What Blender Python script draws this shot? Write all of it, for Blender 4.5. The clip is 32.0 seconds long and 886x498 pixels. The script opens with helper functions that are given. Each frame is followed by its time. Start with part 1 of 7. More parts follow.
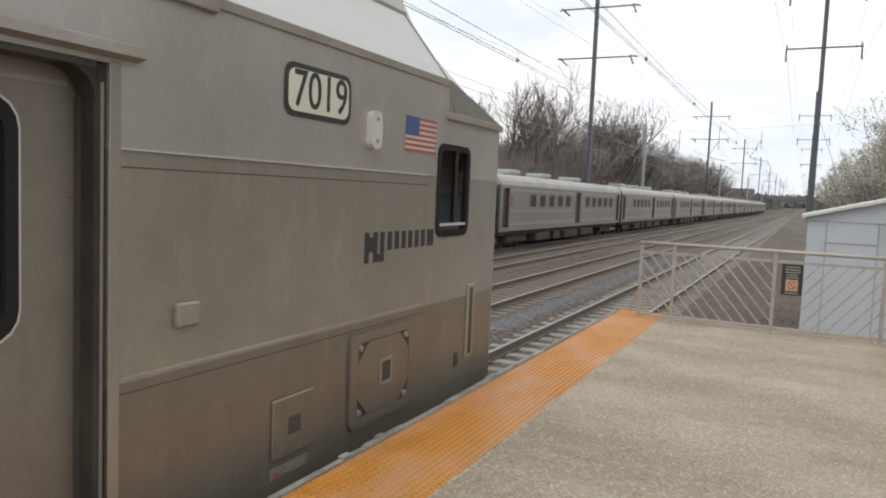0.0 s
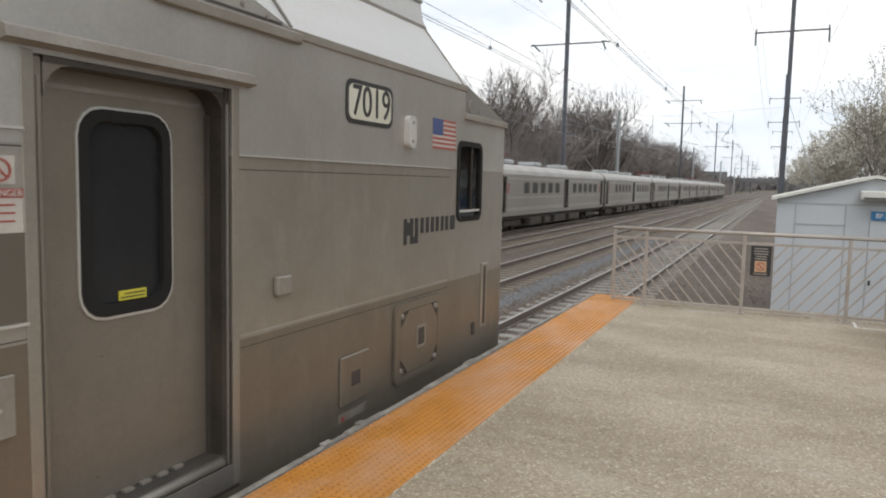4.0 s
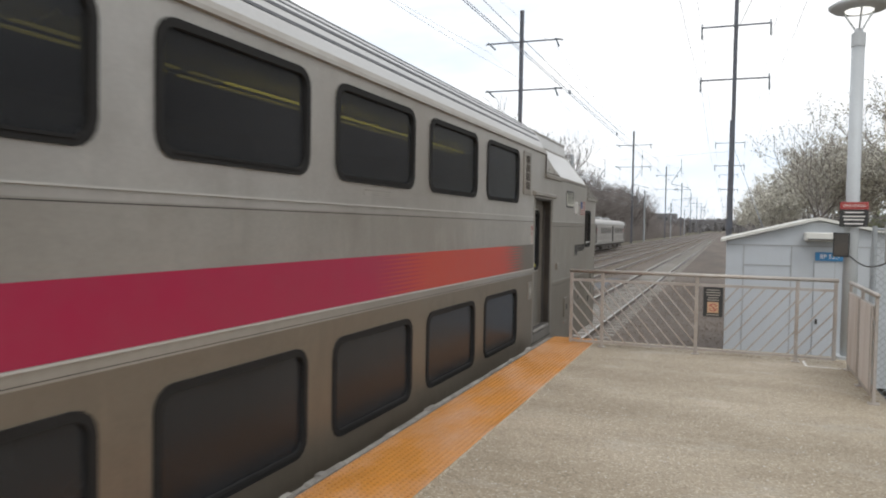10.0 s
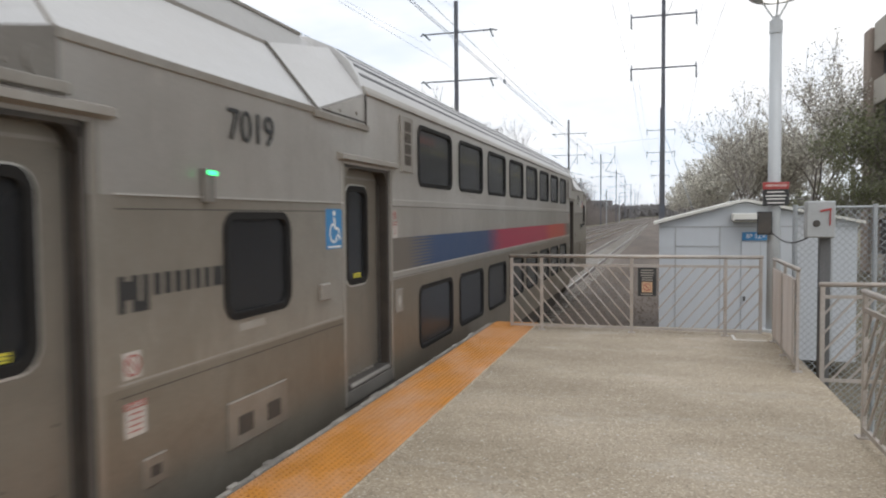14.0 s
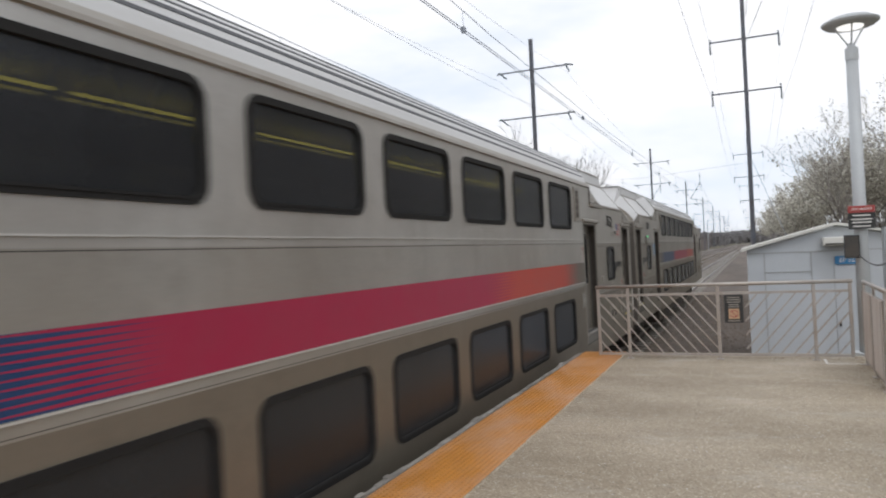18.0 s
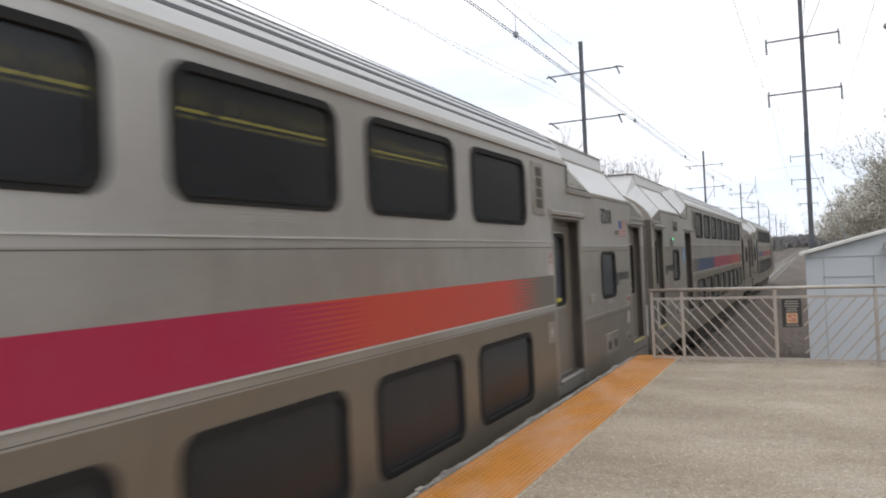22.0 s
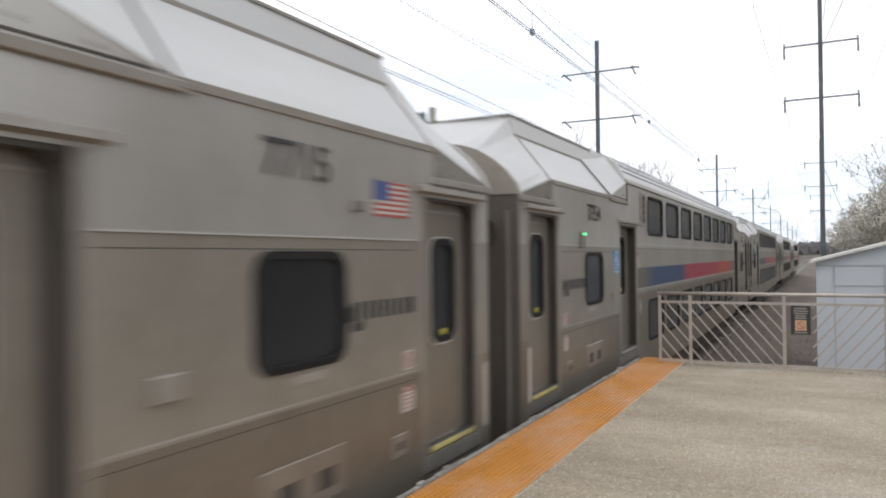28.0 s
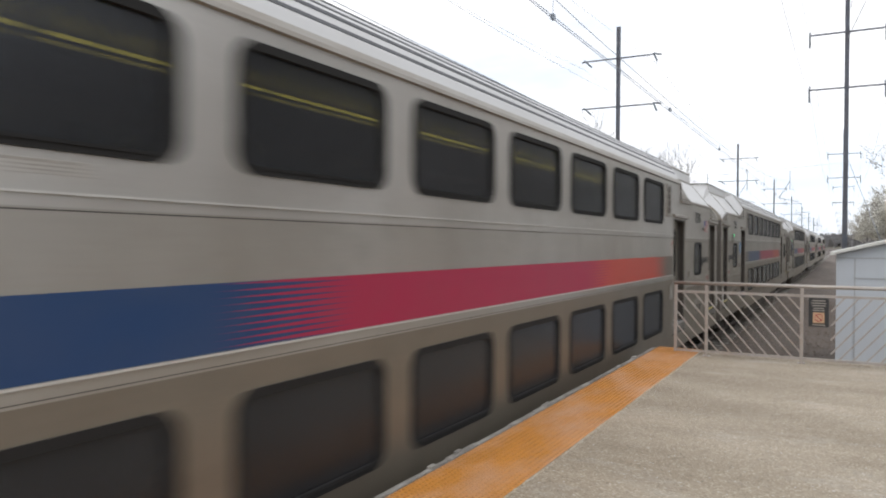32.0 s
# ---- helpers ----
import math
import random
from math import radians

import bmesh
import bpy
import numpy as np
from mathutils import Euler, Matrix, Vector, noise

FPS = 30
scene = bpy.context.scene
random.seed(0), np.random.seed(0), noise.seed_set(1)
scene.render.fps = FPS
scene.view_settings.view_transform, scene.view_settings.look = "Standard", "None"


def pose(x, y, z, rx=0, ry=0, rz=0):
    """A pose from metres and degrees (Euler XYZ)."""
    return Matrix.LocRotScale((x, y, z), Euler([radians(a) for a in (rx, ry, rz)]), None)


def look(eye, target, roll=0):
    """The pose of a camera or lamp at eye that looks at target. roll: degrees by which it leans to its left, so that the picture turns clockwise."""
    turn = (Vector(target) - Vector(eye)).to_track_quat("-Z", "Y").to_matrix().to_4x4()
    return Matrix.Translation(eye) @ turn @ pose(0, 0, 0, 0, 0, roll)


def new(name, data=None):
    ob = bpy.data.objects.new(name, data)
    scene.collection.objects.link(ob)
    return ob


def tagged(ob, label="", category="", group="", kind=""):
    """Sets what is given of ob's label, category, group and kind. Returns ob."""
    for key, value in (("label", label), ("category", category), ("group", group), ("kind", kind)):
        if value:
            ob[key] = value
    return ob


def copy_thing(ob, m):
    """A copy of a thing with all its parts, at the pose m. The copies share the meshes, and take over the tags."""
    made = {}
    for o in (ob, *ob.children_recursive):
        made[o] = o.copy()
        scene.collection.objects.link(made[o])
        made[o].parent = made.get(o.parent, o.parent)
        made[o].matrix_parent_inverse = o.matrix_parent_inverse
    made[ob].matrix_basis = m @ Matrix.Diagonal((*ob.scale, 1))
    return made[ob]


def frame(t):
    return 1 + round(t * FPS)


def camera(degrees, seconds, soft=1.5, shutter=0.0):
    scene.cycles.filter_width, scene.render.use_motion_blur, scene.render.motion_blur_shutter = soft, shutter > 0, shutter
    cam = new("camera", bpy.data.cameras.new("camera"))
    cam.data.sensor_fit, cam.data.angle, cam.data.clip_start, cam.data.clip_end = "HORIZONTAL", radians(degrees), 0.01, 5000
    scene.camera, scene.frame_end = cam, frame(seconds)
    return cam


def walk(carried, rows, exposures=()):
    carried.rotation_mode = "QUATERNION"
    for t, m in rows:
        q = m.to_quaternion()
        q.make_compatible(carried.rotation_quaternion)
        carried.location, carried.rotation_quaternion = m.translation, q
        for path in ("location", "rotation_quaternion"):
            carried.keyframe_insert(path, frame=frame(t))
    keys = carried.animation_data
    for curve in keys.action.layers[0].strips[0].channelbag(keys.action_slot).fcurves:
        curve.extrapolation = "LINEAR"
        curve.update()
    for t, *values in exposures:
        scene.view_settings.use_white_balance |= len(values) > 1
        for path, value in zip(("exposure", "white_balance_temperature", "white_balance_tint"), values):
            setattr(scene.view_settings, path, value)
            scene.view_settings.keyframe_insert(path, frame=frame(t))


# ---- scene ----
cam = camera(62.6, 32.0, soft=2.0, shutter=0.5)

PATH = [
    (0, (2.214, -9.622, 1.542), (1.331, -7.833, 1.3865), 2.4),
    (0.5, (2.256, -9.615, 1.544), (1.374, -7.826, 1.3895), 1.7),
    (1, (2.252, -9.6, 1.543), (1.385, -7.804, 1.3805), 1.9),
    (1.5, (2.248, -9.604, 1.548), (1.39, -7.804, 1.3805), 1.7),
    (2, (2.248, -9.577, 1.54), (1.393, -7.776, 1.3675), 1.6),
    (2.5, (2.258, -9.558, 1.543), (1.411, -7.754, 1.3675), 1.4),
    (3, (2.258, -9.622, 1.556), (1.415, -7.816, 1.3785), 1.4),
    (3.5, (2.26, -9.691, 1.553), (1.425, -7.882, 1.3715), 1.4),
    (5.5, (2.266, -9.693, 1.57), (1.465, -7.869, 1.3793), 1.1),
    (6, (2.266, -9.677, 1.576), (1.469, -7.852, 1.3856), 1.1),
    (6.5, (2.261, -9.729, 1.576), (1.469, -7.901, 1.3974), 1.5),
    (7, (2.263, -9.722, 1.576), (1.492, -7.884, 1.4092), 1.5),
    (7.5, (2.27, -9.743, 1.576), (1.518, -7.894, 1.4397), 1.5),
    (8, (2.265, -9.734, 1.576), (1.523, -7.879, 1.4678), 2.2),
    (8.5, (2.258, -9.745, 1.576), (1.521, -7.888, 1.4809), 2.3),
    (9, (2.256, -9.721, 1.576), (1.511, -7.867, 1.4899), 1.7),
    (9.5, (2.262, -9.728, 1.576), (1.517, -7.873, 1.5016), 1.2),
    (10, (2.253, -9.718, 1.576), (1.531, -7.854, 1.5106), 1.0),
    (10.5, (2.256, -9.729, 1.576), (1.549, -7.859, 1.5044), 0.8),
    (11, (2.245, -9.71, 1.576), (1.546, -7.836, 1.5064), 1.6),
    (11.5, (2.241, -9.766, 1.576), (1.536, -7.896, 1.5056), 1.8),
    (12, (2.272, -9.798, 1.579), (1.562, -7.929, 1.5115), 1.4),
    (12.5, (2.267, -9.783, 1.544), (1.59, -7.902, 1.4785), 1.0),
    (13, (2.28, -9.766, 1.533), (1.673, -7.863, 1.4445), -0.1),
    (13.5, (2.256, -9.748, 1.536), (1.672, -7.838, 1.4195), 0.5),
    (15.5, (2.367, -9.98, 1.517), (1.832, -8.055, 1.5945), -8.0),
    (16, (2.353, -10.01, 1.512), (1.643, -8.141, 1.5587), -6.2),
    (16.5, (2.37, -10.154, 1.541), (1.612, -8.304, 1.5948), -6.5),
    (17, (2.348, -10.279, 1.54), (1.611, -8.42, 1.5898), -5.0),
    (17.5, (2.34, -10.345, 1.542), (1.582, -8.494, 1.5468), -4.0),
    (18, (2.382, -10.363, 1.551), (1.603, -8.521, 1.5698), -2.7),
    (18.5, (2.41, -10.399, 1.547), (1.518, -8.61, 1.5698), -2.2),
    (19, (2.414, -10.416, 1.53), (1.514, -8.63, 1.5467), -4.2),
    (19.5, (2.404, -10.439, 1.53), (1.539, -8.637, 1.5569), -4.7),
    (20, (2.368, -10.456, 1.531), (1.512, -8.649, 1.5707), -4.2),
    (20.5, (2.366, -10.495, 1.528), (1.514, -8.687, 1.5677), -3.2),
    (21, (2.359, -10.516, 1.531), (1.497, -8.712, 1.5624), -2.6),
    (21.5, (2.363, -10.516, 1.534), (1.485, -8.719, 1.5662), -2.5),
    (22, (2.375, -10.52, 1.535), (1.477, -8.733, 1.5701), -2.5),
    (22.5, (2.38, -10.504, 1.538), (1.469, -8.725, 1.5811), -2.3),
    (23, (2.369, -10.516, 1.536), (1.448, -8.741, 1.5791), -1.5),
    (23.5, (2.376, -10.505, 1.53), (1.452, -8.732, 1.5753), -1.4),
    (24, (2.369, -10.507, 1.519), (1.449, -8.731, 1.5624), -1.3),
    (24.5, (2.367, -10.488, 1.528), (1.455, -8.709, 1.5674), -0.9),
    (25, (2.362, -10.508, 1.533), (1.45, -8.728, 1.5712), -1.0),
    (25.5, (2.358, -10.487, 1.531), (1.444, -8.708, 1.5681), -1.1),
    (27.5, (2.367, -10.503, 1.53), (1.45, -8.726, 1.555), -0.7),
    (28, (2.37, -10.516, 1.5345), (1.45, -8.74, 1.5575), -0.6),
    (28.5, (2.37, -10.492, 1.525), (1.444, -8.719, 1.5459), -0.5),
    (29, (2.362, -10.507, 1.5335), (1.43, -8.737, 1.5474), -0.3),
    (29.5, (2.362, -10.508, 1.535), (1.422, -8.743, 1.5408), 0.0),
    (30, (2.373, -10.517, 1.5335), (1.429, -8.754, 1.5302), 0.4),
    (30.5, (2.371, -10.509, 1.526), (1.426, -8.746, 1.5147), 0.3),
    (31, (2.387, -10.513, 1.5325), (1.437, -8.754, 1.5212), 0.3),
    (31.5, (2.378, -10.508, 1.526), (1.425, -8.749, 1.5106), 0.6),
    (32, (2.381, -10.512, 1.5305), (1.421, -8.758, 1.514), 0.4),
]
walk(cam, [(t, look(e, g, r)) for t, e, g, r in PATH],
     [(0, -0.25, 6500, 10), (6, -0.2, 6450, 10), (13.5, -0.13, 6350, 11), (15.5, -0.68, 6300, 12), (16, -0.66, 6250, 10), (17, -0.40, 6300, 12), (18, -0.3, 6300, 12), (20, -0.2, 6300, 12), (32, -0.1, 6300, 12)])

# ---------------------------------------------------------------- light
wrl = bpy.data.worlds.new("overcast_sky")
scene.world = wrl
wrl.use_nodes = True
wn, wl = wrl.node_tree.nodes, wrl.node_tree.links
wn.clear()
w_out = wn.new("ShaderNodeOutputWorld")
w_bg = wn.new("ShaderNodeBackground")
w_sky = wn.new("ShaderNodeTexSky")
w_sky.sky_type = "NISHITA"
w_sky.sun_disc = False
w_sky.sun_elevation = radians(48)
w_sky.sun_rotation = radians(200)
w_sky.air_density = 1.0
w_sky.dust_density = 2.0
w_co = wn.new("ShaderNodeTexCoord")
w_map = wn.new("ShaderNodeMapping")
w_map.inputs["Scale"].default_value = (1.0, 1.0, 3.2)
w_noise = wn.new("ShaderNodeTexNoise")
w_noise.inputs["Scale"].default_value = 2.3
w_noise.inputs["Detail"].default_value = 6.0
w_noise.inputs["Roughness"].default_value = 0.55
w_ramp = wn.new("ShaderNodeValToRGB")
w_ramp.color_ramp.elements[0].position = 0.36
w_ramp.color_ramp.elements[0].color = (0.86, 0.86, 0.86, 1)
w_ramp.color_ramp.elements[1].position = 0.62
w_ramp.color_ramp.elements[1].color = (1, 1, 1, 1)
w_cloud = wn.new("ShaderNodeMix")
w_cloud.data_type = "RGBA"
w_cloud.inputs["A"].default_value = (8.8, 9.6, 10.5, 1)
w_cloud.inputs["B"].default_value = (11.0, 11.0, 10.9, 1)
w_mix = wn.new("ShaderNodeMix")
w_mix.data_type = "RGBA"
wl.new(w_co.outputs["Generated"], w_map.inputs["Vector"])
wl.new(w_map.outputs["Vector"], w_noise.inputs["Vector"])
wl.new(w_noise.outputs["Fac"], w_ramp.inputs["Fac"])
w_rng = wn.new("ShaderNodeMapRange")
w_rng.inputs["From Min"].default_value = 0.36
w_rng.inputs["From Max"].default_value = 0.56
wl.new(w_noise.outputs["Fac"], w_rng.inputs["Value"])
wl.new(w_rng.outputs["Result"], w_cloud.inputs["Factor"])
wl.new(w_ramp.outputs["Color"], w_mix.inputs["Factor"])
wl.new(w_sky.outputs["Color"], w_mix.inputs["A"])
wl.new(w_cloud.outputs["Result"], w_mix.inputs["B"])
wl.new(w_mix.outputs["Result"], w_bg.inputs["Color"])
w_bg.inputs["Strength"].default_value = 0.122
wl.new(w_bg.outputs["Background"], w_out.inputs["Surface"])

sun = new("sun", bpy.data.lights.new("sun", "SUN"))
sun.data.energy = 0.7
sun.data.angle = radians(25)
sun.data.color = (1.0, 0.96, 0.9)
sun.matrix_world = look((30, -60, 80), (0, 0, 0))


# ---------------------------------------------------------------- materials
def mat(name, colour, rough=0.6, metal=0.0, vary=0.15, scale=3.0, fine=40.0, bump=0.1, dirt=None, dirt_amount=0.0,
        stretch=(1, 1, 1), random_piece=0.0, spec=0.5, coat=0.0, specks=0.0, streaks=0.0, placed=False):
    m = bpy.data.materials.new(name)
    m.use_nodes = True
    n, l = m.node_tree.nodes, m.node_tree.links
    b = n["Principled BSDF"]
    b.inputs["Roughness"].default_value = rough
    b.inputs["Metallic"].default_value = metal
    b.inputs["Specular IOR Level"].default_value = spec
    b.inputs["Coat Weight"].default_value = coat
    b.inputs["Coat Roughness"].default_value = 0.22
    co = n.new("ShaderNodeTexCoord")
    mp = n.new("ShaderNodeMapping")
    mp.inputs["Scale"].default_value = stretch
    if placed:
        geo = n.new("ShaderNodeNewGeometry")
        l.new(geo.outputs["Position"], mp.inputs["Vector"])
    else:
        l.new(co.outputs["Object"], mp.inputs["Vector"])
    big = n.new("ShaderNodeTexNoise")
    big.inputs["Scale"].default_value = scale
    big.inputs["Detail"].default_value = 5
    small = n.new("ShaderNodeTexNoise")
    small.inputs["Scale"].default_value = fine
    small.inputs["Detail"].default_value = 4
    l.new(mp.outputs["Vector"], big.inputs["Vector"])
    l.new(co.outputs["Object"], small.inputs["Vector"])
    add = n.new("ShaderNodeMath")
    add.operation = "ADD"
    l.new(big.outputs["Fac"], add.inputs[0])
    l.new(small.outputs["Fac"], add.inputs[1])
    rng = n.new("ShaderNodeMapRange")
    rng.inputs["From Min"].default_value = 0.6
    rng.inputs["From Max"].default_value = 1.4
    rng.inputs["To Min"].default_value = 1 - vary
    rng.inputs["To Max"].default_value = 1 + vary
    l.new(add.outputs[0], rng.inputs["Value"])
    value = rng.outputs["Result"]
    if random_piece:
        info = n.new("ShaderNodeObjectInfo")
        r2 = n.new("ShaderNodeMapRange")
        r2.inputs["To Min"].default_value = 1 - random_piece
        r2.inputs["To Max"].default_value = 1 + random_piece
        l.new(info.outputs["Random"], r2.inputs["Value"])
        mul = n.new("ShaderNodeMath")
        mul.operation = "MULTIPLY"
        l.new(value, mul.inputs[0])
        l.new(r2.outputs["Result"], mul.inputs[1])
        value = mul.outputs[0]
    tint = n.new("ShaderNodeVectorMath")
    tint.operation = "SCALE"
    tint.inputs[0].default_value = colour[:3]
    l.new(value, tint.inputs["Scale"])
    out = tint.outputs["Vector"]
    if dirt:
        dn = n.new("ShaderNodeTexNoise")
        dn.inputs["Scale"].default_value = scale * 0.45
        dn.inputs["Detail"].default_value = 8
        dn.inputs["Roughness"].default_value = 0.65
        l.new(mp.outputs["Vector"], dn.inputs["Vector"])
        dr = n.new("ShaderNodeMapRange")
        dr.inputs["From Min"].default_value = 0.42
        dr.inputs["From Max"].default_value = 0.68
        dr.inputs["To Max"].default_value = dirt_amount
        l.new(dn.outputs["Fac"], dr.inputs["Value"])
        mx = n.new("ShaderNodeMix")
        mx.data_type = "RGBA"
        mx.inputs["B"].default_value = (*dirt[:3], 1)
        l.new(dr.outputs["Result"], mx.inputs["Factor"])
        l.new(out, mx.inputs["A"])
        out = mx.outputs["Result"]
    if streaks:
        # thin runs of dried dirty water and broad wiped smudges
        for vec, scale_, lo, hi, amount, tone in (((1.0, 3.2, 0.5), 1.9, 0.54, 0.80, streaks * 0.6, 0.55), ((1.0, 0.8, 1.1), 2.6, 0.50, 0.72, streaks * 0.9, 0.68), ((1.0, 1.3, 0.5), 3.4, 0.56, 0.78, streaks * 0.6, 1.35)):
            ms = n.new("ShaderNodeMapping")
            ms.inputs["Scale"].default_value = vec
            ms.inputs["Location"].default_value = (tone * 7.0, tone * 3.0, 0)
            l.new(co.outputs["Object"], ms.inputs["Vector"])
            sn = n.new("ShaderNodeTexNoise")
            sn.inputs["Scale"].default_value = scale_
            sn.inputs["Detail"].default_value = 7
            sn.inputs["Roughness"].default_value = 0.68
            l.new(ms.outputs["Vector"], sn.inputs["Vector"])
            sr = n.new("ShaderNodeMapRange")
            sr.inputs["From Min"].default_value = lo
            sr.inputs["From Max"].default_value = hi
            sr.inputs["To Max"].default_value = amount
            l.new(sn.outputs["Fac"], sr.inputs["Value"])
            sx_ = n.new("ShaderNodeMix")
            sx_.data_type = "RGBA"
            sx_.inputs["B"].default_value = (colour[0] * tone, colour[1] * tone * 0.97, colour[2] * tone * 0.93, 1)
            l.new(sr.outputs["Result"], sx_.inputs["Factor"])
            l.new(out, sx_.inputs["A"])
            out = sx_.outputs["Result"]
    if specks:
        vo = n.new("ShaderNodeTexVoronoi")
        vo.inputs["Scale"].default_value = specks
        sv = n.new("ShaderNodeVectorMath")
        sv.operation = "MULTIPLY"
        sv.inputs[1].default_value = (1.0, 0.6, 1.3)
        l.new(co.outputs["Object"], sv.inputs[0])
        l.new(sv.outputs["Vector"], vo.inputs["Vector"])
        sc_ = n.new("ShaderNodeSeparateColor")
        l.new(vo.outputs["Color"], sc_.inputs["Color"])
        rad = n.new("ShaderNodeMapRange")
        rad.inputs["From Min"].default_value = 0.55
        rad.inputs["To Max"].default_value = 0.085
        l.new(sc_.outputs["Red"], rad.inputs["Value"])
        cmp_ = n.new("ShaderNodeMath")
        cmp_.operation = "LESS_THAN"
        l.new(vo.outputs["Distance"], cmp_.inputs[0])
        l.new(rad.outputs["Result"], cmp_.inputs[1])
        half = n.new("ShaderNodeMath")
        half.operation = "MULTIPLY"
        half.inputs[1].default_value = 0.6
        l.new(cmp_.outputs[0], half.inputs[0])
        sm = n.new("ShaderNodeMix")
        sm.data_type = "RGBA"
        sm.inputs["B"].default_value = (0.07, 0.055, 0.04, 1)
        l.new(half.outputs[0], sm.inputs["Factor"])
        l.new(out, sm.inputs["A"])
        out = sm.outputs["Result"]
    l.new(out, b.inputs["Base Color"])
    rr = n.new("ShaderNodeMapRange")
    rr.inputs["To Min"].default_value = max(0.02, rough - 0.12)
    rr.inputs["To Max"].default_value = min(1.0, rough + 0.12)
    l.new(big.outputs["Fac"], rr.inputs["Value"])
    l.new(rr.outputs["Result"], b.inputs["Roughness"])
    if bump:
        bp = n.new("ShaderNodeBump")
        bp.inputs["Strength"].default_value = bump
        bp.inputs["Distance"].default_value = 0.01
        l.new(small.outputs["Fac"], bp.inputs["Height"])
        l.new(bp.outputs["Normal"], b.inputs["Normal"])
    return m


def glow(name, colour, strength):
    m = bpy.data.materials.new(name)
    m.use_nodes = True
    b = m.node_tree.nodes["Principled BSDF"]
    b.inputs["Base Color"].default_value = (*colour, 1)
    b.inputs["Emission Color"].default_value = (*colour, 1)
    b.inputs["Emission Strength"].default_value = strength
    return m


def tinted_glass(name, tint, rough=0.05, dust=0.0, dust_colour=(0.1, 0.09, 0.08)):
    """A pane: tinted see-through, a film of dust, and gloss by Fresnel."""
    m = bpy.data.materials.new(name)
    m.use_nodes = True
    n, l = m.node_tree.nodes, m.node_tree.links
    n.clear()
    o = n.new("ShaderNodeOutputMaterial")
    mix = n.new("ShaderNodeMixShader")
    film = n.new("ShaderNodeMixShader")
    fr = n.new("ShaderNodeFresnel")
    fr.inputs["IOR"].default_value = 1.5
    tr = n.new("ShaderNodeBsdfTransparent")
    tr.inputs["Color"].default_value = (*tint, 1)
    df = n.new("ShaderNodeBsdfDiffuse")
    df.inputs["Color"].default_value = (*dust_colour, 1)
    co = n.new("ShaderNodeTexCoord")
    ns = n.new("ShaderNodeTexNoise")
    ns.inputs["Scale"].default_value = 2.2
    ns.inputs["Detail"].default_value = 6
    l.new(co.outputs["Object"], ns.inputs["Vector"])
    rg = n.new("ShaderNodeMapRange")
    rg.inputs["To Min"].default_value = dust * 0.6
    rg.inputs["To Max"].default_value = dust * 1.4
    l.new(ns.outputs["Fac"], rg.inputs["Value"])
    l.new(rg.outputs["Result"], film.inputs["Fac"])
    l.new(tr.outputs["BSDF"], film.inputs[1])
    l.new(df.outputs["BSDF"], film.inputs[2])
    gl = n.new("ShaderNodeBsdfGlossy")
    gl.inputs["Roughness"].default_value = rough
    gl.inputs["Color"].default_value = (0.72, 0.74, 0.79, 1)
    l.new(fr.outputs["Fac"], mix.inputs["Fac"])
    l.new(film.outputs["Shader"], mix.inputs[1])
    l.new(gl.outputs["BSDF"], mix.inputs[2])
    l.new(mix.outputs["Shader"], o.inputs["Surface"])
    return m


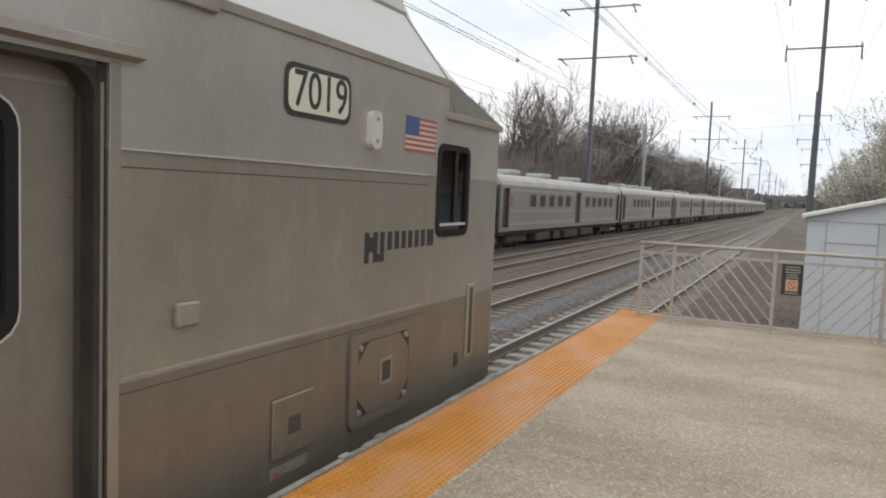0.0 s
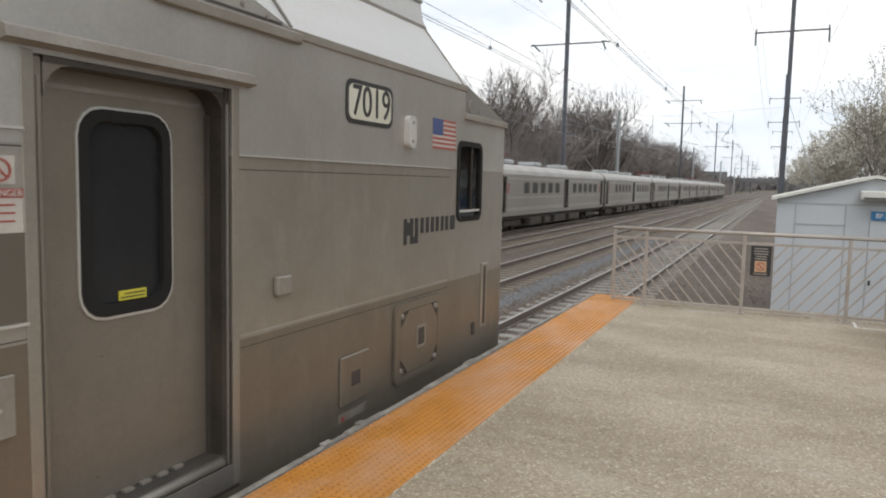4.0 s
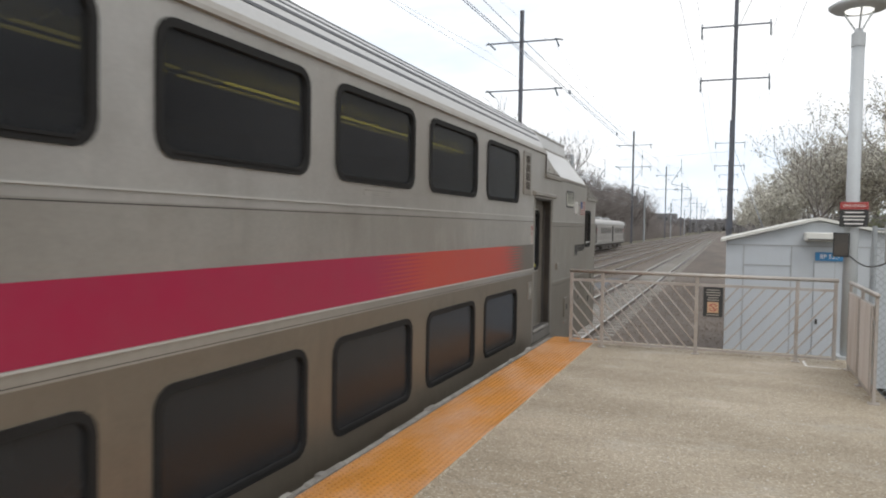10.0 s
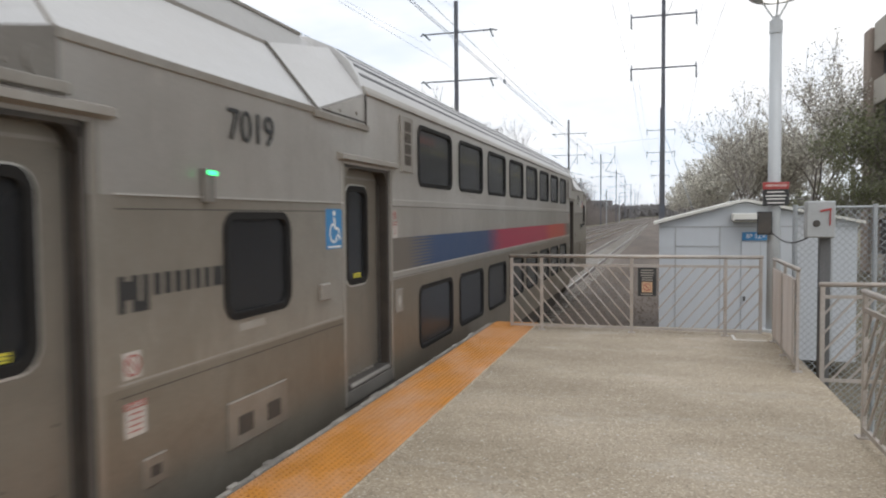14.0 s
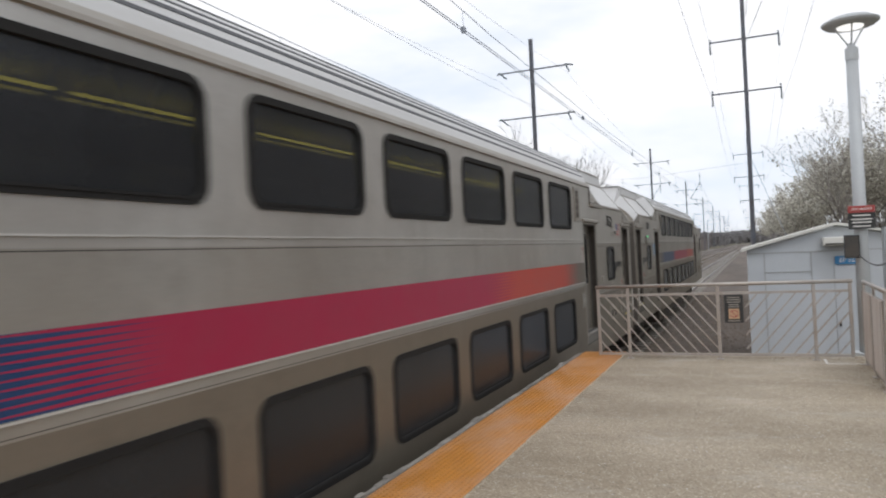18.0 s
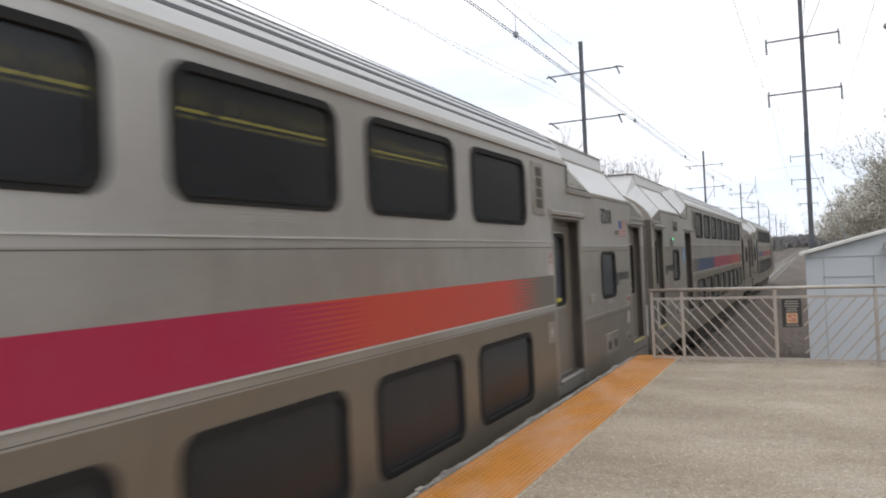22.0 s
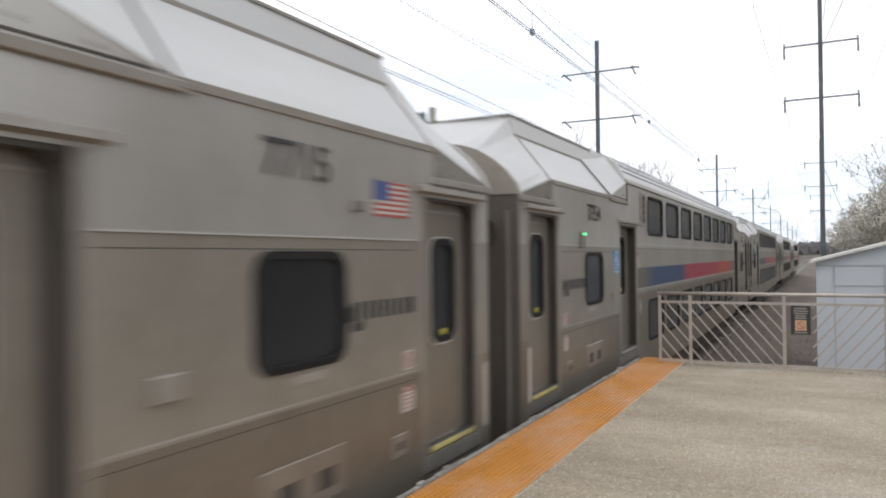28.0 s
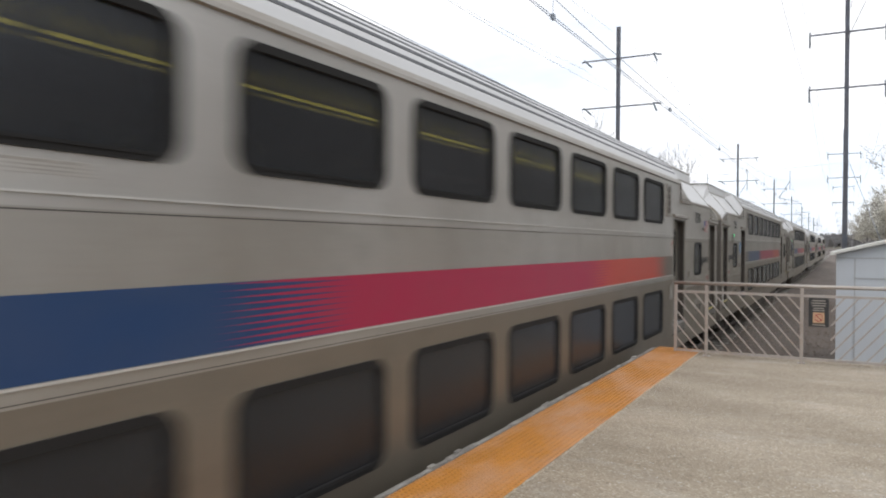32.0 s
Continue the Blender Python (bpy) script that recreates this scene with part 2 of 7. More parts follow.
def aggregate(name, colour, light, dark, cell=95.0):
    """Exposed aggregate concrete: pale and dark grains, worn patches and fine relief."""
    m = bpy.data.materials.new(name)
    m.use_nodes = True
    n, l = m.node_tree.nodes, m.node_tree.links
    b = n["Principled BSDF"]
    co = n.new("ShaderNodeTexCoord")
    vo = n.new("ShaderNodeTexVoronoi")
    vo.inputs["Scale"].default_value = cell
    l.new(co.outputs["Object"], vo.inputs["Vector"])
    sp = n.new("ShaderNodeSeparateColor")
    l.new(vo.outputs["Color"], sp.inputs["Color"])
    grains = n.new("ShaderNodeValToRGB")
    e = grains.color_ramp.elements
    e[0].position, e[0].color = 0.0, (*dark, 1)
    e[1].position, e[1].color = 1.0, (*light, 1)
    for p, c in ((0.22, colour), (0.8, colour), (0.93, light)):
        x = e.new(p)
        x.color = (*c, 1)
    l.new(sp.outputs["Red"], grains.inputs["Fac"])
    big = n.new("ShaderNodeTexNoise")
    big.inputs["Scale"].default_value = 0.8
    big.inputs["Detail"].default_value = 8
    big.inputs["Roughness"].default_value = 0.62
    mp = n.new("ShaderNodeMapping")
    mp.inputs["Scale"].default_value = (0.6, 1.2, 1)
    l.new(co.outputs["Object"], mp.inputs["Vector"])
    l.new(mp.outputs["Vector"], big.inputs["Vector"])
    worn = n.new("ShaderNodeMapRange")
    worn.inputs["From Min"].default_value = 0.3
    worn.inputs["From Max"].default_value = 0.72
    worn.inputs["To Min"].default_value = 0.84
    worn.inputs["To Max"].default_value = 1.22
    l.new(big.outputs["Fac"], worn.inputs["Value"])
    sc = n.new("ShaderNodeVectorMath")
    sc.operation = "SCALE"
    l.new(grains.outputs["Color"], sc.inputs[0])
    l.new(worn.outputs["Result"], sc.inputs["Scale"])
    patch = n.new("ShaderNodeTexNoise")
    patch.inputs["Scale"].default_value = 1.7
    patch.inputs["Detail"].default_value = 9
    patch.inputs["Roughness"].default_value = 0.72
    l.new(mp.outputs["Vector"], patch.inputs["Vector"])
    pr = n.new("ShaderNodeMapRange")
    pr.inputs["From Min"].default_value = 0.54
    pr.inputs["From Max"].default_value = 0.74
    pr.inputs["To Max"].default_value = 0.55
    l.new(patch.outputs["Fac"], pr.inputs["Value"])
    pale = n.new("ShaderNodeMix")
    pale.data_type = "RGBA"
    pale.inputs["B"].default_value = (0.50, 0.465, 0.41, 1)
    l.new(pr.outputs["Result"], pale.inputs["Factor"])
    l.new(sc.outputs["Vector"], pale.inputs["A"])
    chips = n.new("ShaderNodeTexVoronoi")
    chips.inputs["Scale"].default_value = 34.0
    l.new(co.outputs["Object"], chips.inputs["Vector"])
    cs = n.new("ShaderNodeSeparateColor")
    l.new(chips.outputs["Color"], cs.inputs["Color"])
    cr = n.new("ShaderNodeMapRange")
    cr.inputs["From Min"].default_value = 0.955
    cr.inputs["From Max"].default_value = 0.975
    l.new(cs.outputs["Blue"], cr.inputs["Value"])
    cd = n.new("ShaderNodeMapRange")
    cd.inputs["From Min"].default_value = 0.30
    cd.inputs["From Max"].default_value = 0.16
    l.new(chips.outputs["Distance"], cd.inputs["Value"])
    cm = n.new("ShaderNodeMath")
    cm.operation = "MULTIPLY"
    l.new(cr.outputs["Result"], cm.inputs[0])
    l.new(cd.outputs["Result"], cm.inputs[1])
    spot = n.new("ShaderNodeMix")
    spot.data_type = "RGBA"
    spot.inputs["B"].default_value = (0.62, 0.58, 0.52, 1)
    l.new(cm.outputs[0], spot.inputs["Factor"])
    l.new(pale.outputs["Result"], spot.inputs["A"])
    l.new(spot.outputs["Result"], b.inputs["Base Color"])
    rr = n.new("ShaderNodeMapRange")
    rr.inputs["From Min"].default_value = 0.35
    rr.inputs["From Max"].default_value = 0.7
    rr.inputs["To Min"].default_value = 0.8
    rr.inputs["To Max"].default_value = 0.5
    l.new(big.outputs["Fac"], rr.inputs["Value"])
    l.new(rr.outputs["Result"], b.inputs["Roughness"])
    bp = n.new("ShaderNodeBump")
    bp.inputs["Strength"].default_value = 0.6
    bp.inputs["Distance"].default_value = 0.004
    l.new(sp.outputs["Green"], bp.inputs["Height"])
    l.new(bp.outputs["Normal"], b.inputs["Normal"])
    return m


def stripe_material():
    """Painted band that runs grey, orange red, crimson, blue and grey along the car, with stepped lines in the blends."""
    m = bpy.data.materials.new("coach_stripe_paint")
    m.use_nodes = True
    n, l = m.node_tree.nodes, m.node_tree.links
    b = n["Principled BSDF"]
    b.inputs["Roughness"].default_value = 0.42
    b.inputs["Coat Weight"].default_value = 0.1
    b.inputs["Coat Roughness"].default_value = 0.25
    co = n.new("ShaderNodeTexCoord")
    sep = n.new("ShaderNodeSeparateXYZ")
    l.new(co.outputs["Object"], sep.inputs["Vector"])
    wave = n.new("ShaderNodeMath")
    wave.operation = "PINGPONG"
    wave.inputs[1].default_value = 0.0175
    l.new(sep.outputs["Z"], wave.inputs[0])
    amp = n.new("ShaderNodeMath")
    amp.operation = "MULTIPLY_ADD"
    amp.inputs[1].default_value = 57.0
    amp.inputs[2].default_value = -0.5
    l.new(wave.outputs[0], amp.inputs[0])
    add = n.new("ShaderNodeMath")
    add.operation = "ADD"
    l.new(sep.outputs["Y"], add.inputs[0])
    l.new(amp.outputs[0], add.inputs[1])
    rng = n.new("ShaderNodeMapRange")
    rng.inputs["From Min"].default_value = -26.0
    rng.inputs["From Max"].default_value = 0.0
    l.new(add.outputs[0], rng.inputs["Value"])
    ramp = n.new("ShaderNodeValToRGB")
    e = ramp.color_ramp.elements
    grey, red, pink, blue = (0.125, 0.106, 0.084, 1), (0.44, 0.050, 0.028, 1), (0.335, 0.010, 0.052, 1), (0.010, 0.042, 0.122, 1)
    stops = [(19.58, grey), (19.44, blue), (15.80, blue), (15.60, pink), (9.95, pink), (9.55, red), (6.36, red), (6.20, grey)]
    e[0].position, e[0].color = 1 - stops[0][0] / 26.0, stops[0][1]
    e[1].position, e[1].color = 1 - stops[-1][0] / 26.0, stops[-1][1]
    for s, c in stops[1:-1]:
        x = e.new(1 - s / 26.0)
        x.color = c
    l.new(rng.outputs["Result"], ramp.inputs["Fac"])
    ns = n.new("ShaderNodeTexNoise")
    ns.inputs["Scale"].default_value = 5.0
    ns.inputs["Detail"].default_value = 6.0
    l.new(co.outputs["Object"], ns.inputs["Vector"])
    dust = n.new("ShaderNodeMapRange")
    dust.inputs["From Min"].default_value = 0.35
    dust.inputs["From Max"].default_value = 0.75
    dust.inputs["To Max"].default_value = 0.08
    l.new(ns.outputs["Fac"], dust.inputs["Value"])
    mx = n.new("ShaderNodeMix")
    mx.data_type = "RGBA"
    mx.inputs["B"].default_value = (0.21, 0.18, 0.15, 1)
    l.new(dust.outputs["Result"], mx.inputs["Factor"])
    l.new(ramp.outputs["Color"], mx.inputs["A"])
    l.new(mx.outputs["Result"], b.inputs["Base Color"])
    return m


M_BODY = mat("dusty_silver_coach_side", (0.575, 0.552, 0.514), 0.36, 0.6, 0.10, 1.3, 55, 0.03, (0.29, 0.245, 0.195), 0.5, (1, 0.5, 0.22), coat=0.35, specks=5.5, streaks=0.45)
# Tones darken panel by panel downward: dust, plus shade put into the colour.
M_MID = mat("dusty_shaded_middle_panel", (0.445, 0.42, 0.377), 0.38, 0.55, 0.11, 1.3, 55, 0.03, (0.27, 0.225, 0.175), 0.6, (1, 0.5, 0.25), coat=0.35, specks=7.0, streaks=0.5)
M_LOWER = mat("dusty_shaded_lower_side", (0.225, 0.196, 0.155), 0.42, 0.5, 0.12, 1.3, 55, 0.04, (0.22, 0.175, 0.13), 0.75, (1, 0.45, 0.5), specks=7.0, streaks=0.6)
M_MIDEND = mat("dusty_shaded_end_panel", (0.375, 0.349, 0.305), 0.40, 0.5, 0.12, 1.3, 55, 0.03, (0.23, 0.19, 0.145), 0.65, (1, 0.5, 0.3), coat=0.35, specks=7.0, streaks=0.6)
M_LOWEND = mat("dusty_shaded_low_end", (0.262, 0.236, 0.195), 0.42, 0.5, 0.14, 1.3, 55, 0.04, (0.2, 0.165, 0.125), 0.75, (1, 0.45, 0.5), specks=7.0, streaks=0.65)
M_CHEEK = mat("grimy_roof_cheek", (0.27, 0.252, 0.225), 0.5, 0.35, 0.15, 2, 50, 0.04, (0.14, 0.12, 0.1), 0.6)
M_DOOR = mat("dull_grey_door_leaf", (0.245, 0.222, 0.187), 0.42, 0.45, 0.1, 1.6, 50, 0.03, (0.25, 0.2, 0.15), 0.5, (1, 1, 0.3), specks=7.0, streaks=0.45)
M_ROOF = mat("pale_silver_roof_panel", (0.56, 0.552, 0.54), 0.38, 0.15, 0.08, 1.5, 40, 0.03, (0.4, 0.38, 0.35), 0.35, (1, 0.4, 1))
# Dark tone that stands for the shade inside the roof grooves.
M_GROOVE = mat("groove_shade_paint", (0.085, 0.085, 0.09), 0.6, 0.1, 0.12, 2, 40, 0.03)
M_HOOD = mat("grimy_grey_end_hood", (0.20, 0.185, 0.165), 0.55, 0.2, 0.15, 2, 40, 0.05, (0.1, 0.085, 0.07), 0.6)
M_RIM = mat("grey_trim_metal", (0.32, 0.295, 0.26), 0.45, 0.3, 0.14, 4, 50, 0.05, (0.2, 0.16, 0.12), 0.5)
M_BRIGHT = mat("bright_trim_metal", (0.62, 0.60, 0.56), 0.35, 0.4, 0.1, 4, 60, 0.02)
M_RUBBER = mat("black_rubber", (0.020, 0.019, 0.018), 0.75, 0, 0.25, 5, 60, 0.1, spec=0.2)
M_DARK = mat("dark_recess_metal", (0.06, 0.055, 0.05), 0.6, 0.1, 0.3, 4, 40, 0.1, (0.1, 0.08, 0.06), 0.6)
M_JAMB = mat("grimy_rubber_jamb", (0.04, 0.034, 0.029), 0.8, 0, 0.3, 5, 60, 0.1, (0.08, 0.065, 0.05), 0.6, spec=0.25)
M_UNDER = mat("grimy_underframe_steel", (0.07, 0.062, 0.055), 0.75, 0.2, 0.35, 3, 40, 0.2, (0.12, 0.09, 0.06), 0.6)
M_BLACK = mat("black_paint", (0.03, 0.03, 0.03), 0.5, 0, 0.2, 6, 60, 0.02)
M_WHITE = mat("white_sign_paint", (0.78, 0.76, 0.72), 0.5, 0, 0.06, 6, 60, 0.02)
M_RED = mat("red_sign_paint", (0.36, 0.055, 0.05), 0.5, 0, 0.1, 6, 60, 0.02)
M_FLAGBLUE = mat("flag_blue_decal", (0.06, 0.09, 0.22), 0.5, 0, 0.1, 6, 60, 0.02)
M_BLUE = mat("blue_sign_paint", (0.045, 0.21, 0.43), 0.5, 0, 0.1, 6, 60, 0.02)
M_YELLOW = mat("yellow_sticker", (0.62, 0.55, 0.06), 0.5, 0, 0.1, 6, 60, 0.02)
M_DECAL = mat("faded_white_decal", (0.50, 0.465, 0.42), 0.5, 0, 0.12, 6, 60, 0.02)
M_DECALRED = mat("faded_red_print", (0.36, 0.085, 0.07), 0.5, 0, 0.12, 6, 60, 0.02)
M_PLATE = mat("cream_number_plate", (0.62, 0.60, 0.50), 0.5, 0, 0.06, 6, 60, 0.02)
M_LOUVRE = mat("dark_brown_grille", (0.105, 0.085, 0.068), 0.6, 0.1, 0.2, 4, 60, 0.1)
M_TRIM = mat("dusty_silver_trim", (0.39, 0.365, 0.325), 0.45, 0.25, 0.12, 3, 50, 0.04, (0.24, 0.19, 0.14), 0.5)
M_END = mat("brake_dust_end_wall", (0.125, 0.11, 0.095), 0.5, 0.2, 0.25, 1.5, 40, 0.05, (0.10, 0.085, 0.07), 0.7, (1, 1, 0.4))
M_FIN = mat("dark_teal_bracket_paint", (0.05, 0.075, 0.085), 0.5, 0.1, 0.15, 4, 40, 0.03)
M_SILL = mat("worn_yellow_sill_paint", (0.40, 0.34, 0.10), 0.6, 0, 0.3, 9, 60, 0.05, (0.2, 0.17, 0.12), 0.7)
M_HATCH = mat("dusty_hatch_frame", (0.305, 0.272, 0.228), 0.45, 0.4, 0.14, 3, 50, 0.04, (0.16, 0.125, 0.095), 0.6)
M_INSIDE = mat("dim_coach_interior", (0.10, 0.095, 0.085), 0.8, 0, 0.3, 2, 20, 0.02)
M_GLASS = tinted_glass("smoked_window_glass", (0.07, 0.07, 0.066), 0.25, 0.46, (0.05, 0.051, 0.053))
M_BACK = bpy.data.materials.new("clear_pane_back")
M_BACK.use_nodes = True
M_BACK.node_tree.nodes.clear()
back_out = M_BACK.node_tree.nodes.new("ShaderNodeOutputMaterial")
back_bsdf = M_BACK.node_tree.nodes.new("ShaderNodeBsdfTransparent")
M_BACK.node_tree.links.new(back_bsdf.outputs["BSDF"], back_out.inputs["Surface"])
M_CLEAR = tinted_glass("clear_cab_glass", (0.7, 0.72, 0.72), 0.04)
M_STRIPE = stripe_material()
M_LAMPY = glow("yellow_coach_light", (1.0, 0.86, 0.14), 3.4)
M_GLOWD = glow("dim_coach_glow", (1.0, 0.86, 0.2), 1.0)
M_ORANGE = glow("orange_display_light", (1.0, 0.22, 0.05), 1.6)
M_GREEN = glow("green_door_light", (0.06, 0.9, 0.28), 2.6)
M_LENS = mat("frosted_marker_lens", (0.55, 0.53, 0.5), 0.3, 0, 0.1, 6, 60, 0.02)
M_REDLENS = mat("red_marker_lens", (0.24, 0.016, 0.022), 0.25, 0, 0.1, 6, 60, 0.02)

M_CONC = aggregate("exposed_aggregate_platform_concrete", (0.352, 0.287, 0.203), (0.51, 0.44, 0.335), (0.205, 0.167, 0.118), 88.0)
M_EDGE = mat("worn_platform_edge", (0.34, 0.315, 0.28), 0.8, 0, 0.35, 6, 60, 0.6, (0.15, 0.135, 0.12), 0.9)
M_RUBSTRIP = mat("dark_rubbing_strip", (0.14, 0.115, 0.092), 0.8, 0, 0.4, 5, 60, 0.5, (0.26, 0.235, 0.2), 0.6)
M_SEALANT = mat("pale_gritty_sealant", (0.55, 0.50, 0.42), 0.85, 0, 0.3, 8, 70, 0.4, (0.35, 0.25, 0.13), 0.7)
M_TACT = mat("worn_amber_tile_ground", (0.56, 0.235, 0.032), 0.55, 0, 0.2, 2.6, 60, 0.1, (0.60, 0.38, 0.26), 0.62, (1.6, 0.8, 1), random_piece=0.07, placed=True)
# Domes are darker than the tile to imitate their shaded sides; worn patches match.
M_DOME = mat("shaded_amber_dome", (0.44, 0.18, 0.026), 0.55, 0, 0.2, 2.6, 60, 0.05, (0.60, 0.38, 0.26), 0.62, (1.6, 0.8, 1), placed=True)
M_FENCE = mat("weathered_stainless_rail", (0.45, 0.415, 0.38), 0.45, 0.4, 0.2, 5, 50, 0.05, (0.36, 0.26, 0.18), 0.45)
M_POSTG = mat("pale_grey_lamp_post", (0.50, 0.52, 0.53), 0.5, 0.1, 0.08, 4, 60, 0.03)
M_SHED = mat("pale_blue_grey_metal_siding", (0.52, 0.55, 0.58), 0.55, 0.05, 0.07, 1.2, 50, 0.04, (0.4, 0.4, 0.38), 0.3, (1, 1, 0.4))
M_SHEDR = mat("off_white_shed_roof", (0.66, 0.65, 0.60), 0.6, 0, 0.1, 2, 50, 0.05, (0.45, 0.42, 0.36), 0.4)
M_STEEL = mat("weathered_catenary_steel", (0.15, 0.165, 0.195), 0.6, 0.3, 0.25, 1.5, 30, 0.1, (0.14, 0.10, 0.08), 0.5)
M_WOODP = mat("pale_galvanised_pole", (0.36, 0.38, 0.39), 0.6, 0.2, 0.15, 1.5, 30, 0.1)
M_WIRE = mat("overhead_wire_metal", (0.30, 0.33, 0.37), 0.5, 0.2, 0.1, 1, 10, 0)
M_INSUL = mat("grey_insulator_glaze", (0.09, 0.11, 0.13), 0.3, 0, 0.2, 4, 40, 0)
M_RAIL = mat("worn_rail_steel", (0.20, 0.165, 0.14), 0.4, 0.5, 0.2, 2, 40, 0.05)
M_RAILTOP = mat("polished_rail_head", (0.38, 0.36, 0.34), 0.38, 0.8, 0.1, 2, 40, 0.02)
M_TIE = mat("pale_concrete_tie", (0.28, 0.265, 0.24), 0.85, 0, 0.2, 2, 30, 0.3, (0.22, 0.18, 0.14), 0.6, random_piece=0.15)
M_WTIE = mat("brown_timber_tie", (0.21, 0.178, 0.142), 0.9, 0, 0.3, 2, 30, 0.4)
M_BALLAST = mat("grey_brown_ballast", (0.15, 0.122, 0.10), 0.95, 0, 0.6, 0.5, 14, 1.0, (0.105, 0.082, 0.066), 0.8, (1, 0.12, 1))
M_STONE = mat("rusty_ballast_stone", (0.19, 0.155, 0.128), 0.9, 0, 0.5, 9, 30, 0.4, (0.10, 0.078, 0.062), 0.8)
M_STONEB = mat("fresh_grey_ballast_stone", (0.205, 0.21, 0.218), 0.9, 0, 0.5, 9, 30, 0.4, (0.15, 0.14, 0.135), 0.7)
M_GROUND = mat("dry_winter_ground", (0.17, 0.145, 0.10), 0.95, 0, 0.4, 0.15, 4, 0.8, (0.09, 0.10, 0.045), 0.6)
M_BARK = mat("grey_brown_bark", (0.175, 0.153, 0.14), 0.9, 0, 0.3, 2, 20, 0.4)
M_TWIG = mat("bare_winter_twig", (0.25, 0.222, 0.205), 0.9, 0, 0.25, 1, 8, 0)
M_BLOSSOM = mat("pale_spring_blossom", (0.58, 0.555, 0.48), 0.8, 0, 0.3, 0.8, 5, 0)
M_LEAF = mat("young_green_leaf", (0.185, 0.20, 0.105), 0.7, 0, 0.35, 0.8, 5, 0)
M_FAR = mat("far_grey_woods", (0.17, 0.162, 0.16), 0.95, 0, 0.3, 0.06, 0.5, 0)
M_BRICK = mat("brown_precast_concrete", (0.30, 0.245, 0.205), 0.85, 0, 0.14, 0.6, 12, 0.2)
M_BAND = mat("pale_precast_band", (0.42, 0.39, 0.34), 0.85, 0, 0.12, 0.6, 12, 0.2)
M_DWIN = mat("dark_opening_fill", (0.035, 0.035, 0.037), 0.5, 0, 0.3, 0.6, 6, 0)
M_FARROOF = mat("dull_grey_car_roof", (0.44, 0.425, 0.405), 0.5, 0.1, 0.12, 1.5, 40, 0.03, (0.25, 0.23, 0.2), 0.5)
M_FARCAR = mat("fluted_silver_commuter_car", (0.345, 0.325, 0.30), 0.42, 0.35, 0.1, 1.0, 40, 0.03, (0.2, 0.17, 0.14), 0.4, (1, 0.4, 0.3))
M_PANTO = mat("dull_red_pantograph_paint", (0.20, 0.05, 0.045), 0.6, 0, 0.2, 4, 40, 0.02)
M_GREYBOX = mat("grey_painted_steel_box", (0.38, 0.39, 0.39), 0.5, 0.1, 0.1, 4, 50, 0.03)
M_LAMP = glow("white_lamp_lens", (1.0, 0.98, 0.92), 1.3)


# ---------------------------------------------------------------- helpers
def box(bm, x0, x1, y0, y1, z0, z1, bevel=0.0):
    if bevel:
        tmp = bmesh.new()
        box(tmp, x0, x1, y0, y1, z0, z1)
        bmesh.ops.bevel(tmp, geom=tmp.edges[:], offset=bevel, segments=1, affect="EDGES")
        vs = {v: bm.verts.new(v.co) for v in tmp.verts}
        for f in tmp.faces:
            bm.faces.new([vs[v] for v in f.verts])
        tmp.free()
        return
    v = [bm.verts.new(p) for p in ((x0, y0, z0), (x1, y0, z0), (x1, y1, z0), (x0, y1, z0), (x0, y0, z1), (x1, y0, z1), (x1, y1, z1), (x0, y1, z1))]
    for q in ((3, 2, 1, 0), (4, 5, 6, 7), (0, 1, 5, 4), (1, 2, 6, 5), (2, 3, 7, 6), (3, 0, 4, 7)):
        bm.faces.new([v[i] for i in q])


def rod(bm, a, b, r0, r1=None, sides=6, caps=True):
    a, b = Vector(a), Vector(b)
    r1 = r0 if r1 is None else r1
    d = (b - a).normalized()
    u = d.cross(Vector((0, 0, 1)) if abs(d.z) < 0.9 else Vector((1, 0, 0))).normalized()
    w = d.cross(u)
    ra = [bm.verts.new(a + (u * math.cos(6.28319 * i / sides) + w * math.sin(6.28319 * i / sides)) * r0) for i in range(sides)]
    rb = [bm.verts.new(b + (u * math.cos(6.28319 * i / sides) + w * math.sin(6.28319 * i / sides)) * r1) for i in range(sides)]
    for i in range(sides):
        j = (i + 1) % sides
        bm.faces.new((ra[i], rb[i], rb[j], ra[j]))
    if caps:
        bm.faces.new(ra)
        bm.faces.new(rb[::-1])


def tube(bm, pts, r, sides=4):
    """One connected round tube along a line of points."""
    rings = []
    for i, p in enumerate(pts):
        a, c = Vector(pts[max(i - 1, 0)]), Vector(pts[min(i + 1, len(pts) - 1)])
        d = (c - a).normalized()
        u = d.cross(Vector((0, 0, 1)) if abs(d.z) < 0.9 else Vector((1, 0, 0))).normalized()
        w = d.cross(u)
        rings.append([Vector(p) + (u * math.cos(6.28319 * k / sides) + w * math.sin(6.28319 * k / sides)) * r for k in range(sides)])
    loft(bm, rings)


def bar(bm, a, b, w, h):
    """A rectangular bar from a to b."""
    a, b = Vector(a), Vector(b)
    d = (b - a).normalized()
    u = d.cross(Vector((0, 0, 1)) if abs(d.z) < 0.95 else Vector((0, 1, 0))).normalized() * w / 2
    v = d.cross(u).normalized() * h / 2
    va = [bm.verts.new(a + p) for p in (u + v, u - v, -u - v, -u + v)]
    vb = [bm.verts.new(b + p) for p in (u + v, u - v, -u - v, -u + v)]
    for i in range(4):
        j = (i + 1) % 4
        bm.faces.new((va[i], va[j], vb[j], vb[i]))
    bm.faces.new(va[::-1])
    bm.faces.new(vb)


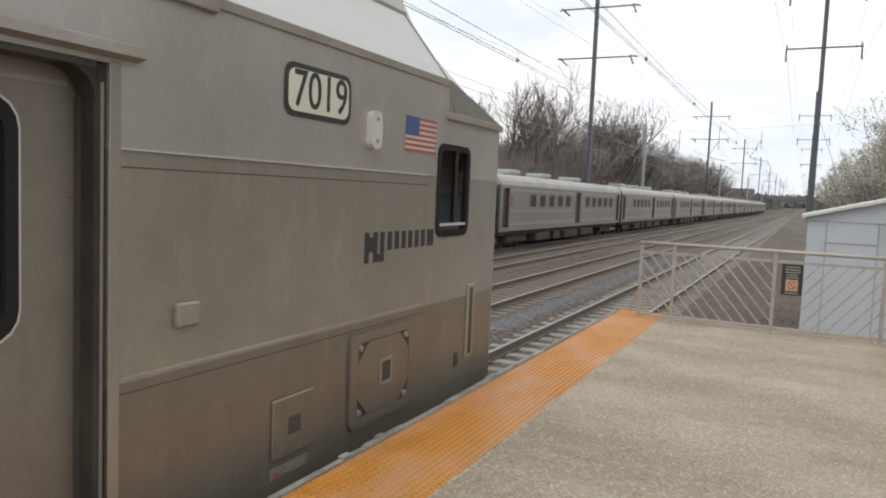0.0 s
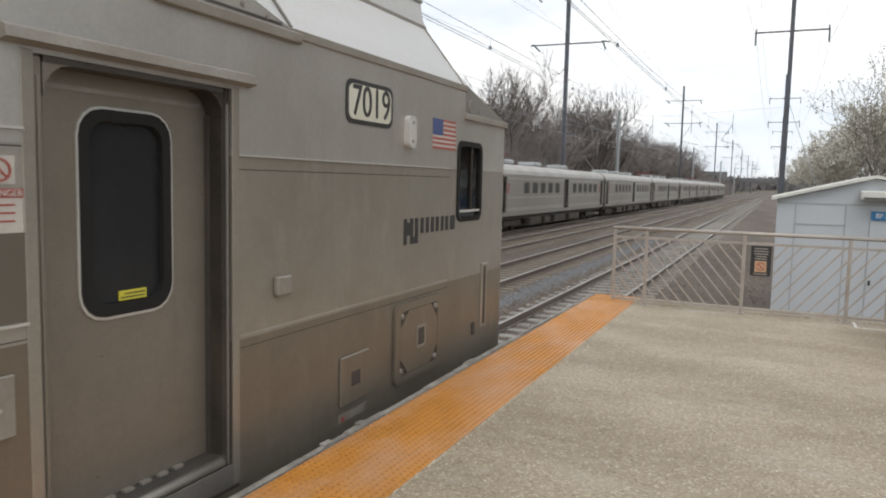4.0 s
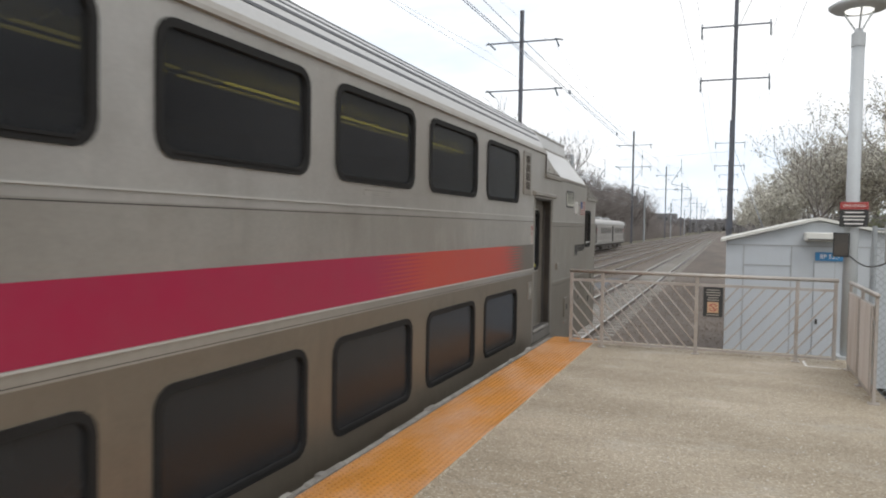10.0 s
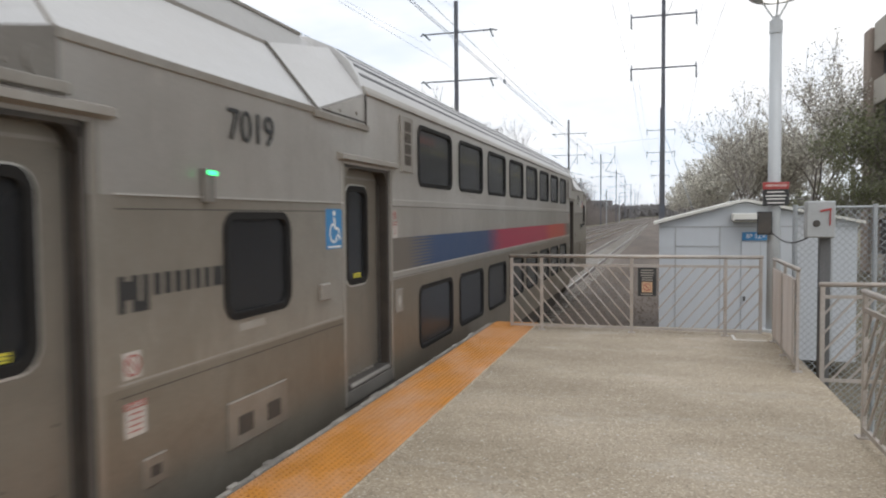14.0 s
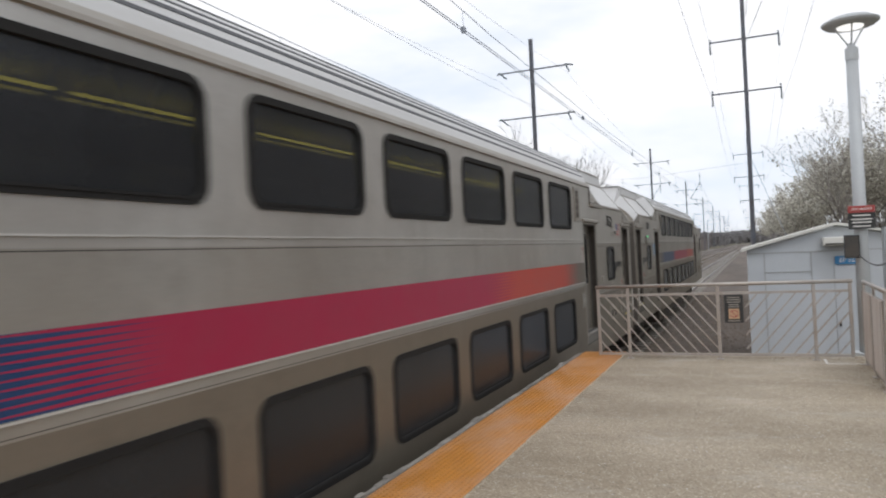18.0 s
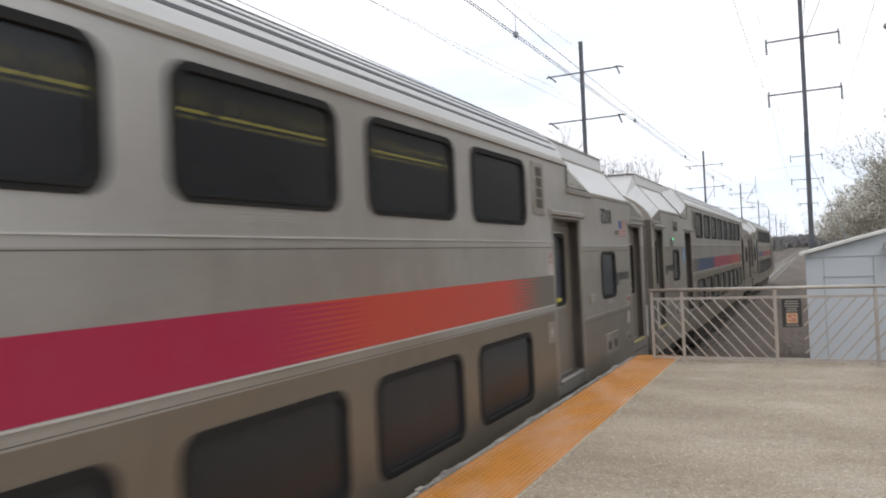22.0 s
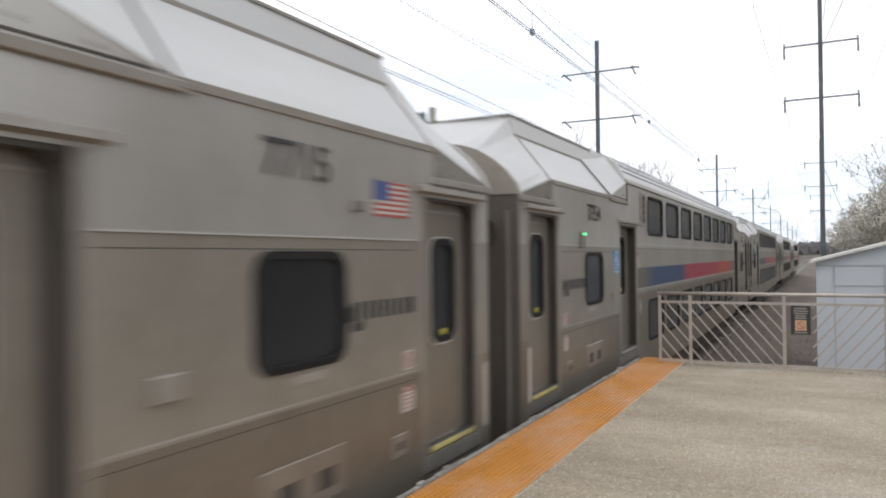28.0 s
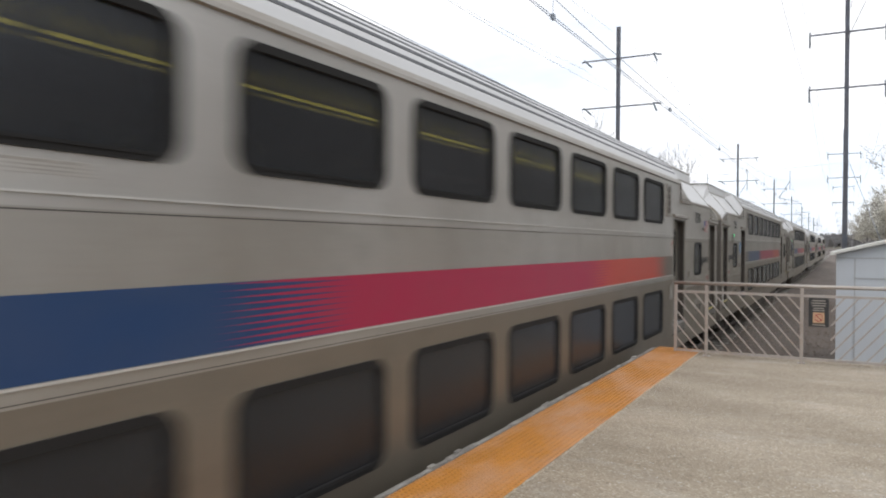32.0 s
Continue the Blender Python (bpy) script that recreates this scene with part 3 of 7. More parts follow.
def loft(bm, sections, cap=True):
    """Joins closed or open rings of equal length, given as lists of points."""
    rings = [[bm.verts.new(p) for p in s] for s in sections]
    for a, b in zip(rings, rings[1:]):
        for i in range(len(a)):
            j = (i + 1) % len(a)
            bm.faces.new((a[i], a[j], b[j], b[i]))
    if cap:
        bm.faces.new(rings[0][::-1])
        bm.faces.new(rings[-1])


def finish(name, bm, material, smooth=False):
    bmesh.ops.recalc_face_normals(bm, faces=bm.faces[:])
    me = bpy.data.meshes.new(name)
    bm.to_mesh(me)
    bm.free()
    me.materials.append(material)
    if smooth:
        me.shade_smooth()
    return me


def part(name, bm, material, parent=None, label="", smooth=False):
    ob = new(name, finish(name, bm, material, smooth))
    ob.parent = parent
    if label:
        ob["label"] = label
    return ob


def piece(name, me, parent, m=None):
    """One more object on a shared mesh."""
    ob = new(name, me)
    ob.parent = parent
    if m is not None:
        ob.matrix_basis = m
    return ob


def thing(name, label, category, group="", kind="", at=None):
    ob = new(name)
    ob.empty_display_size = 0.2
    if at is not None:
        ob.matrix_basis = at
    return tagged(ob, label, category, group, kind)


def written(name, text, size, material, parent, m, label="", width=1.0):
    cu = bpy.data.curves.new(name, "FONT")
    cu.body, cu.size, cu.align_x, cu.align_y = text, size, "CENTER", "CENTER"
    cu.extrude = 0.002
    tmp = bpy.data.objects.new(name, cu)
    me = bpy.data.meshes.new_from_object(tmp)
    bpy.data.objects.remove(tmp)
    me.name = name
    me.transform(Matrix.Diagonal((width, 1, 1, 1)))
    me.materials.clear()
    me.materials.append(material)
    ob = piece(name, me, parent, m)
    if label:
        ob["label"] = label
    return ob


def glass_pane(name, sx, x0, x1, y0, y1, z0, z1, glass, parent, label):
    """A pane with thickness: its outer face carries the tint and gloss, the other faces are clear."""
    b = bmesh.new()
    box(b, sx * x0, sx * x1, y0, y1, z0, z1)
    me = finish(name, b, glass)
    me.materials.append(M_BACK)
    for p in me.polygons:
        p.material_index = 0 if p.normal.x * sx > 0.5 else 1
    ob = piece(name, me, parent)
    ob["label"] = label
    ob.visible_shadow = False
    return ob


def rounded(y0, y1, z0, z1, r, n=4):
    """Points of a rounded rectangle in the y, z plane."""
    pts = []
    for cy, cz, a0 in ((y1 - r, z1 - r, 0), (y0 + r, z1 - r, 90), (y0 + r, z0 + r, 180), (y1 - r, z0 + r, 270)):
        for i in range(n + 1):
            a = radians(a0 + 90 * i / n)
            pts.append((cy + r * math.cos(a), cz + r * math.sin(a)))
    return pts


def plate_yz(bm, x0, x1, pts):
    """A plate of thickness x0..x1 with the outline pts (y, z)."""
    loft(bm, [[(x0, y, z) for y, z in pts], [(x1, y, z) for y, z in pts]])


def ring_yz(bm, x0, x1, outer, inner):
    a = [bm.verts.new((x1, y, z)) for y, z in outer]
    b = [bm.verts.new((x1, y, z)) for y, z in inner]
    c = [bm.verts.new((x0, y, z)) for y, z in outer]
    d = [bm.verts.new((x0, y, z)) for y, z in inner]
    k = len(a)
    for i in range(k):
        j = (i + 1) % k
        bm.faces.new((a[i], a[j], b[j], b[i]))
        bm.faces.new((c[i], a[i], a[j], c[j]))
        bm.faces.new((b[i], b[j], d[j], d[i]))


def holed_wall(bm, x0, x1, y0, y1, z0, z1, holes):
    """One connected wall slab in the y, z plane, thickness x0..x1, with rectangular openings (ya, yb, za, zb)."""
    near = [h for h in holes if h[1] > y0 + 1e-6 and h[0] < y1 - 1e-6 and h[3] > z0 + 1e-6 and h[2] < z1 - 1e-6]
    ys = sorted({y0, y1, *(min(max(v, y0), y1) for h in near for v in h[:2])})
    zs = sorted({z0, z1, *(min(max(v, z0), z1) for h in near for v in h[2:])})
    ny, nz = len(ys) - 1, len(zs) - 1

    def solid(i, j):
        if not (0 <= i < ny and 0 <= j < nz):
            return False
        cy, cz = (ys[i] + ys[i + 1]) / 2, (zs[j] + zs[j + 1]) / 2
        return not any(h[0] < cy < h[1] and h[2] < cz < h[3] for h in near)

    verts = {}

    def at(s, i, j):
        if (s, i, j) not in verts:
            verts[s, i, j] = bm.verts.new(((x0, x1)[s], ys[i], zs[j]))
        return verts[s, i, j]

    for i in range(ny):
        for j in range(nz):
            if not solid(i, j):
                continue
            for s in (0, 1):
                bm.faces.new([at(s, i + a, j + c) for a, c in ((0, 0), (1, 0), (1, 1), (0, 1))])
            for di, dj, e in ((-1, 0, ((0, 0), (0, 1))), (1, 0, ((1, 0), (1, 1))), (0, -1, ((0, 0), (1, 0))), (0, 1, ((0, 1), (1, 1)))):
                if not solid(i + di, j + dj):
                    (a, c), (p, q) = e
                    bm.faces.new((at(0, i + a, j + c), at(0, i + p, j + q), at(1, i + p, j + q), at(1, i + a, j + c)))


# ---------------------------------------------------------------- ground, tracks, platform
RAIL_Z = -1.22
TRACKS = (-1.83, -5.45, -9.0, -12.5)

bm = bmesh.new()
v = [bm.verts.new(p) for p in ((-3000, -1500, -1.95), (3000, -1500, -1.95), (3000, 4000, -1.95), (-3000, 4000, -1.95))]
bm.faces.new(v)
tagged(part("ground", bm, M_GROUND), "dry brown winter ground beside the railway", "ground", kind="structure")

bm = bmesh.new()
prof = [(-18.5, -1.96), (-15.2, -1.45), (-14.3, -1.41), (0.2, -1.41), (1.2, -1.5), (2.6, -1.62), (4.5, -1.96)]
loft(bm, [[(x, y, z) for x, z in prof] for y in (-420, 900)])
ballast = tagged(part("ballast", bm, M_BALLAST), "grey and brown ballast bed under four railway tracks", "ballast", kind="structure")

# loose stones near the platform end
rnd = random.Random(4)


def stones(count, material, label, place):
    verts, faces = [], []
    for k in range(count):
        x, y = place()
        r = rnd.uniform(0.022, 0.05) * (1 + 0.012 * y)
        z = -1.405 if x < 0.2 else -1.405 - (x - 0.2) * 0.09
        a = rnd.uniform(0, 6.28)
        i = len(verts)
        for q in range(4):
            verts.append((x + r * math.cos(a + q * 1.571) * rnd.uniform(0.7, 1.3), y + r * math.sin(a + q * 1.571) * rnd.uniform(0.7, 1.3), z + rnd.uniform(0.005, 0.02)))
        verts.append((x + rnd.uniform(-0.3, 0.3) * r, y + rnd.uniform(-0.3, 0.3) * r, z + r * rnd.uniform(0.7, 1.2)))
        faces += [(i + q, i + (q + 1) % 4, i + 4) for q in range(4)]
    me = bpy.data.meshes.new("ballast_stones")
    me.from_pydata(verts, [], faces)
    me.materials.append(material)
    ob = piece("ballast_stones", me, ballast)
    ob["label"], ob["kind"] = label, "stuff"


BROWN_BEDS = ((-3.55, -2.75), (-0.9, 2.6), (-2.5, -1.15), (-8.3, -7.2))


def brown_place():
    y = 0.4 + 34 * rnd.random() ** 1.7
    lo, hi = BROWN_BEDS[rnd.choice((0, 0, 1, 1, 1, 2, 3))]
    return rnd.uniform(lo, hi), y


def grey_place():
    return rnd.gauss(-3.72, 0.20), -2.0 + 36 * rnd.random() ** 1.5




stones(9500, M_STONE, "rust-brown crushed stones", brown_place)
stones(5500, M_STONEB, "fresh blue-grey crushed stones", grey_place)


def rail_mesh(name, y0, y1):
    b = bmesh.new()
    pr = [(-0.07, 0), (0.07, 0), (0.07, 0.015), (0.012, 0.03), (0.012, 0.115), (0.035, 0.125), (0.035, 0.158), (-0.035, 0.158), (-0.035, 0.125), (-0.012, 0.115), (-0.012, 0.03), (-0.07, 0.015)]
    loft(b, [[(x, y, z) for x, z in pr] for y in (y0, y1)])
    return finish(name, b, M_RAIL)


def head_mesh(name, y0, y1):
    b = bmesh.new()
    loft(b, [[(x, y, z) for x, z in ((-0.034, 0.158), (0.034, 0.158), (0.028, 0.166), (-0.028, 0.166))] for y in (y0, y1)])
    return finish(name, b, M_RAILTOP)


RM, HM = rail_mesh("rail", -420, 880), head_mesh("rail_head", -420, 880)
b_ = bmesh.new()
box(b_, -1.28, 1.28, -0.12, 0.12, 0, 0.10, 0.02)
TIE_ME = finish("tie", b_, M_TIE)
b_ = bmesh.new()
box(b_, -0.09, 0.09, -0.09, 0.09, 0, 0.02, 0.005)
CLIP_ME = finish("rail_plate", b_, M_RAIL)
for k, tx in enumerate(TRACKS):
    tr = thing("railway_track", "steel rails on concrete ties in ballast" if k == 0 else "worn steel rails on ballasted ties of the main line",
               "railway track", "tracks of the main line", "structure", pose(tx, 0, 0))
    for sx in (-0.7525, 0.7525):
        r = piece("rail", RM, tr, pose(sx, 0, RAIL_Z - 0.166))
        piece("rail_head", HM, r)
    if k == 0:
        for j in range(90):
            t = piece("tie", TIE_ME, tr, pose(0, 0.4 + 0.61 * j, -1.475, 0, 0, 0))
            if j < 28:
                for sx in (-0.7525, 0.7525):
                    piece("rail_plate", CLIP_ME, t, pose(sx, 0, 0.1))
    b = bmesh.new()
    y = 0.4 + 0.61 * 90 if k == 0 else -3.0
    while y < (230 if k < 2 else 150):
        yy = y + (rnd.uniform(-0.03, 0.03) if k else 0)
        box(b, -1.27, 1.27, yy - 0.115, yy + 0.115, -1.48, -1.38)
        y += 0.61 if k == 0 else 0.56
    t = part("ties", b, M_TIE if k == 0 else M_WTIE, tr)
    t["kind"] = "stuff"

# platform slab with its worn edge and end wall
bm = bmesh.new()
box(bm, 0.0, 3.72, -60, 0.62, -0.32, 0.0, 0.012)
slab = tagged(part("platform", bm, M_CONC), "speckled beige concrete station platform", "platform", kind="structure")
bm = bmesh.new()
rnd = random.Random(11)
y = -22.0
while y < 0.6:
    n = min(rnd.uniform(0.25, 0.7), 0.62 - y)
    x0 = -0.105 + rnd.uniform(-0.014, 0.010)
    box(bm, x0, -0.056 + rnd.uniform(-0.008, 0.004), y + 0.002, y + n - 0.002, -0.3, -0.006 - rnd.uniform(0, 0.012), 0.009)
    if rnd.random() < 0.25:
        c = y + n * rnd.uniform(0.2, 0.6)
        box(bm, x0 - 0.012 * rnd.random(), -0.062, c, c + rnd.uniform(0.05, 0.22), -0.016, -0.001 - rnd.uniform(0, 0.005), 0.002)
    y += n
part("platform_edge", bm, M_EDGE, slab, "chipped pale grey lip of the platform edge")
bm = bmesh.new()
y = -22.0
while y < 0.6:
    n = min(rnd.uniform(1.6, 2.4), 0.62 - y)
    box(bm, -0.055, -0.004 - rnd.uniform(0, 0.006), y + 0.003, y + n - 0.003, -0.3, -0.018 - rnd.uniform(0, 0.008), 0.006)
    y += n
part("rubbing_strip", bm, M_RUBSTRIP, slab, "dark worn rubbing strip beside the tactile tiles")
bm = bmesh.new()
for k in range(1500):
    y = 0.58 - 16 * rnd.random()
    x = 0.612 + abs(rnd.gauss(0, 0.006)) + 0.006 * math.sin(3.1 * y)
    q = rnd.uniform(0.004, 0.013)
    box(bm, x, x + q * rnd.uniform(0.5, 1.3), y, y + q * rnd.uniform(0.8, 3.0), 0.0, rnd.uniform(0.002, 0.007))
lt = part("sealant", bm, M_SEALANT, slab, "crumbling pale sealant along the tactile tiles")
lt["kind"] = "stuff"
bm = bmesh.new()
box(bm, 0.25, 3.6, -60, 0.45, -1.9, -0.32)
part("platform_wall", bm, M_RUBSTRIP, slab, "grey concrete wall under the platform")
# tactile strip: one panel with its domes, repeated
PL = 0.914
b = bmesh.new()
box(b, 0, 0.61, 0.002, PL - 0.002, 0.0, 0.006, 0.002)
TILE = finish("tactile_tile", b, M_TACT)
b = bmesh.new()
nx, ny = 14, 21
for i in range(nx):
    for j in range(ny):
        cx, cy = 0.61 / nx * (i + 0.5), PL / ny * (j + 0.5)
        lo = [b.verts.new((cx + 0.0118 * math.cos(a * 1.0472), cy + 0.0118 * math.sin(a * 1.0472), 0.006)) for a in range(6)]
        hi = [b.verts.new((cx + 0.0072 * math.cos(a * 1.0472), cy + 0.0072 * math.sin(a * 1.0472), 0.0125)) for a in range(6)]
        for a in range(6):
            b.faces.new((lo[a], lo[(a + 1) % 6], hi[(a + 1) % 6], hi[a]))
        b.faces.new(hi)
DOMES = finish("dome_field", b, M_DOME)
strip = thing("tactile_strip", "amber tactile warning strip with raised domes along the platform edge", "tactile paving", kind="structure")
for j in range(24):
    tl = piece("tactile_tile", TILE, strip, pose(0.0, 0.6 - PL * (j + 1), 0.001))
    dm = piece("dome_field", DOMES, tl)
    dm["kind"] = "stuff"

# ---------------------------------------------------------------- fences


def fence(name, label, length, diagonals, posts, at, top=1.0, low=0.065):
    """A railing along its own x axis."""
    f = thing(name, label, "fence", "platform railings", at=at)
    b = bmesh.new()
    rod(b, (-0.03, 0, top), (length + 0.03, 0, top), 0.024, sides=8)
    part("top_rail", b, M_FENCE, f, smooth=True)
    for nm, z in (("middle_rail", top - 0.12), ("bottom_rail", low)):
        b = bmesh.new()
        box(b, 0, length, -0.012, 0.012, z - 0.016, z + 0.016)
        part(nm, b, M_FENCE, f)
    for x, foot in posts:
        b = bmesh.new()
        box(b, x - 0.021, x + 0.021, -0.014, 0.014, 0.0 if foot else low - 0.02, top - 0.02, 0.003)
        if foot:
            box(b, x - 0.045, x + 0.045, -0.045, 0.045, 0.0, 0.012)
        part("post", b, M_FENCE, f)
    z0, z1 = low + 0.015, top - 0.13
    for x0, x1, lean in diagonals:
        run = (z1 - z0) * 0.84
        x = x0 - run
        while x < x1:
            a, c = x, x + run
            za, zc = (z1, z0) if lean < 0 else (z0, z1)
            # clip to the bay
            pa, pc = (a, za), (c, zc)
            if a < x0:
                q = (x0 - a) / run
                pa = (x0, za + (zc - za) * q)
            if c > x1:
                q = (x1 - a) / run
                pc = (x1, za + (zc - za) * q)
            if pc[0] - pa[0] > 0.03:
                b = bmesh.new()
                bar(b, (pa[0], 0, pa[1]), (pc[0], 0, pc[1]), 0.014, 0.018)
                part("bar", b, M_FENCE, f)
            x += 0.152
    return f


fence("platform_end_railing", "weathered stainless railing with slanted bars across the platform end", 3.14,
      [(0.0, 0.41, -1), (0.41, 1.585, -1), (1.92, 2.73, 1), (2.73, 3.14, 1)],
      [(0.0, False), (0.41, True), (1.585, True), (2.73, True), (3.14, False)], pose(0.35, 0.0, 0.0))
fence("platform_side_railing", "rust-streaked stainless railing along the platform side", 1.75,
      [(0.0, 0.9, 1), (0.9, 1.75, 1)], [(0.0, True), (0.9, True), (1.75, True)], pose(3.60, -0.33, 0, 0, 0, -91.2))
ip = thing("infill_panel", "pale rust-streaked sheet panel fixed to the side railing", "panel", at=pose(3.60, -0.33, 0, 0, 0, -91.2))
b = bmesh.new()
box(b, 0.06, 1.70, -0.030, -0.024, 0.10, 0.90, 0.002)
part("sheet", b, mat("rust_streaked_pale_sheet", (0.68, 0.615, 0.57), 0.6, 0.05, 0.10, 2.5, 50, 0.03, (0.40, 0.28, 0.19), 0.45, (4, 4, 0.8)), ip)
for x in (0.10, 0.86, 0.94, 1.66):
    b = bmesh.new()
    box(b, x - 0.015, x + 0.015, -0.035, -0.012, 0.10, 0.90, 0.002)
    part("clamp_strip", b, M_FENCE, ip)
fence("stair_head_railing", "short stainless railing at the stair head", 1.9,
      [(0.0, 0.85, 1), (0.85, 1.9, 1)], [(0.0, True), (0.85, True), (1.9, True)], pose(3.80, -1.98, -0.15, 0, 0, 4))
fence("platform_side_railing", "stainless railing beside the stair opening", 5.6,
      [(0.0, 1.4, 1), (1.4, 2.8, -1), (2.8, 4.2, 1), (4.2, 5.6, -1)], [(0.0, True), (1.4, True), (2.8, True), (4.2, True), (5.6, True)], pose(3.62, -4.25, 0, 0, 0, -90))

# white painted outline of a cover by the lamp foot
bm = bmesh.new()
for x0, x1, y0, y1 in ((3.16, 3.19, -0.28, 0.10), (3.19, 3.55, -0.28, -0.25)):
    box(bm, x0, x1, y0, y1, 0.0005, 0.003)
part("painted_outline", bm, M_WHITE, slab, "worn white painted outline")
# brown dirt gathered along the foot of the railing
rnd = random.Random(17)
bm = bmesh.new()
for k in range(900):
    if k < 600:
        x, y = rnd.uniform(0.05, 3.6), 0.05 + abs(rnd.gauss(0, 0.10))
    else:
        x, y = 3.62 - abs(rnd.gauss(0, 0.06)), rnd.uniform(-2.1, 0.3)
    r = rnd.uniform(0.005, 0.014)
    a = rnd.uniform(0, 3.14)
    vs = [bm.verts.new((x + r * math.cos(a + q * 2.09) * rnd.uniform(0.6, 1.8), y + r * math.sin(a + q * 2.09), 0.002 + 0.006 * rnd.random())) for q in range(3)]
    bm.faces.new(vs)
lt = part("leaf_litter", bm, mat("brown_leaf_litter", (0.17, 0.115, 0.065), 0.9, 0, 0.4, 3, 30, 0), slab, "dry brown litter along the railing foot")
lt["kind"] = "stuff"
# notice on the end railing
sg = thing("no_smoking_notice", "small black notice with a tan no-smoking square hung on the railing", "sign", at=pose(2.13, -0.026, 0.675))
b = bmesh.new()
box(b, -0.115, 0.115, -0.006, 0.006, -0.185, 0.185, 0.003)
part("panel", b, M_BLACK, sg)
b = bmesh.new()
box(b, -0.066, 0.066, -0.0085, -0.0065, -0.135, 0.0)
sq = part("symbol_square", b, mat("tan_notice_square", (0.55, 0.36, 0.22), 0.5, 0, 0.1, 8, 60, 0), sg)
b = bmesh.new()
for i in range(16):
    a0, a1 = i * 0.3927, (i + 1) * 0.3927
    bar(b, (0.045 * math.cos(a0), -0.010, -0.068 + 0.045 * math.sin(a0)), (0.045 * math.cos(a1), -0.010, -0.068 + 0.045 * math.sin(a1)), 0.003, 0.01)
bar(b, (-0.03, -0.010, -0.038), (0.03, -0.010, -0.098), 0.003, 0.01)
part("symbol", b, M_RED, sg)
for i, (w, z) in enumerate(((0.15, 0.15), (0.17, 0.118), (0.16, 0.086), (0.12, 0.054), (0.14, 0.025), (0.15, -0.16))):
    b = bmesh.new()
    box(b, -w / 2, w / 2, -0.0085, -0.0065, z - 0.006, z + 0.006)
    part("text_bar", b, M_TRIM, sg)

# ---------------------------------------------------------------- lamp post with its signs
lp = thing("platform_lamp", "pale grey lamp post with a wide round disc head", "lamp post", at=pose(3.71, 0.55, 0))
b = bmesh.new()
rod(b, (0, 0, -0.3), (0, 0, 4.0), 0.085, 0.072, 14)
part("pole", b, M_POSTG, lp, smooth=True)
b = bmesh.new()
rod(b, (0, 0, 0.0), (0, 0, 0.035), 0.17, 0.17, 16)
part("base_plate", b, M_POSTG, lp)
b = bmesh.new()
rod(b, (0, 0, 3.86), (0, 0, 4.02), 0.08, 0.08, 14)
rod(b, (0, 0, 4.02), (0, 0, 4.08), 0.06, 0.04, 12)
part("collar", b, M_POSTG, lp)
for a in (0.5, 2.6, 4.7):
    b = bmesh.new()
    rod(b, (0.03 * math.cos(a), 0.03 * math.sin(a), 4.05), (0.19 * math.cos(a), 0.19 * math.sin(a), 4.31), 0.012, sides=6)
    part("bracket", b, M_POSTG, lp)
b = bmesh.new()
rings = [(0.12, 4.30), (0.30, 4.31), (0.345, 4.345), (0.345, 4.365), (0.24, 4.42), (0.05, 4.45)]
loft(b, [[(r * math.cos(q * 0.2618), r * math.sin(q * 0.2618), z) for q in range(24)] for r, z in rings])
disc = part("disc_head", b, M_POSTG, lp, smooth=True)
b = bmesh.new()
rod(b, (0, 0, 4.285), (0, 0, 4.298), 0.15, 0.16, 20)
part("lens", b, M_LAMP, disc, "glowing white lens")

hs = thing("crisis_sign", "red and black hotline sign strapped to the lamp post", "sign", at=pose(3.71, 0.42, 1.80))
b = bmesh.new()
box(b, -0.155, 0.155, -0.006, 0.006, -0.155, 0.055, 0.003)
part("panel", b, M_BLACK, hs)
b = bmesh.new()
box(b, -0.155, 0.155, -0.0075, 0.006, 0.056, 0.145, 0.003)
part("header", b, M_RED, hs)
written("header_text", "CRISIS HOTLINE", 0.043, M_WHITE, hs, pose(0, -0.0095, 0.10, 90, 0, 0), width=0.8)
for w, z in ((0.2, 0.02), (0.24, -0.03), (0.22, -0.07), (0.2, -0.12)):
    b = bmesh.new()
    box(b, -w / 2, w / 2, -0.0085, -0.0065, z - 0.007, z + 0.007)
    part("text_bar", b, M_WHITE, hs)
sp = thing("loudspeaker", "dark weatherproof loudspeaker box clamped to the lamp post", "loudspeaker", at=pose(3.58, 0.42, 1.42))
b = bmesh.new()
loft(b, [[(-0.09, -0.02, -0.15), (0.09, -0.02, -0.15), (0.09, -0.02, 0.15), (-0.09, -0.02, 0.15)], [(-0.06, 0.12, -0.1), (0.06, 0.12, -0.1), (0.06, 0.12, 0.1), (-0.06, 0.12, 0.1)]])
part("housing", b, M_BLACK, sp)
b = bmesh.new()
box(b, -0.075, 0.075, -0.027, -0.021, -0.13, 0.13)
part("grille", b, M_DARK, sp)
b = bmesh.new()
bar(b, (0.08, 0.09, 0), (0.13, 0.13, 0), 0.05, 0.04)
part("clamp", b, M_DARK, sp)

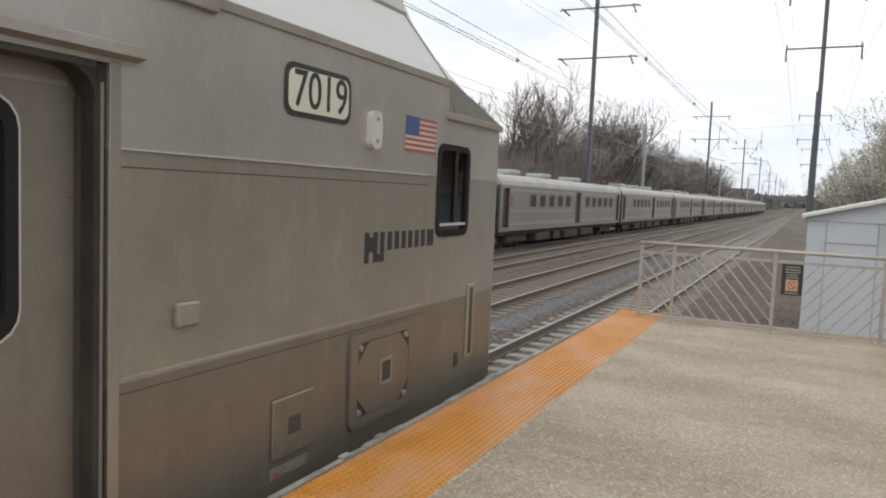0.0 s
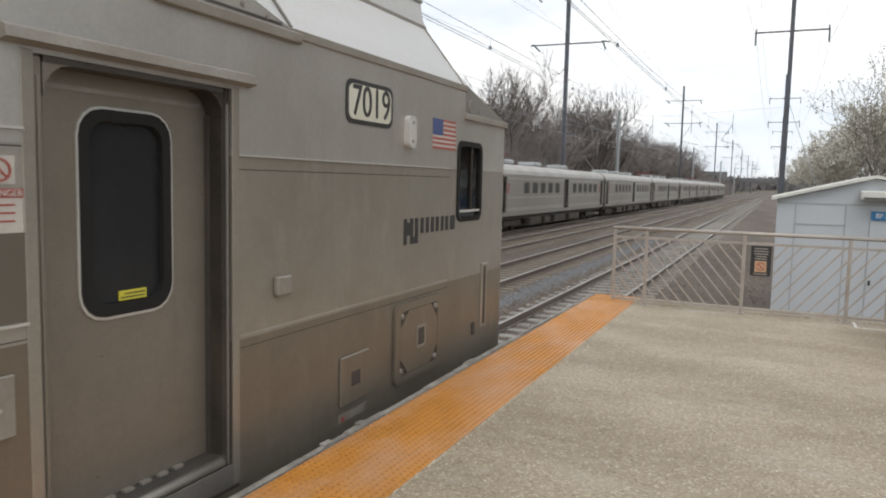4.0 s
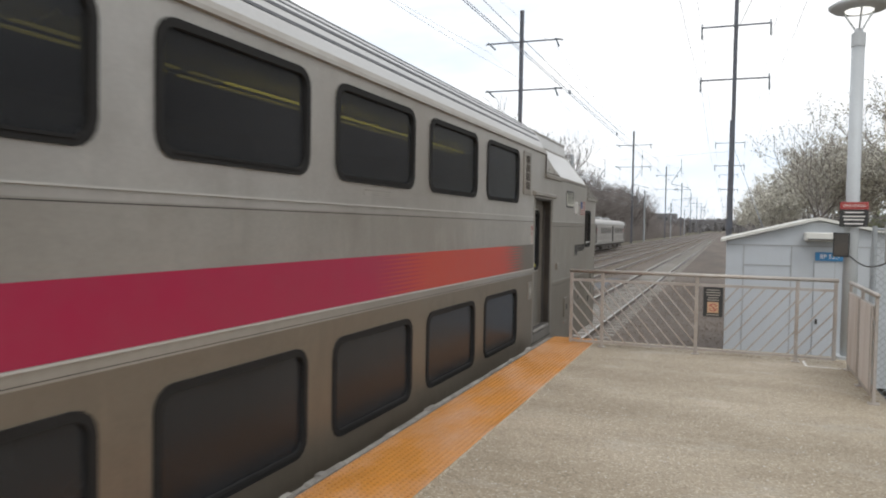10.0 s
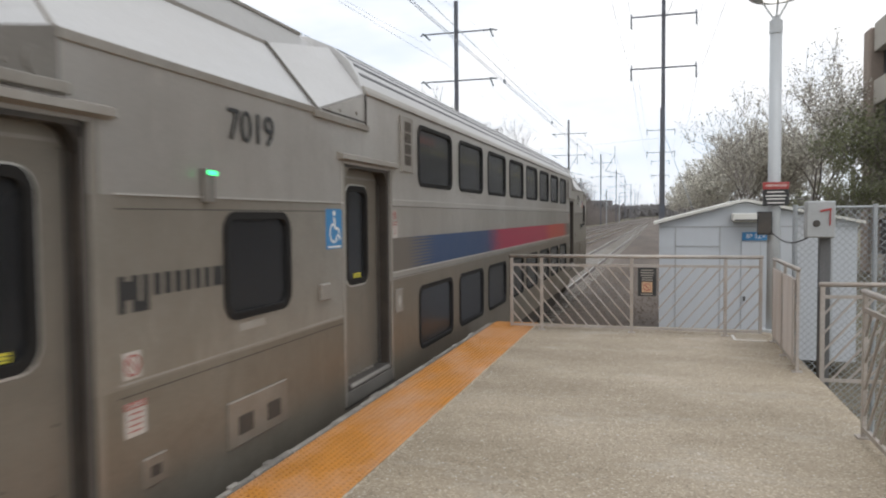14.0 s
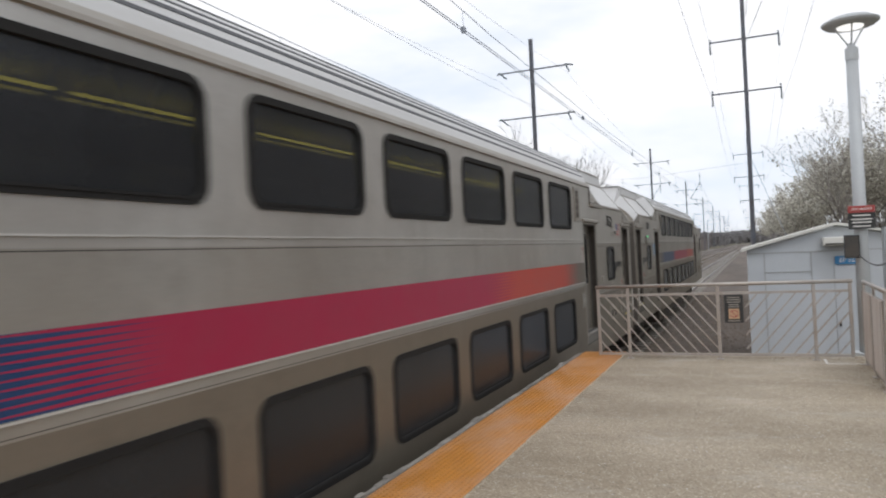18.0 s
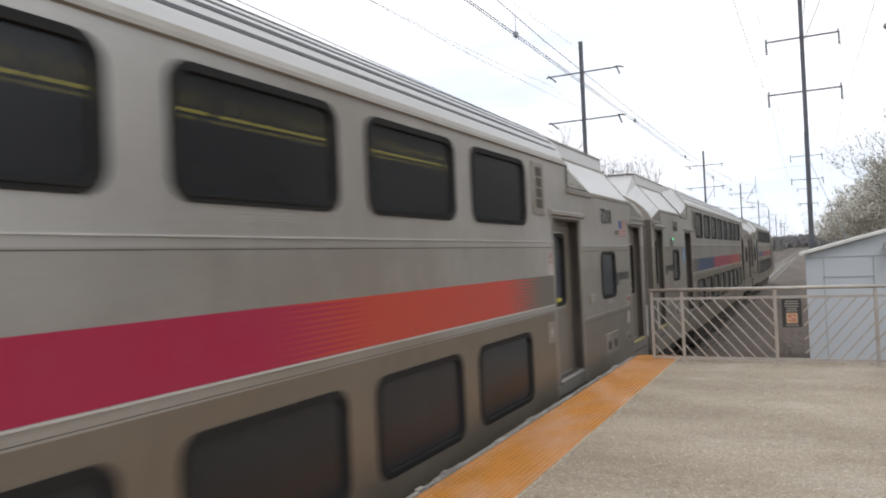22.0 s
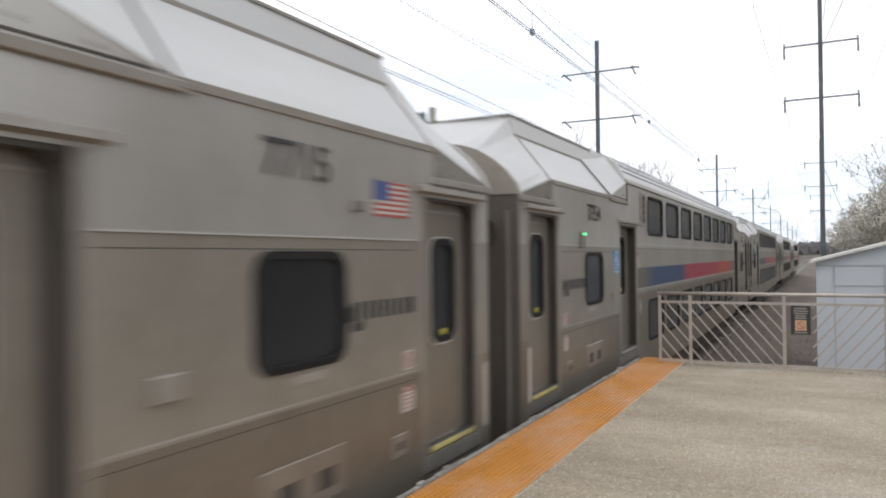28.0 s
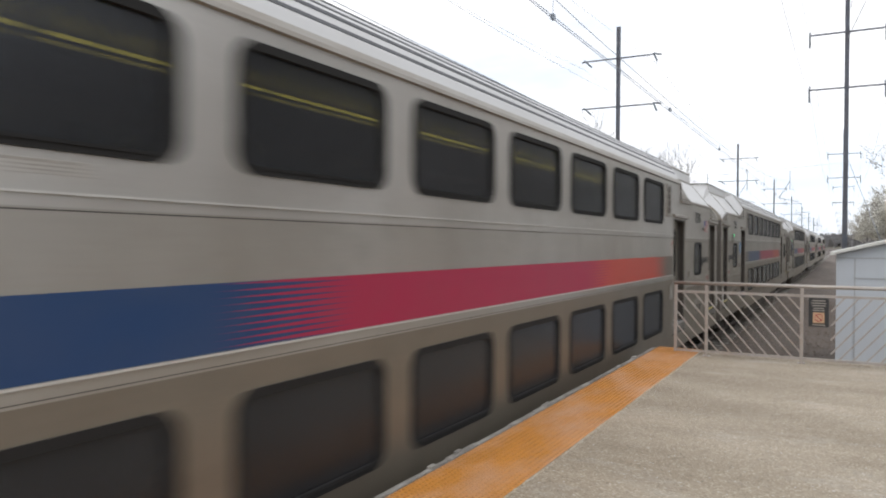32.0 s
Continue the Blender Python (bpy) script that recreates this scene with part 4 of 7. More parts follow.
# emergency phone box on its own post
pb = thing("equipment_post", "dark steel post carrying a grey emergency phone box", "post", at=pose(3.86, -1.72, 0))
b = bmesh.new()
box(b, -0.05, 0.05, -0.05, 0.05, -0.5, 1.62, 0.006)
part("post", b, mat("dark_grey_post_paint", (0.13, 0.13, 0.13), 0.6, 0.1, 0.2, 4, 40, 0.05), pb)
b = bmesh.new()
box(b, -0.2, 0.06, -0.19, -0.052, 1.30, 1.66, 0.01)
bx = part("phone_box", b, M_GREYBOX, pb, "pale grey steel box")
b = bmesh.new()
box(b, -0.19, 0.05, -0.198, -0.192, 1.31, 1.65, 0.003)
part("door", b, M_GREYBOX, bx)
b = bmesh.new()
bar(b, (-0.08, -0.204, 1.56), (0.02, -0.204, 1.58), 0.008, 0.02)
bar(b, (0.01, -0.204, 1.58), (0.005, -0.204, 1.42), 0.008, 0.03)
part("emblem", b, M_RED, bx, "red curved mark")
b = bmesh.new()
rod(b, (-0.11, -0.2, 1.44), (-0.11, -0.215, 1.44), 0.035, 0.03, 10)
part("button", b, M_DARK, bx)
# hanging cable between the lamp post and the box
bm = bmesh.new()
pts = [Vector((3.66, 0.40, 1.30)).lerp(Vector((3.72, -1.85, 1.32)), i / 12) - Vector((0, 0, 0.10 * math.sin(math.pi * i / 12))) for i in range(13)]
tube(bm, pts, 0.009, 5)
tagged(part("cable", bm, M_BLACK), "black cable slung between the speaker and the phone box", "cable")

# chain link fence beyond the stair
cl = thing("chain_link_fence", "galvanised chain link fence with a top rail", "fence", at=pose(4.02, 0.9, 0))
for x in (0.0, 0.95, 2.9, 4.9):
    b = bmesh.new()
    rod(b, (x, 0, -1.7), (x, 0, 1.66), 0.03, sides=8)
    part("post", b, M_WOODP, cl)
b = bmesh.new()
rod(b, (0, 0, 1.62), (5.6, 0, 1.62), 0.02, sides=6)
part("top_rail", b, M_WOODP, cl)
b = bmesh.new()
W_, H_ = 5.6, 2.9
s = -H_
while s < W_:
    for lean in (1, -1):
        x0, x1 = max(s, 0), min(s + H_, W_)
        if x1 - x0 < 0.05:
            continue
        z0, z1 = x0 - s, x1 - s
        if lean < 0:
            z0, z1 = H_ - z0, H_ - z1
        bar(b, (x0, 0.004 * lean, z0 - 1.3), (x1, 0.004 * lean, z1 - 1.3), 0.005, 0.007)
    s += 0.088
mesh_ = part("wire_mesh", b, M_WOODP, cl)
mesh_["kind"] = "stuff"

# ---------------------------------------------------------------- equipment shed
sh = thing("equipment_shed", "pale blue-grey metal shed with a low gable roof", "shed", at=pose(2.28, 7.3, 0))
gable = [(0, -1.6), (3.98, -1.6), (3.98, 1.34), (1.78, 1.80), (0, 1.34)]
b = bmesh.new()
loft(b, [[(x, y, z) for x, z in gable] for y in (0, 4.2)])
part("wall", b, M_SHED, sh)
for (xa, za), (xb, zb) in (((-0.12, 1.325), (1.78, 1.815)), ((1.78, 1.815), (4.1, 1.325))):
    b = bmesh.new()
    loft(b, [[(xa, y, za), (xb, y, zb), (xb, y, zb + 0.06), (xa, y, za + 0.06)] for y in (-0.16, 4.35)])
    part("roof", b, M_SHEDR, sh)
for x, z1 in ((0.35, 1.28), (1.28, 1.28), (1.72, 0.95), (2.1, 0.95), (2.75, 1.28), (3.5, 1.28)):
    b = bmesh.new()
    box(b, x - 0.012, x + 0.012, -0.014, -0.002, -1.55, z1)
    part("seam", b, M_GREYBOX, sh)
for x0, x1, z in ((0.02, 3.96, 1.27), (0.35, 1.28, 0.84)):
    b = bmesh.new()
    box(b, x0, x1, -0.012, -0.002, z - 0.012, z + 0.012)
    part("seam", b, M_GREYBOX, sh)
b = bmesh.new()
box(b, 1.72, 2.1, -0.03, -0.015, -1.5, 0.93, 0.004)
dr = part("shed_door", b, M_SHED, sh)
b = bmesh.new()
box(b, 1.76, 1.80, -0.07, -0.03, -0.35, -0.25, 0.004)
part("handle", b, M_DARK, dr)
b = bmesh.new()
box(b, 1.5, 2.15, -0.42, -0.016, 1.38, 1.56, 0.02)
un = part("wall_unit", b, M_SHEDR, sh, "off-white ventilation hood")
b = bmesh.new()
box(b, 1.54, 2.11, -0.428, -0.421, 1.40, 1.43)
part("slot", b, M_DARK, un)
b = bmesh.new()
rod(b, (2.28, -0.03, -0.6), (2.28, -0.03, 1.1), 0.018, sides=6)
rod(b, (2.36, -0.03, -0.2), (2.36, -0.03, 1.1), 0.012, sides=6)
part("conduit", b, M_GREYBOX, sh)
ms = thing("track_marker_sign", "small blue marker sign with white letters on the shed", "sign", at=pose(4.28, 7.27, 1.06))
b = bmesh.new()
box(b, -0.27, 0.27, -0.01, 0.01, -0.09, 0.09, 0.004)
part("panel", b, M_BLUE, ms)
written("letters", "BP 52.9", 0.13, M_WHITE, ms, pose(0, -0.013, 0, 90, 0, 0), width=0.95)

# ---------------------------------------------------------------- overhead line


def insulator(b, a, c):
    rod(b, a, c, 0.085, 0.085, 6)


def mast(x, y, half, top, side, w):
    p = thing("catenary_mast", "tall dark steel catenary mast with two crossarms", "catenary mast", "catenary masts", at=pose(x, y, 0))
    b = bmesh.new()
    o, i_, f_, t_ = w + 0.02, w - 0.02, 0.14, 0.015
    hp = [(-o, -f_), (-i_, -f_), (-i_, -t_), (i_, -t_), (i_, -f_), (o, -f_), (o, f_), (i_, f_), (i_, t_), (-i_, t_), (-i_, f_), (-o, f_)]
    loft(b, [[(px, py, z) for px, py in hp] for z in (-1.9, top)])
    part("pole", b, M_STEEL, p)
    for z in (15.5, 20.4):
        b = bmesh.new()
        bar(b, (-half, 0, z), (half, 0, z), 0.12, 0.13)
        arm = part("crossarm", b, M_STEEL, p)
        for sx in (-1, 1):
            if side < 0:
                ends = (((sx * half, -0.1, z + 0.1), (sx * (half - 0.9 if sx < 0 else half + 0.4), -0.4, z - (0.8 if sx > 0 else 0.7))),
                        ((sx * half, 0.1, z + 0.1), (sx * (half + 0.5), 0.9, z + 0.15)))
            else:
                ends = (((sx * half, 0, z), (sx * half, 0, z - 1.1)), ((sx * half, 0, z), (sx * half, 0.9, z + 0.5)))
            for a, c in ends:
                b = bmesh.new()
                insulator(b, a, c)
                part("insulator", b, M_INSUL, arm)
    if side < 0:
        for z, r in ((8.6, 3.2), (6.6, 3.4)):
            b = bmesh.new()
            bar(b, (0, 0, z), (r, 0, z + 0.2), 0.07, 0.07)
            part("bracket", b, M_STEEL, p)
    return p


for k in range(8):
    y = 63 + 97 * k
    mast(-17.7, y, 3.55, 23.6, -1, 0.17)
    mast(2.62, y, 2.95, 25.35, 1, 0.16)

# pale poles of the signal line
for y in (92, 190, 290, 390):
    p = thing("signal_pole", "pale galvanised pole beside the far track", "pole", "signal poles", at=pose(-18.0, y, 0))
    b = bmesh.new()
    rod(b, (0, 0, -1.9), (0, 0, 11.6), 0.24, 0.2, 8)
    part("pole", b, M_WOODP, p)
    b = bmesh.new()
    bar(b, (-0.3, 0, 9.2), (3.2, 0, 8.4), 0.08, 0.08)
    bar(b, (0, 0, 8.2), (3.2, 0, 8.4), 0.06, 0.06)
    part("cantilever", b, M_WOODP, p)


def wires(name, label, runs, r):
    ob = thing(name, label, "overhead wire", "overhead wires")
    for pts in runs:
        b = bmesh.new()
        tube(b, pts, r)
        part("wire", b, M_WIRE, ob)
    return ob


def sagged(x, z_sup, z_mid, x2=None, y0=-34 - 97, spans=9, n=8):
    pts = []
    for s in range(spans):
        for i in range(n):
            q = i / n
            pts.append((x, y0 + 97 * (s + q), z_mid + (z_sup - z_mid) * (2 * q - 1) ** 2))
    return pts


for tx in TRACKS:
    zc, zm, zs = (5.20, 5.42, 7.4) if tx > -2 else (5.32, 5.64, 6.7)
    con = [(tx + (0.15 if i % 2 else -0.15), -131 + 97 * i, zc) for i in range(10)]
    aux = [(tx, -131 + 97 * i, zc + 0.08) for i in range(10)]
    mes = sagged(tx, zs, zm)
    w = wires("track_catenary", "contact, auxiliary and messenger wires above a track", [con, mes] if tx < -6 else [con, aux, mes], 0.009)
    for i in range(0, 44 if tx > -6 else 22):
        y = -8.4 + 9.3 * i
        q = ((y + 131) % 97) / 97
        z = zm + (zs - zm) * (2 * q - 1) ** 2
        b = bmesh.new()
        rod(b, (tx, y, zc), (tx, y, z), 0.006, sides=4, caps=False)
        box(b, tx - 0.03, tx + 0.03, y - 0.05, y + 0.05, zc + 0.02, zc + 0.11)
        part("hanger", b, M_WIRE, w)
feeders = []
for x, z, zm in ((-21.2, 19.6, 17.8), (-14.0, 19.6, 17.8), (-21.2, 14.7, 12.9), (-14.0, 14.7, 12.9), (-0.2, 14.6, 12.8), (5.7, 14.6, 12.8), (-0.2, 19.5, 17.7), (5.7, 19.5, 17.7)):
    feeders.append(sagged(x, z, zm))
wires("transmission_wires", "thin transmission wires strung between the masts", feeders, 0.011)
spans = []
for k in range(6):
    y = 63 + 97 * k
    spans.append([(-17.7, y, 8.9), (-7.5, y, 8.2), (2.75, y, 8.9)])
wires("cross_span_wires", "cross span wires between facing masts", spans, 0.009)
for k in range(5):
    y = 63 + 97 * k
    for tx in TRACKS:
        p = thing("steady_arm", "hanging steel registration arm over the track", "registration arm", "registration arms", at=pose(tx, y, 0))
        b = bmesh.new()
        bar(b, (0, 0, 8.3), (0.0, 0, 6.6), 0.05, 0.05)
        bar(b, (0.0, 0, 7.4), (-0.9, 0, 5.9), 0.05, 0.05)
        bar(b, (-0.9, 0, 5.9), (0.7, 0, 5.5), 0.05, 0.05)
        part("arm", b, M_WOODP, p)
guy = [[(2.9, 63, 22.5), (4.4, 20, 26.0), (7.5, -25, 33.0)], [(2.75, 63, 9.2), (6.2, 50, -1.9)], [(2.75, 63, 20.0), (6.9, 40, 24.0)]]
wires("guy_wires", "guy and service wires at the mast", guy, 0.028)

# ---------------------------------------------------------------- trees


def tree_mesh(seed, height, spread, depth, first=0.28, thick=0.16, droop=0.0):
    """Tapered trunk and limbs, as a list of segments grown by forking."""
    r = random.Random(seed)
    trunk, twigs, tips = [], [], []

    def grow(p, d, length, rad, level):
        n = 3 if level < 2 else 2
        for i in range(n):
            d = (d + Vector((r.uniform(-1, 1), r.uniform(-1, 1), r.uniform(-0.3, 0.6))) * (0.13 + 0.05 * level)).normalized()
            q = p + d * (length / n)
            r2 = rad * 0.86
            (trunk if level < 2 else twigs).append((p, q, rad, r2))
            if level and level < depth and i < n - 1 and r.random() < 0.75:
                side = (d + Vector((r.uniform(-1, 1), r.uniform(-1, 1), r.uniform(-0.25, 0.7))) * spread).normalized()
                grow(q, side, length * 0.62, r2 * 0.6, level + 1)
            p, rad = q, r2
        tips.append((p, level))
        if level < depth:
            for k in range(r.choice((2, 3, 3)) if level else r.choice((3, 4, 5))):
                side = (d + Vector((r.uniform(-1, 1), r.uniform(-1, 1), r.uniform(-0.2, 0.75) - droop * level)) * spread).normalized()
                grow(p, side, length * r.uniform(0.62, 0.85), rad * 0.66, level + 1)

    grow(Vector((0, 0, 0)), Vector((0, 0, 1)), height * first, thick, 0)
    f = height / max(q.z for p, q, ra, rb in trunk + twigs)
    trunk = [(p * f, q * f, ra, rb) for p, q, ra, rb in trunk]
    twigs = [(p * f, q * f, ra, rb) for p, q, ra, rb in twigs]
    return trunk, twigs, tips


def segs(bm_, lst, sides):
    for p, q, a, c in lst:
        rod(bm_, p, q, max(a, 0.012), max(c, 0.01), sides, caps=False)


bare = []
for s, h, d in ((1, 13, 5), (2, 15, 5), (3, 11, 5), (5, 12, 5)):
    tk, tw, tips = tree_mesh(s, h, 0.85, d, 0.27, 0.46)
    a, c = bmesh.new(), bmesh.new()
    segs(a, tk, 6)
    segs(c, tw, 3)
    t = thing("bare_tree", "leafless grey-brown tree on the railway bank", "tree", "bare trees on the bank", at=pose(-24 - 3 * len(bare), 70 + 5 * len(bare), -1.95))
    part("trunk", a, M_BARK, t)
    part("branch_crown", c, M_BARK if s < 3 else M_TWIG, t)
    bare.append(t)
rnd = random.Random(9)
bare[0].matrix_basis = pose(-23.4, 64, -1.95, 0, 0, 40) @ Matrix.Scale(1.40, 4)
bare[1].matrix_basis = pose(-27.2, 62, -1.95, 0, 0, 10) @ Matrix.Scale(1.12, 4)
bare[2].matrix_basis = pose(-35, 62, -1.95, 0, 0, 90) @ Matrix.Scale(1.0, 4)
bare[3].matrix_basis = pose(-23.5, 80, -1.95, 0, 0, 200) @ Matrix.Scale(0.9, 4)
y = 34.0
n_ = 0
while y < 520:
    for row in range(4):
        x = -22.5 - row * 5.5 - rnd.uniform(0, 4) - (0.02 * y if row else 0)
        sc = rnd.uniform(0.66, 0.95) * (1.0 if row else 0.72)
        src = bare[rnd.randrange(4)]
        m = pose(x, y + rnd.uniform(-3, 3), -1.97, 0, 0, rnd.uniform(0, 360))
        t = copy_thing(src, m)
        t.scale = (sc, sc, sc * rnd.uniform(0.9, 1.1))
        n_ += 1
    y += 5.5 + 0.012 * y

# a closer second growth on the bank
y = 46.0
while y < 260:
    for row in range(4):
        x = -23.0 - row * 3.2 - rnd.uniform(0, 2.5)
        sc = rnd.uniform(0.55, 0.78) if y < 80 else rnd.uniform(0.90, 1.28)
        t = copy_thing(bare[rnd.randrange(4)], pose(x, y + rnd.uniform(-2, 2), -1.97, 0, 0, rnd.uniform(0, 360)))
        t.scale = (sc * 1.15, sc * 1.15, sc)
    y += 4.2 + 0.014 * y
# brush under the bare trees: many thin stems, one object
bm = bmesh.new()
for k in range(17000):
    y = 24 + 430 * rnd.random() ** 1.6
    x = -21 - rnd.random() ** 1.4 * 34
    h = rnd.uniform(1.5, 6.0) + 5.0 * rnd.random() * min(1.0, (-21 - x) / 8)
    p = Vector((x, y, -1.97))
    q = p + Vector((rnd.uniform(-0.5, 0.5), rnd.uniform(-0.5, 0.5), h))
    rod(bm, p, q, 0.03 + 0.0002 * y, 0.012, 3, caps=False)
    for j in range(3):
        o = p.lerp(q, rnd.uniform(0.35, 0.95))
        rod(bm, o, o + Vector((rnd.uniform(-0.9, 0.9), rnd.uniform(-0.9, 0.9), rnd.uniform(0.2, 1.1))), 0.02, 0.008, 3, caps=False)
for k in range(9500):
    y = 44 + 240 * rnd.random() ** 1.5
    x = -24 - rnd.random() * 24
    h = rnd.uniform(3.2, 7.0) * min(1.9, max(1.0, 0.4 + 0.010 * y))
    p = Vector((x, y, -1.97))
    q = p + Vector((rnd.uniform(-0.9, 0.9), rnd.uniform(-0.9, 0.9), h))
    rod(bm, p, q, 0.045 + 0.0002 * y, 0.016, 3, caps=False)
    for j in range(7):
        o = p.lerp(q, rnd.uniform(0.25, 1.0))
        e = o + Vector((rnd.uniform(-1.3, 1.3), rnd.uniform(-1.3, 1.3), rnd.uniform(0.0, 1.3)))
        rod(bm, o, e, 0.024, 0.010, 3, caps=False)
        o = o.lerp(e, 0.6)
        rod(bm, o, o + Vector((rnd.uniform(-0.7, 0.7), rnd.uniform(-0.7, 0.7), rnd.uniform(-0.1, 0.8))), 0.016, 0.008, 3, caps=False)
tagged(part("brush", bm, M_TWIG), "tangle of leafless grey brush along the bank", "brush", kind="stuff")


def leafy(name, label, seed, height, leaf, leaf_count, size, at, spread=0.8, group="blossoming trees", bark=M_BARK):
    tk, tw, tips = tree_mesh(seed, height, spread, 5, 0.2, 0.17)
    r = random.Random(seed + 50)
    a, c, e = bmesh.new(), bmesh.new(), bmesh.new()
    segs(a, tk, 6)
    segs(c, tw, 3)
    ends = [q for p, q, ra, rb in tw if ra < 0.05] or [q for p, q, ra, rb in tw]
    for k in range(leaf_count):
        o = ends[r.randrange(len(ends))] + Vector((r.gauss(0, 0.16), r.gauss(0, 0.16), r.gauss(0, 0.16)))
        n = Vector((r.uniform(-1, 1), r.uniform(-1, 1), r.uniform(-1, 1))).normalized()
        u = n.orthogonal().normalized() * size * r.uniform(0.5, 1.2)
        w = n.cross(u).normalized() * size * r.uniform(0.4, 1.0)
        vs = [e.verts.new(o + q) for q in (u, w, -u, -w)]
        e.faces.new(vs)
    t = thing(name, label, "tree", group, at=at)
    part("trunk", a, bark, t)
    part("branch_crown", c, M_TWIG, t)
    part("crown", e, leaf, t, "pale blossom" if leaf is M_BLOSSOM else "young leaves")
    return t


p1 = leafy("pear_tree", "spring tree covered in pale blossom beyond the shed", 21, 10.2, M_BLOSSOM, 9000, 0.085, pose(7.6, 46, -1.95))
p2 = leafy("pear_tree", "tall spring tree with sparse pale blossom", 22, 14.3, M_BLOSSOM, 4200, 0.07, pose(10.6, 41, -1.95))
p3 = leafy("spring_tree", "tree with thin young green leaves behind the fence", 24, 9.5, M_LEAF, 8000, 0.075, pose(13.6, 33, -1.95), group="spring trees")
for x, y, sc, rz, src in ((6.6, 58, 0.86, 80, p1), (9.8, 60, 1.05, 150, p1), (6.4, 72, 0.85, 10, p1), (8.8, 84, 1.0, 220, p1), (6.8, 98, 0.9, 300, p1), (8.0, 118, 1.0, 60, p1), (7.5, 140, 1.0, 100, p1),
                          (7.4, 170, 1.0, 160, p1), (14.0, 50, 1.0, 40, p2), (8.9, 40, 0.82, 200, p2), (12.6, 43, 0.98, 120, p2), (9.6, 49, 1.06, 10, p1), (11.6, 54, 1.1, 250, p1), (13.0, 62, 1.1, 300, p1), (17.5, 30, 0.85, 70, p3), (11.3, 30.5, 0.62, 170, p3), (15.2, 27, 0.7, 250, p3), (9.3, 34, 0.42, 20, p3)):
    t = copy_thing(src, pose(x, y, -1.97, 0, 0, rz))
    t.scale = (sc, sc, sc)

# ---------------------------------------------------------------- buildings and distance
bd = thing("parking_garage", "brown precast concrete parking garage, its open decks filled by a dark block", "building", at=pose(13.9, 38.0, -1.95))
# Solid block whose dark colour replaces the shade within the open decks.
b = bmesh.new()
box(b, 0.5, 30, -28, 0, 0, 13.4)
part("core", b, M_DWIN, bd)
b = bmesh.new()
box(b, -0.25, 1.2, -0.9, 0.35, 0, 14.0, 0.1)
box(b, 1.2, 30, -0.3, 0.3, 0, 14.0)
part("corner_wall", b, M_BRICK, bd)
for z0, z1 in ((0, 1.2), (3.2, 4.6), (6.4, 7.8), (9.6, 11.0), (12.6, 14.2)):
    b = bmesh.new()
    box(b, 0.0, 0.5, -28, -0.9, z0, z1, 0.04)
    part("spandrel", b, M_BAND, bd)
for y in (-6.5, -13, -19.5, -26):
    b = bmesh.new()
    box(b, -0.12, 0.5, y - 0.45, y + 0.45, 0, 14.2, 0.05)
    part("pier", b, M_BRICK, bd)

ov = thing("road_overpass", "grey concrete road overpass far down the line", "bridge", at=pose(0, 640, 0))
b = bmesh.new()
box(b, -90, 40, -5, 5, 7.0, 10.0)
part("deck", b, M_FAR, ov)
for x in (-30, -18, 4, 14):
    b = bmesh.new()
    box(b, x - 0.8, x + 0.8, -3, 3, -2, 7.0)
    part("pier", b, M_FAR, ov)
hz = thing("far_building", "long low grey building beyond the far tracks", "building", at=pose(-58, 560, -1.95))
b = bmesh.new()
box(b, -35, 26, -10, 10, 0, 15)
part("wall", b, M_FAR, hz)
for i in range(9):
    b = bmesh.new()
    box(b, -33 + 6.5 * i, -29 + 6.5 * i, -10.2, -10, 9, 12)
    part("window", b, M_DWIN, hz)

rnd = random.Random(31)
for side, label in ((-1, "hazy leafless woods far along the line"), (1, "hazy woods far beyond the shed"), (0, "hazy tree line on the horizon")):
    bm = bmesh.new()
    for k in range(6000):
        if side < 0:
            x, y = -24 - rnd.random() ** 1.5 * 240, rnd.uniform(400, 1100)
        elif side > 0:
            x, y = 12 + rnd.random() ** 1.5 * 220, rnd.uniform(180, 1100)
        else:
            x, y = rnd.uniform(-420, 420), rnd.uniform(1050, 1250)
        h = rnd.uniform(4, 13) if side else rnd.uniform(6, 24)
        p = Vector((x, y, -1.95))
        r_ = rnd.uniform(0.8, 2.2) * (1 if side else 2.5)
        vs = [bm.verts.new(p + Vector((r_ * rnd.uniform(-1, 1), r_ * rnd.uniform(-1, 1), h * rnd.uniform(0.05, 1)))) for _ in range(4)]
        for f in ((0, 1, 2), (0, 1, 3), (1, 2, 3), (0, 2, 3)):
            bm.faces.new([vs[i] for i in f])
    tagged(part("far_woods", bm, M_FAR), label, "woods", kind="stuff")


# ---------------------------------------------------------------- bilevel train
UP = 1.22          # platform height above the rail
HW = 1.52          # half width of a coach
LEN = 25.75        # body length
PITCH = 26.50      # from coach to coach


def both(s0, s1):
    """A stretch near the front end and its mirror near the rear end."""
    return [(s0, s1), (LEN - s1, LEN - s0)]


WIN = [(6.12 + 1.7314 * i, 7.51 + 1.7314 * i) for i in range(8)]
ZU, ZL = (1.88, 2.575), (0.035, 0.76)
DOOR = (4.13, 5.23)
END_DOOR = (0.28, 1.21)
END_WIN = (2.25, 3.10)


def slab_side(sx, s0, s1, z0, z1, x0, x1):
    b = bmesh.new()
    box(b, sx * x0, sx * x1, -s1, -s0, z0 + UP, z1 + UP)
    return b


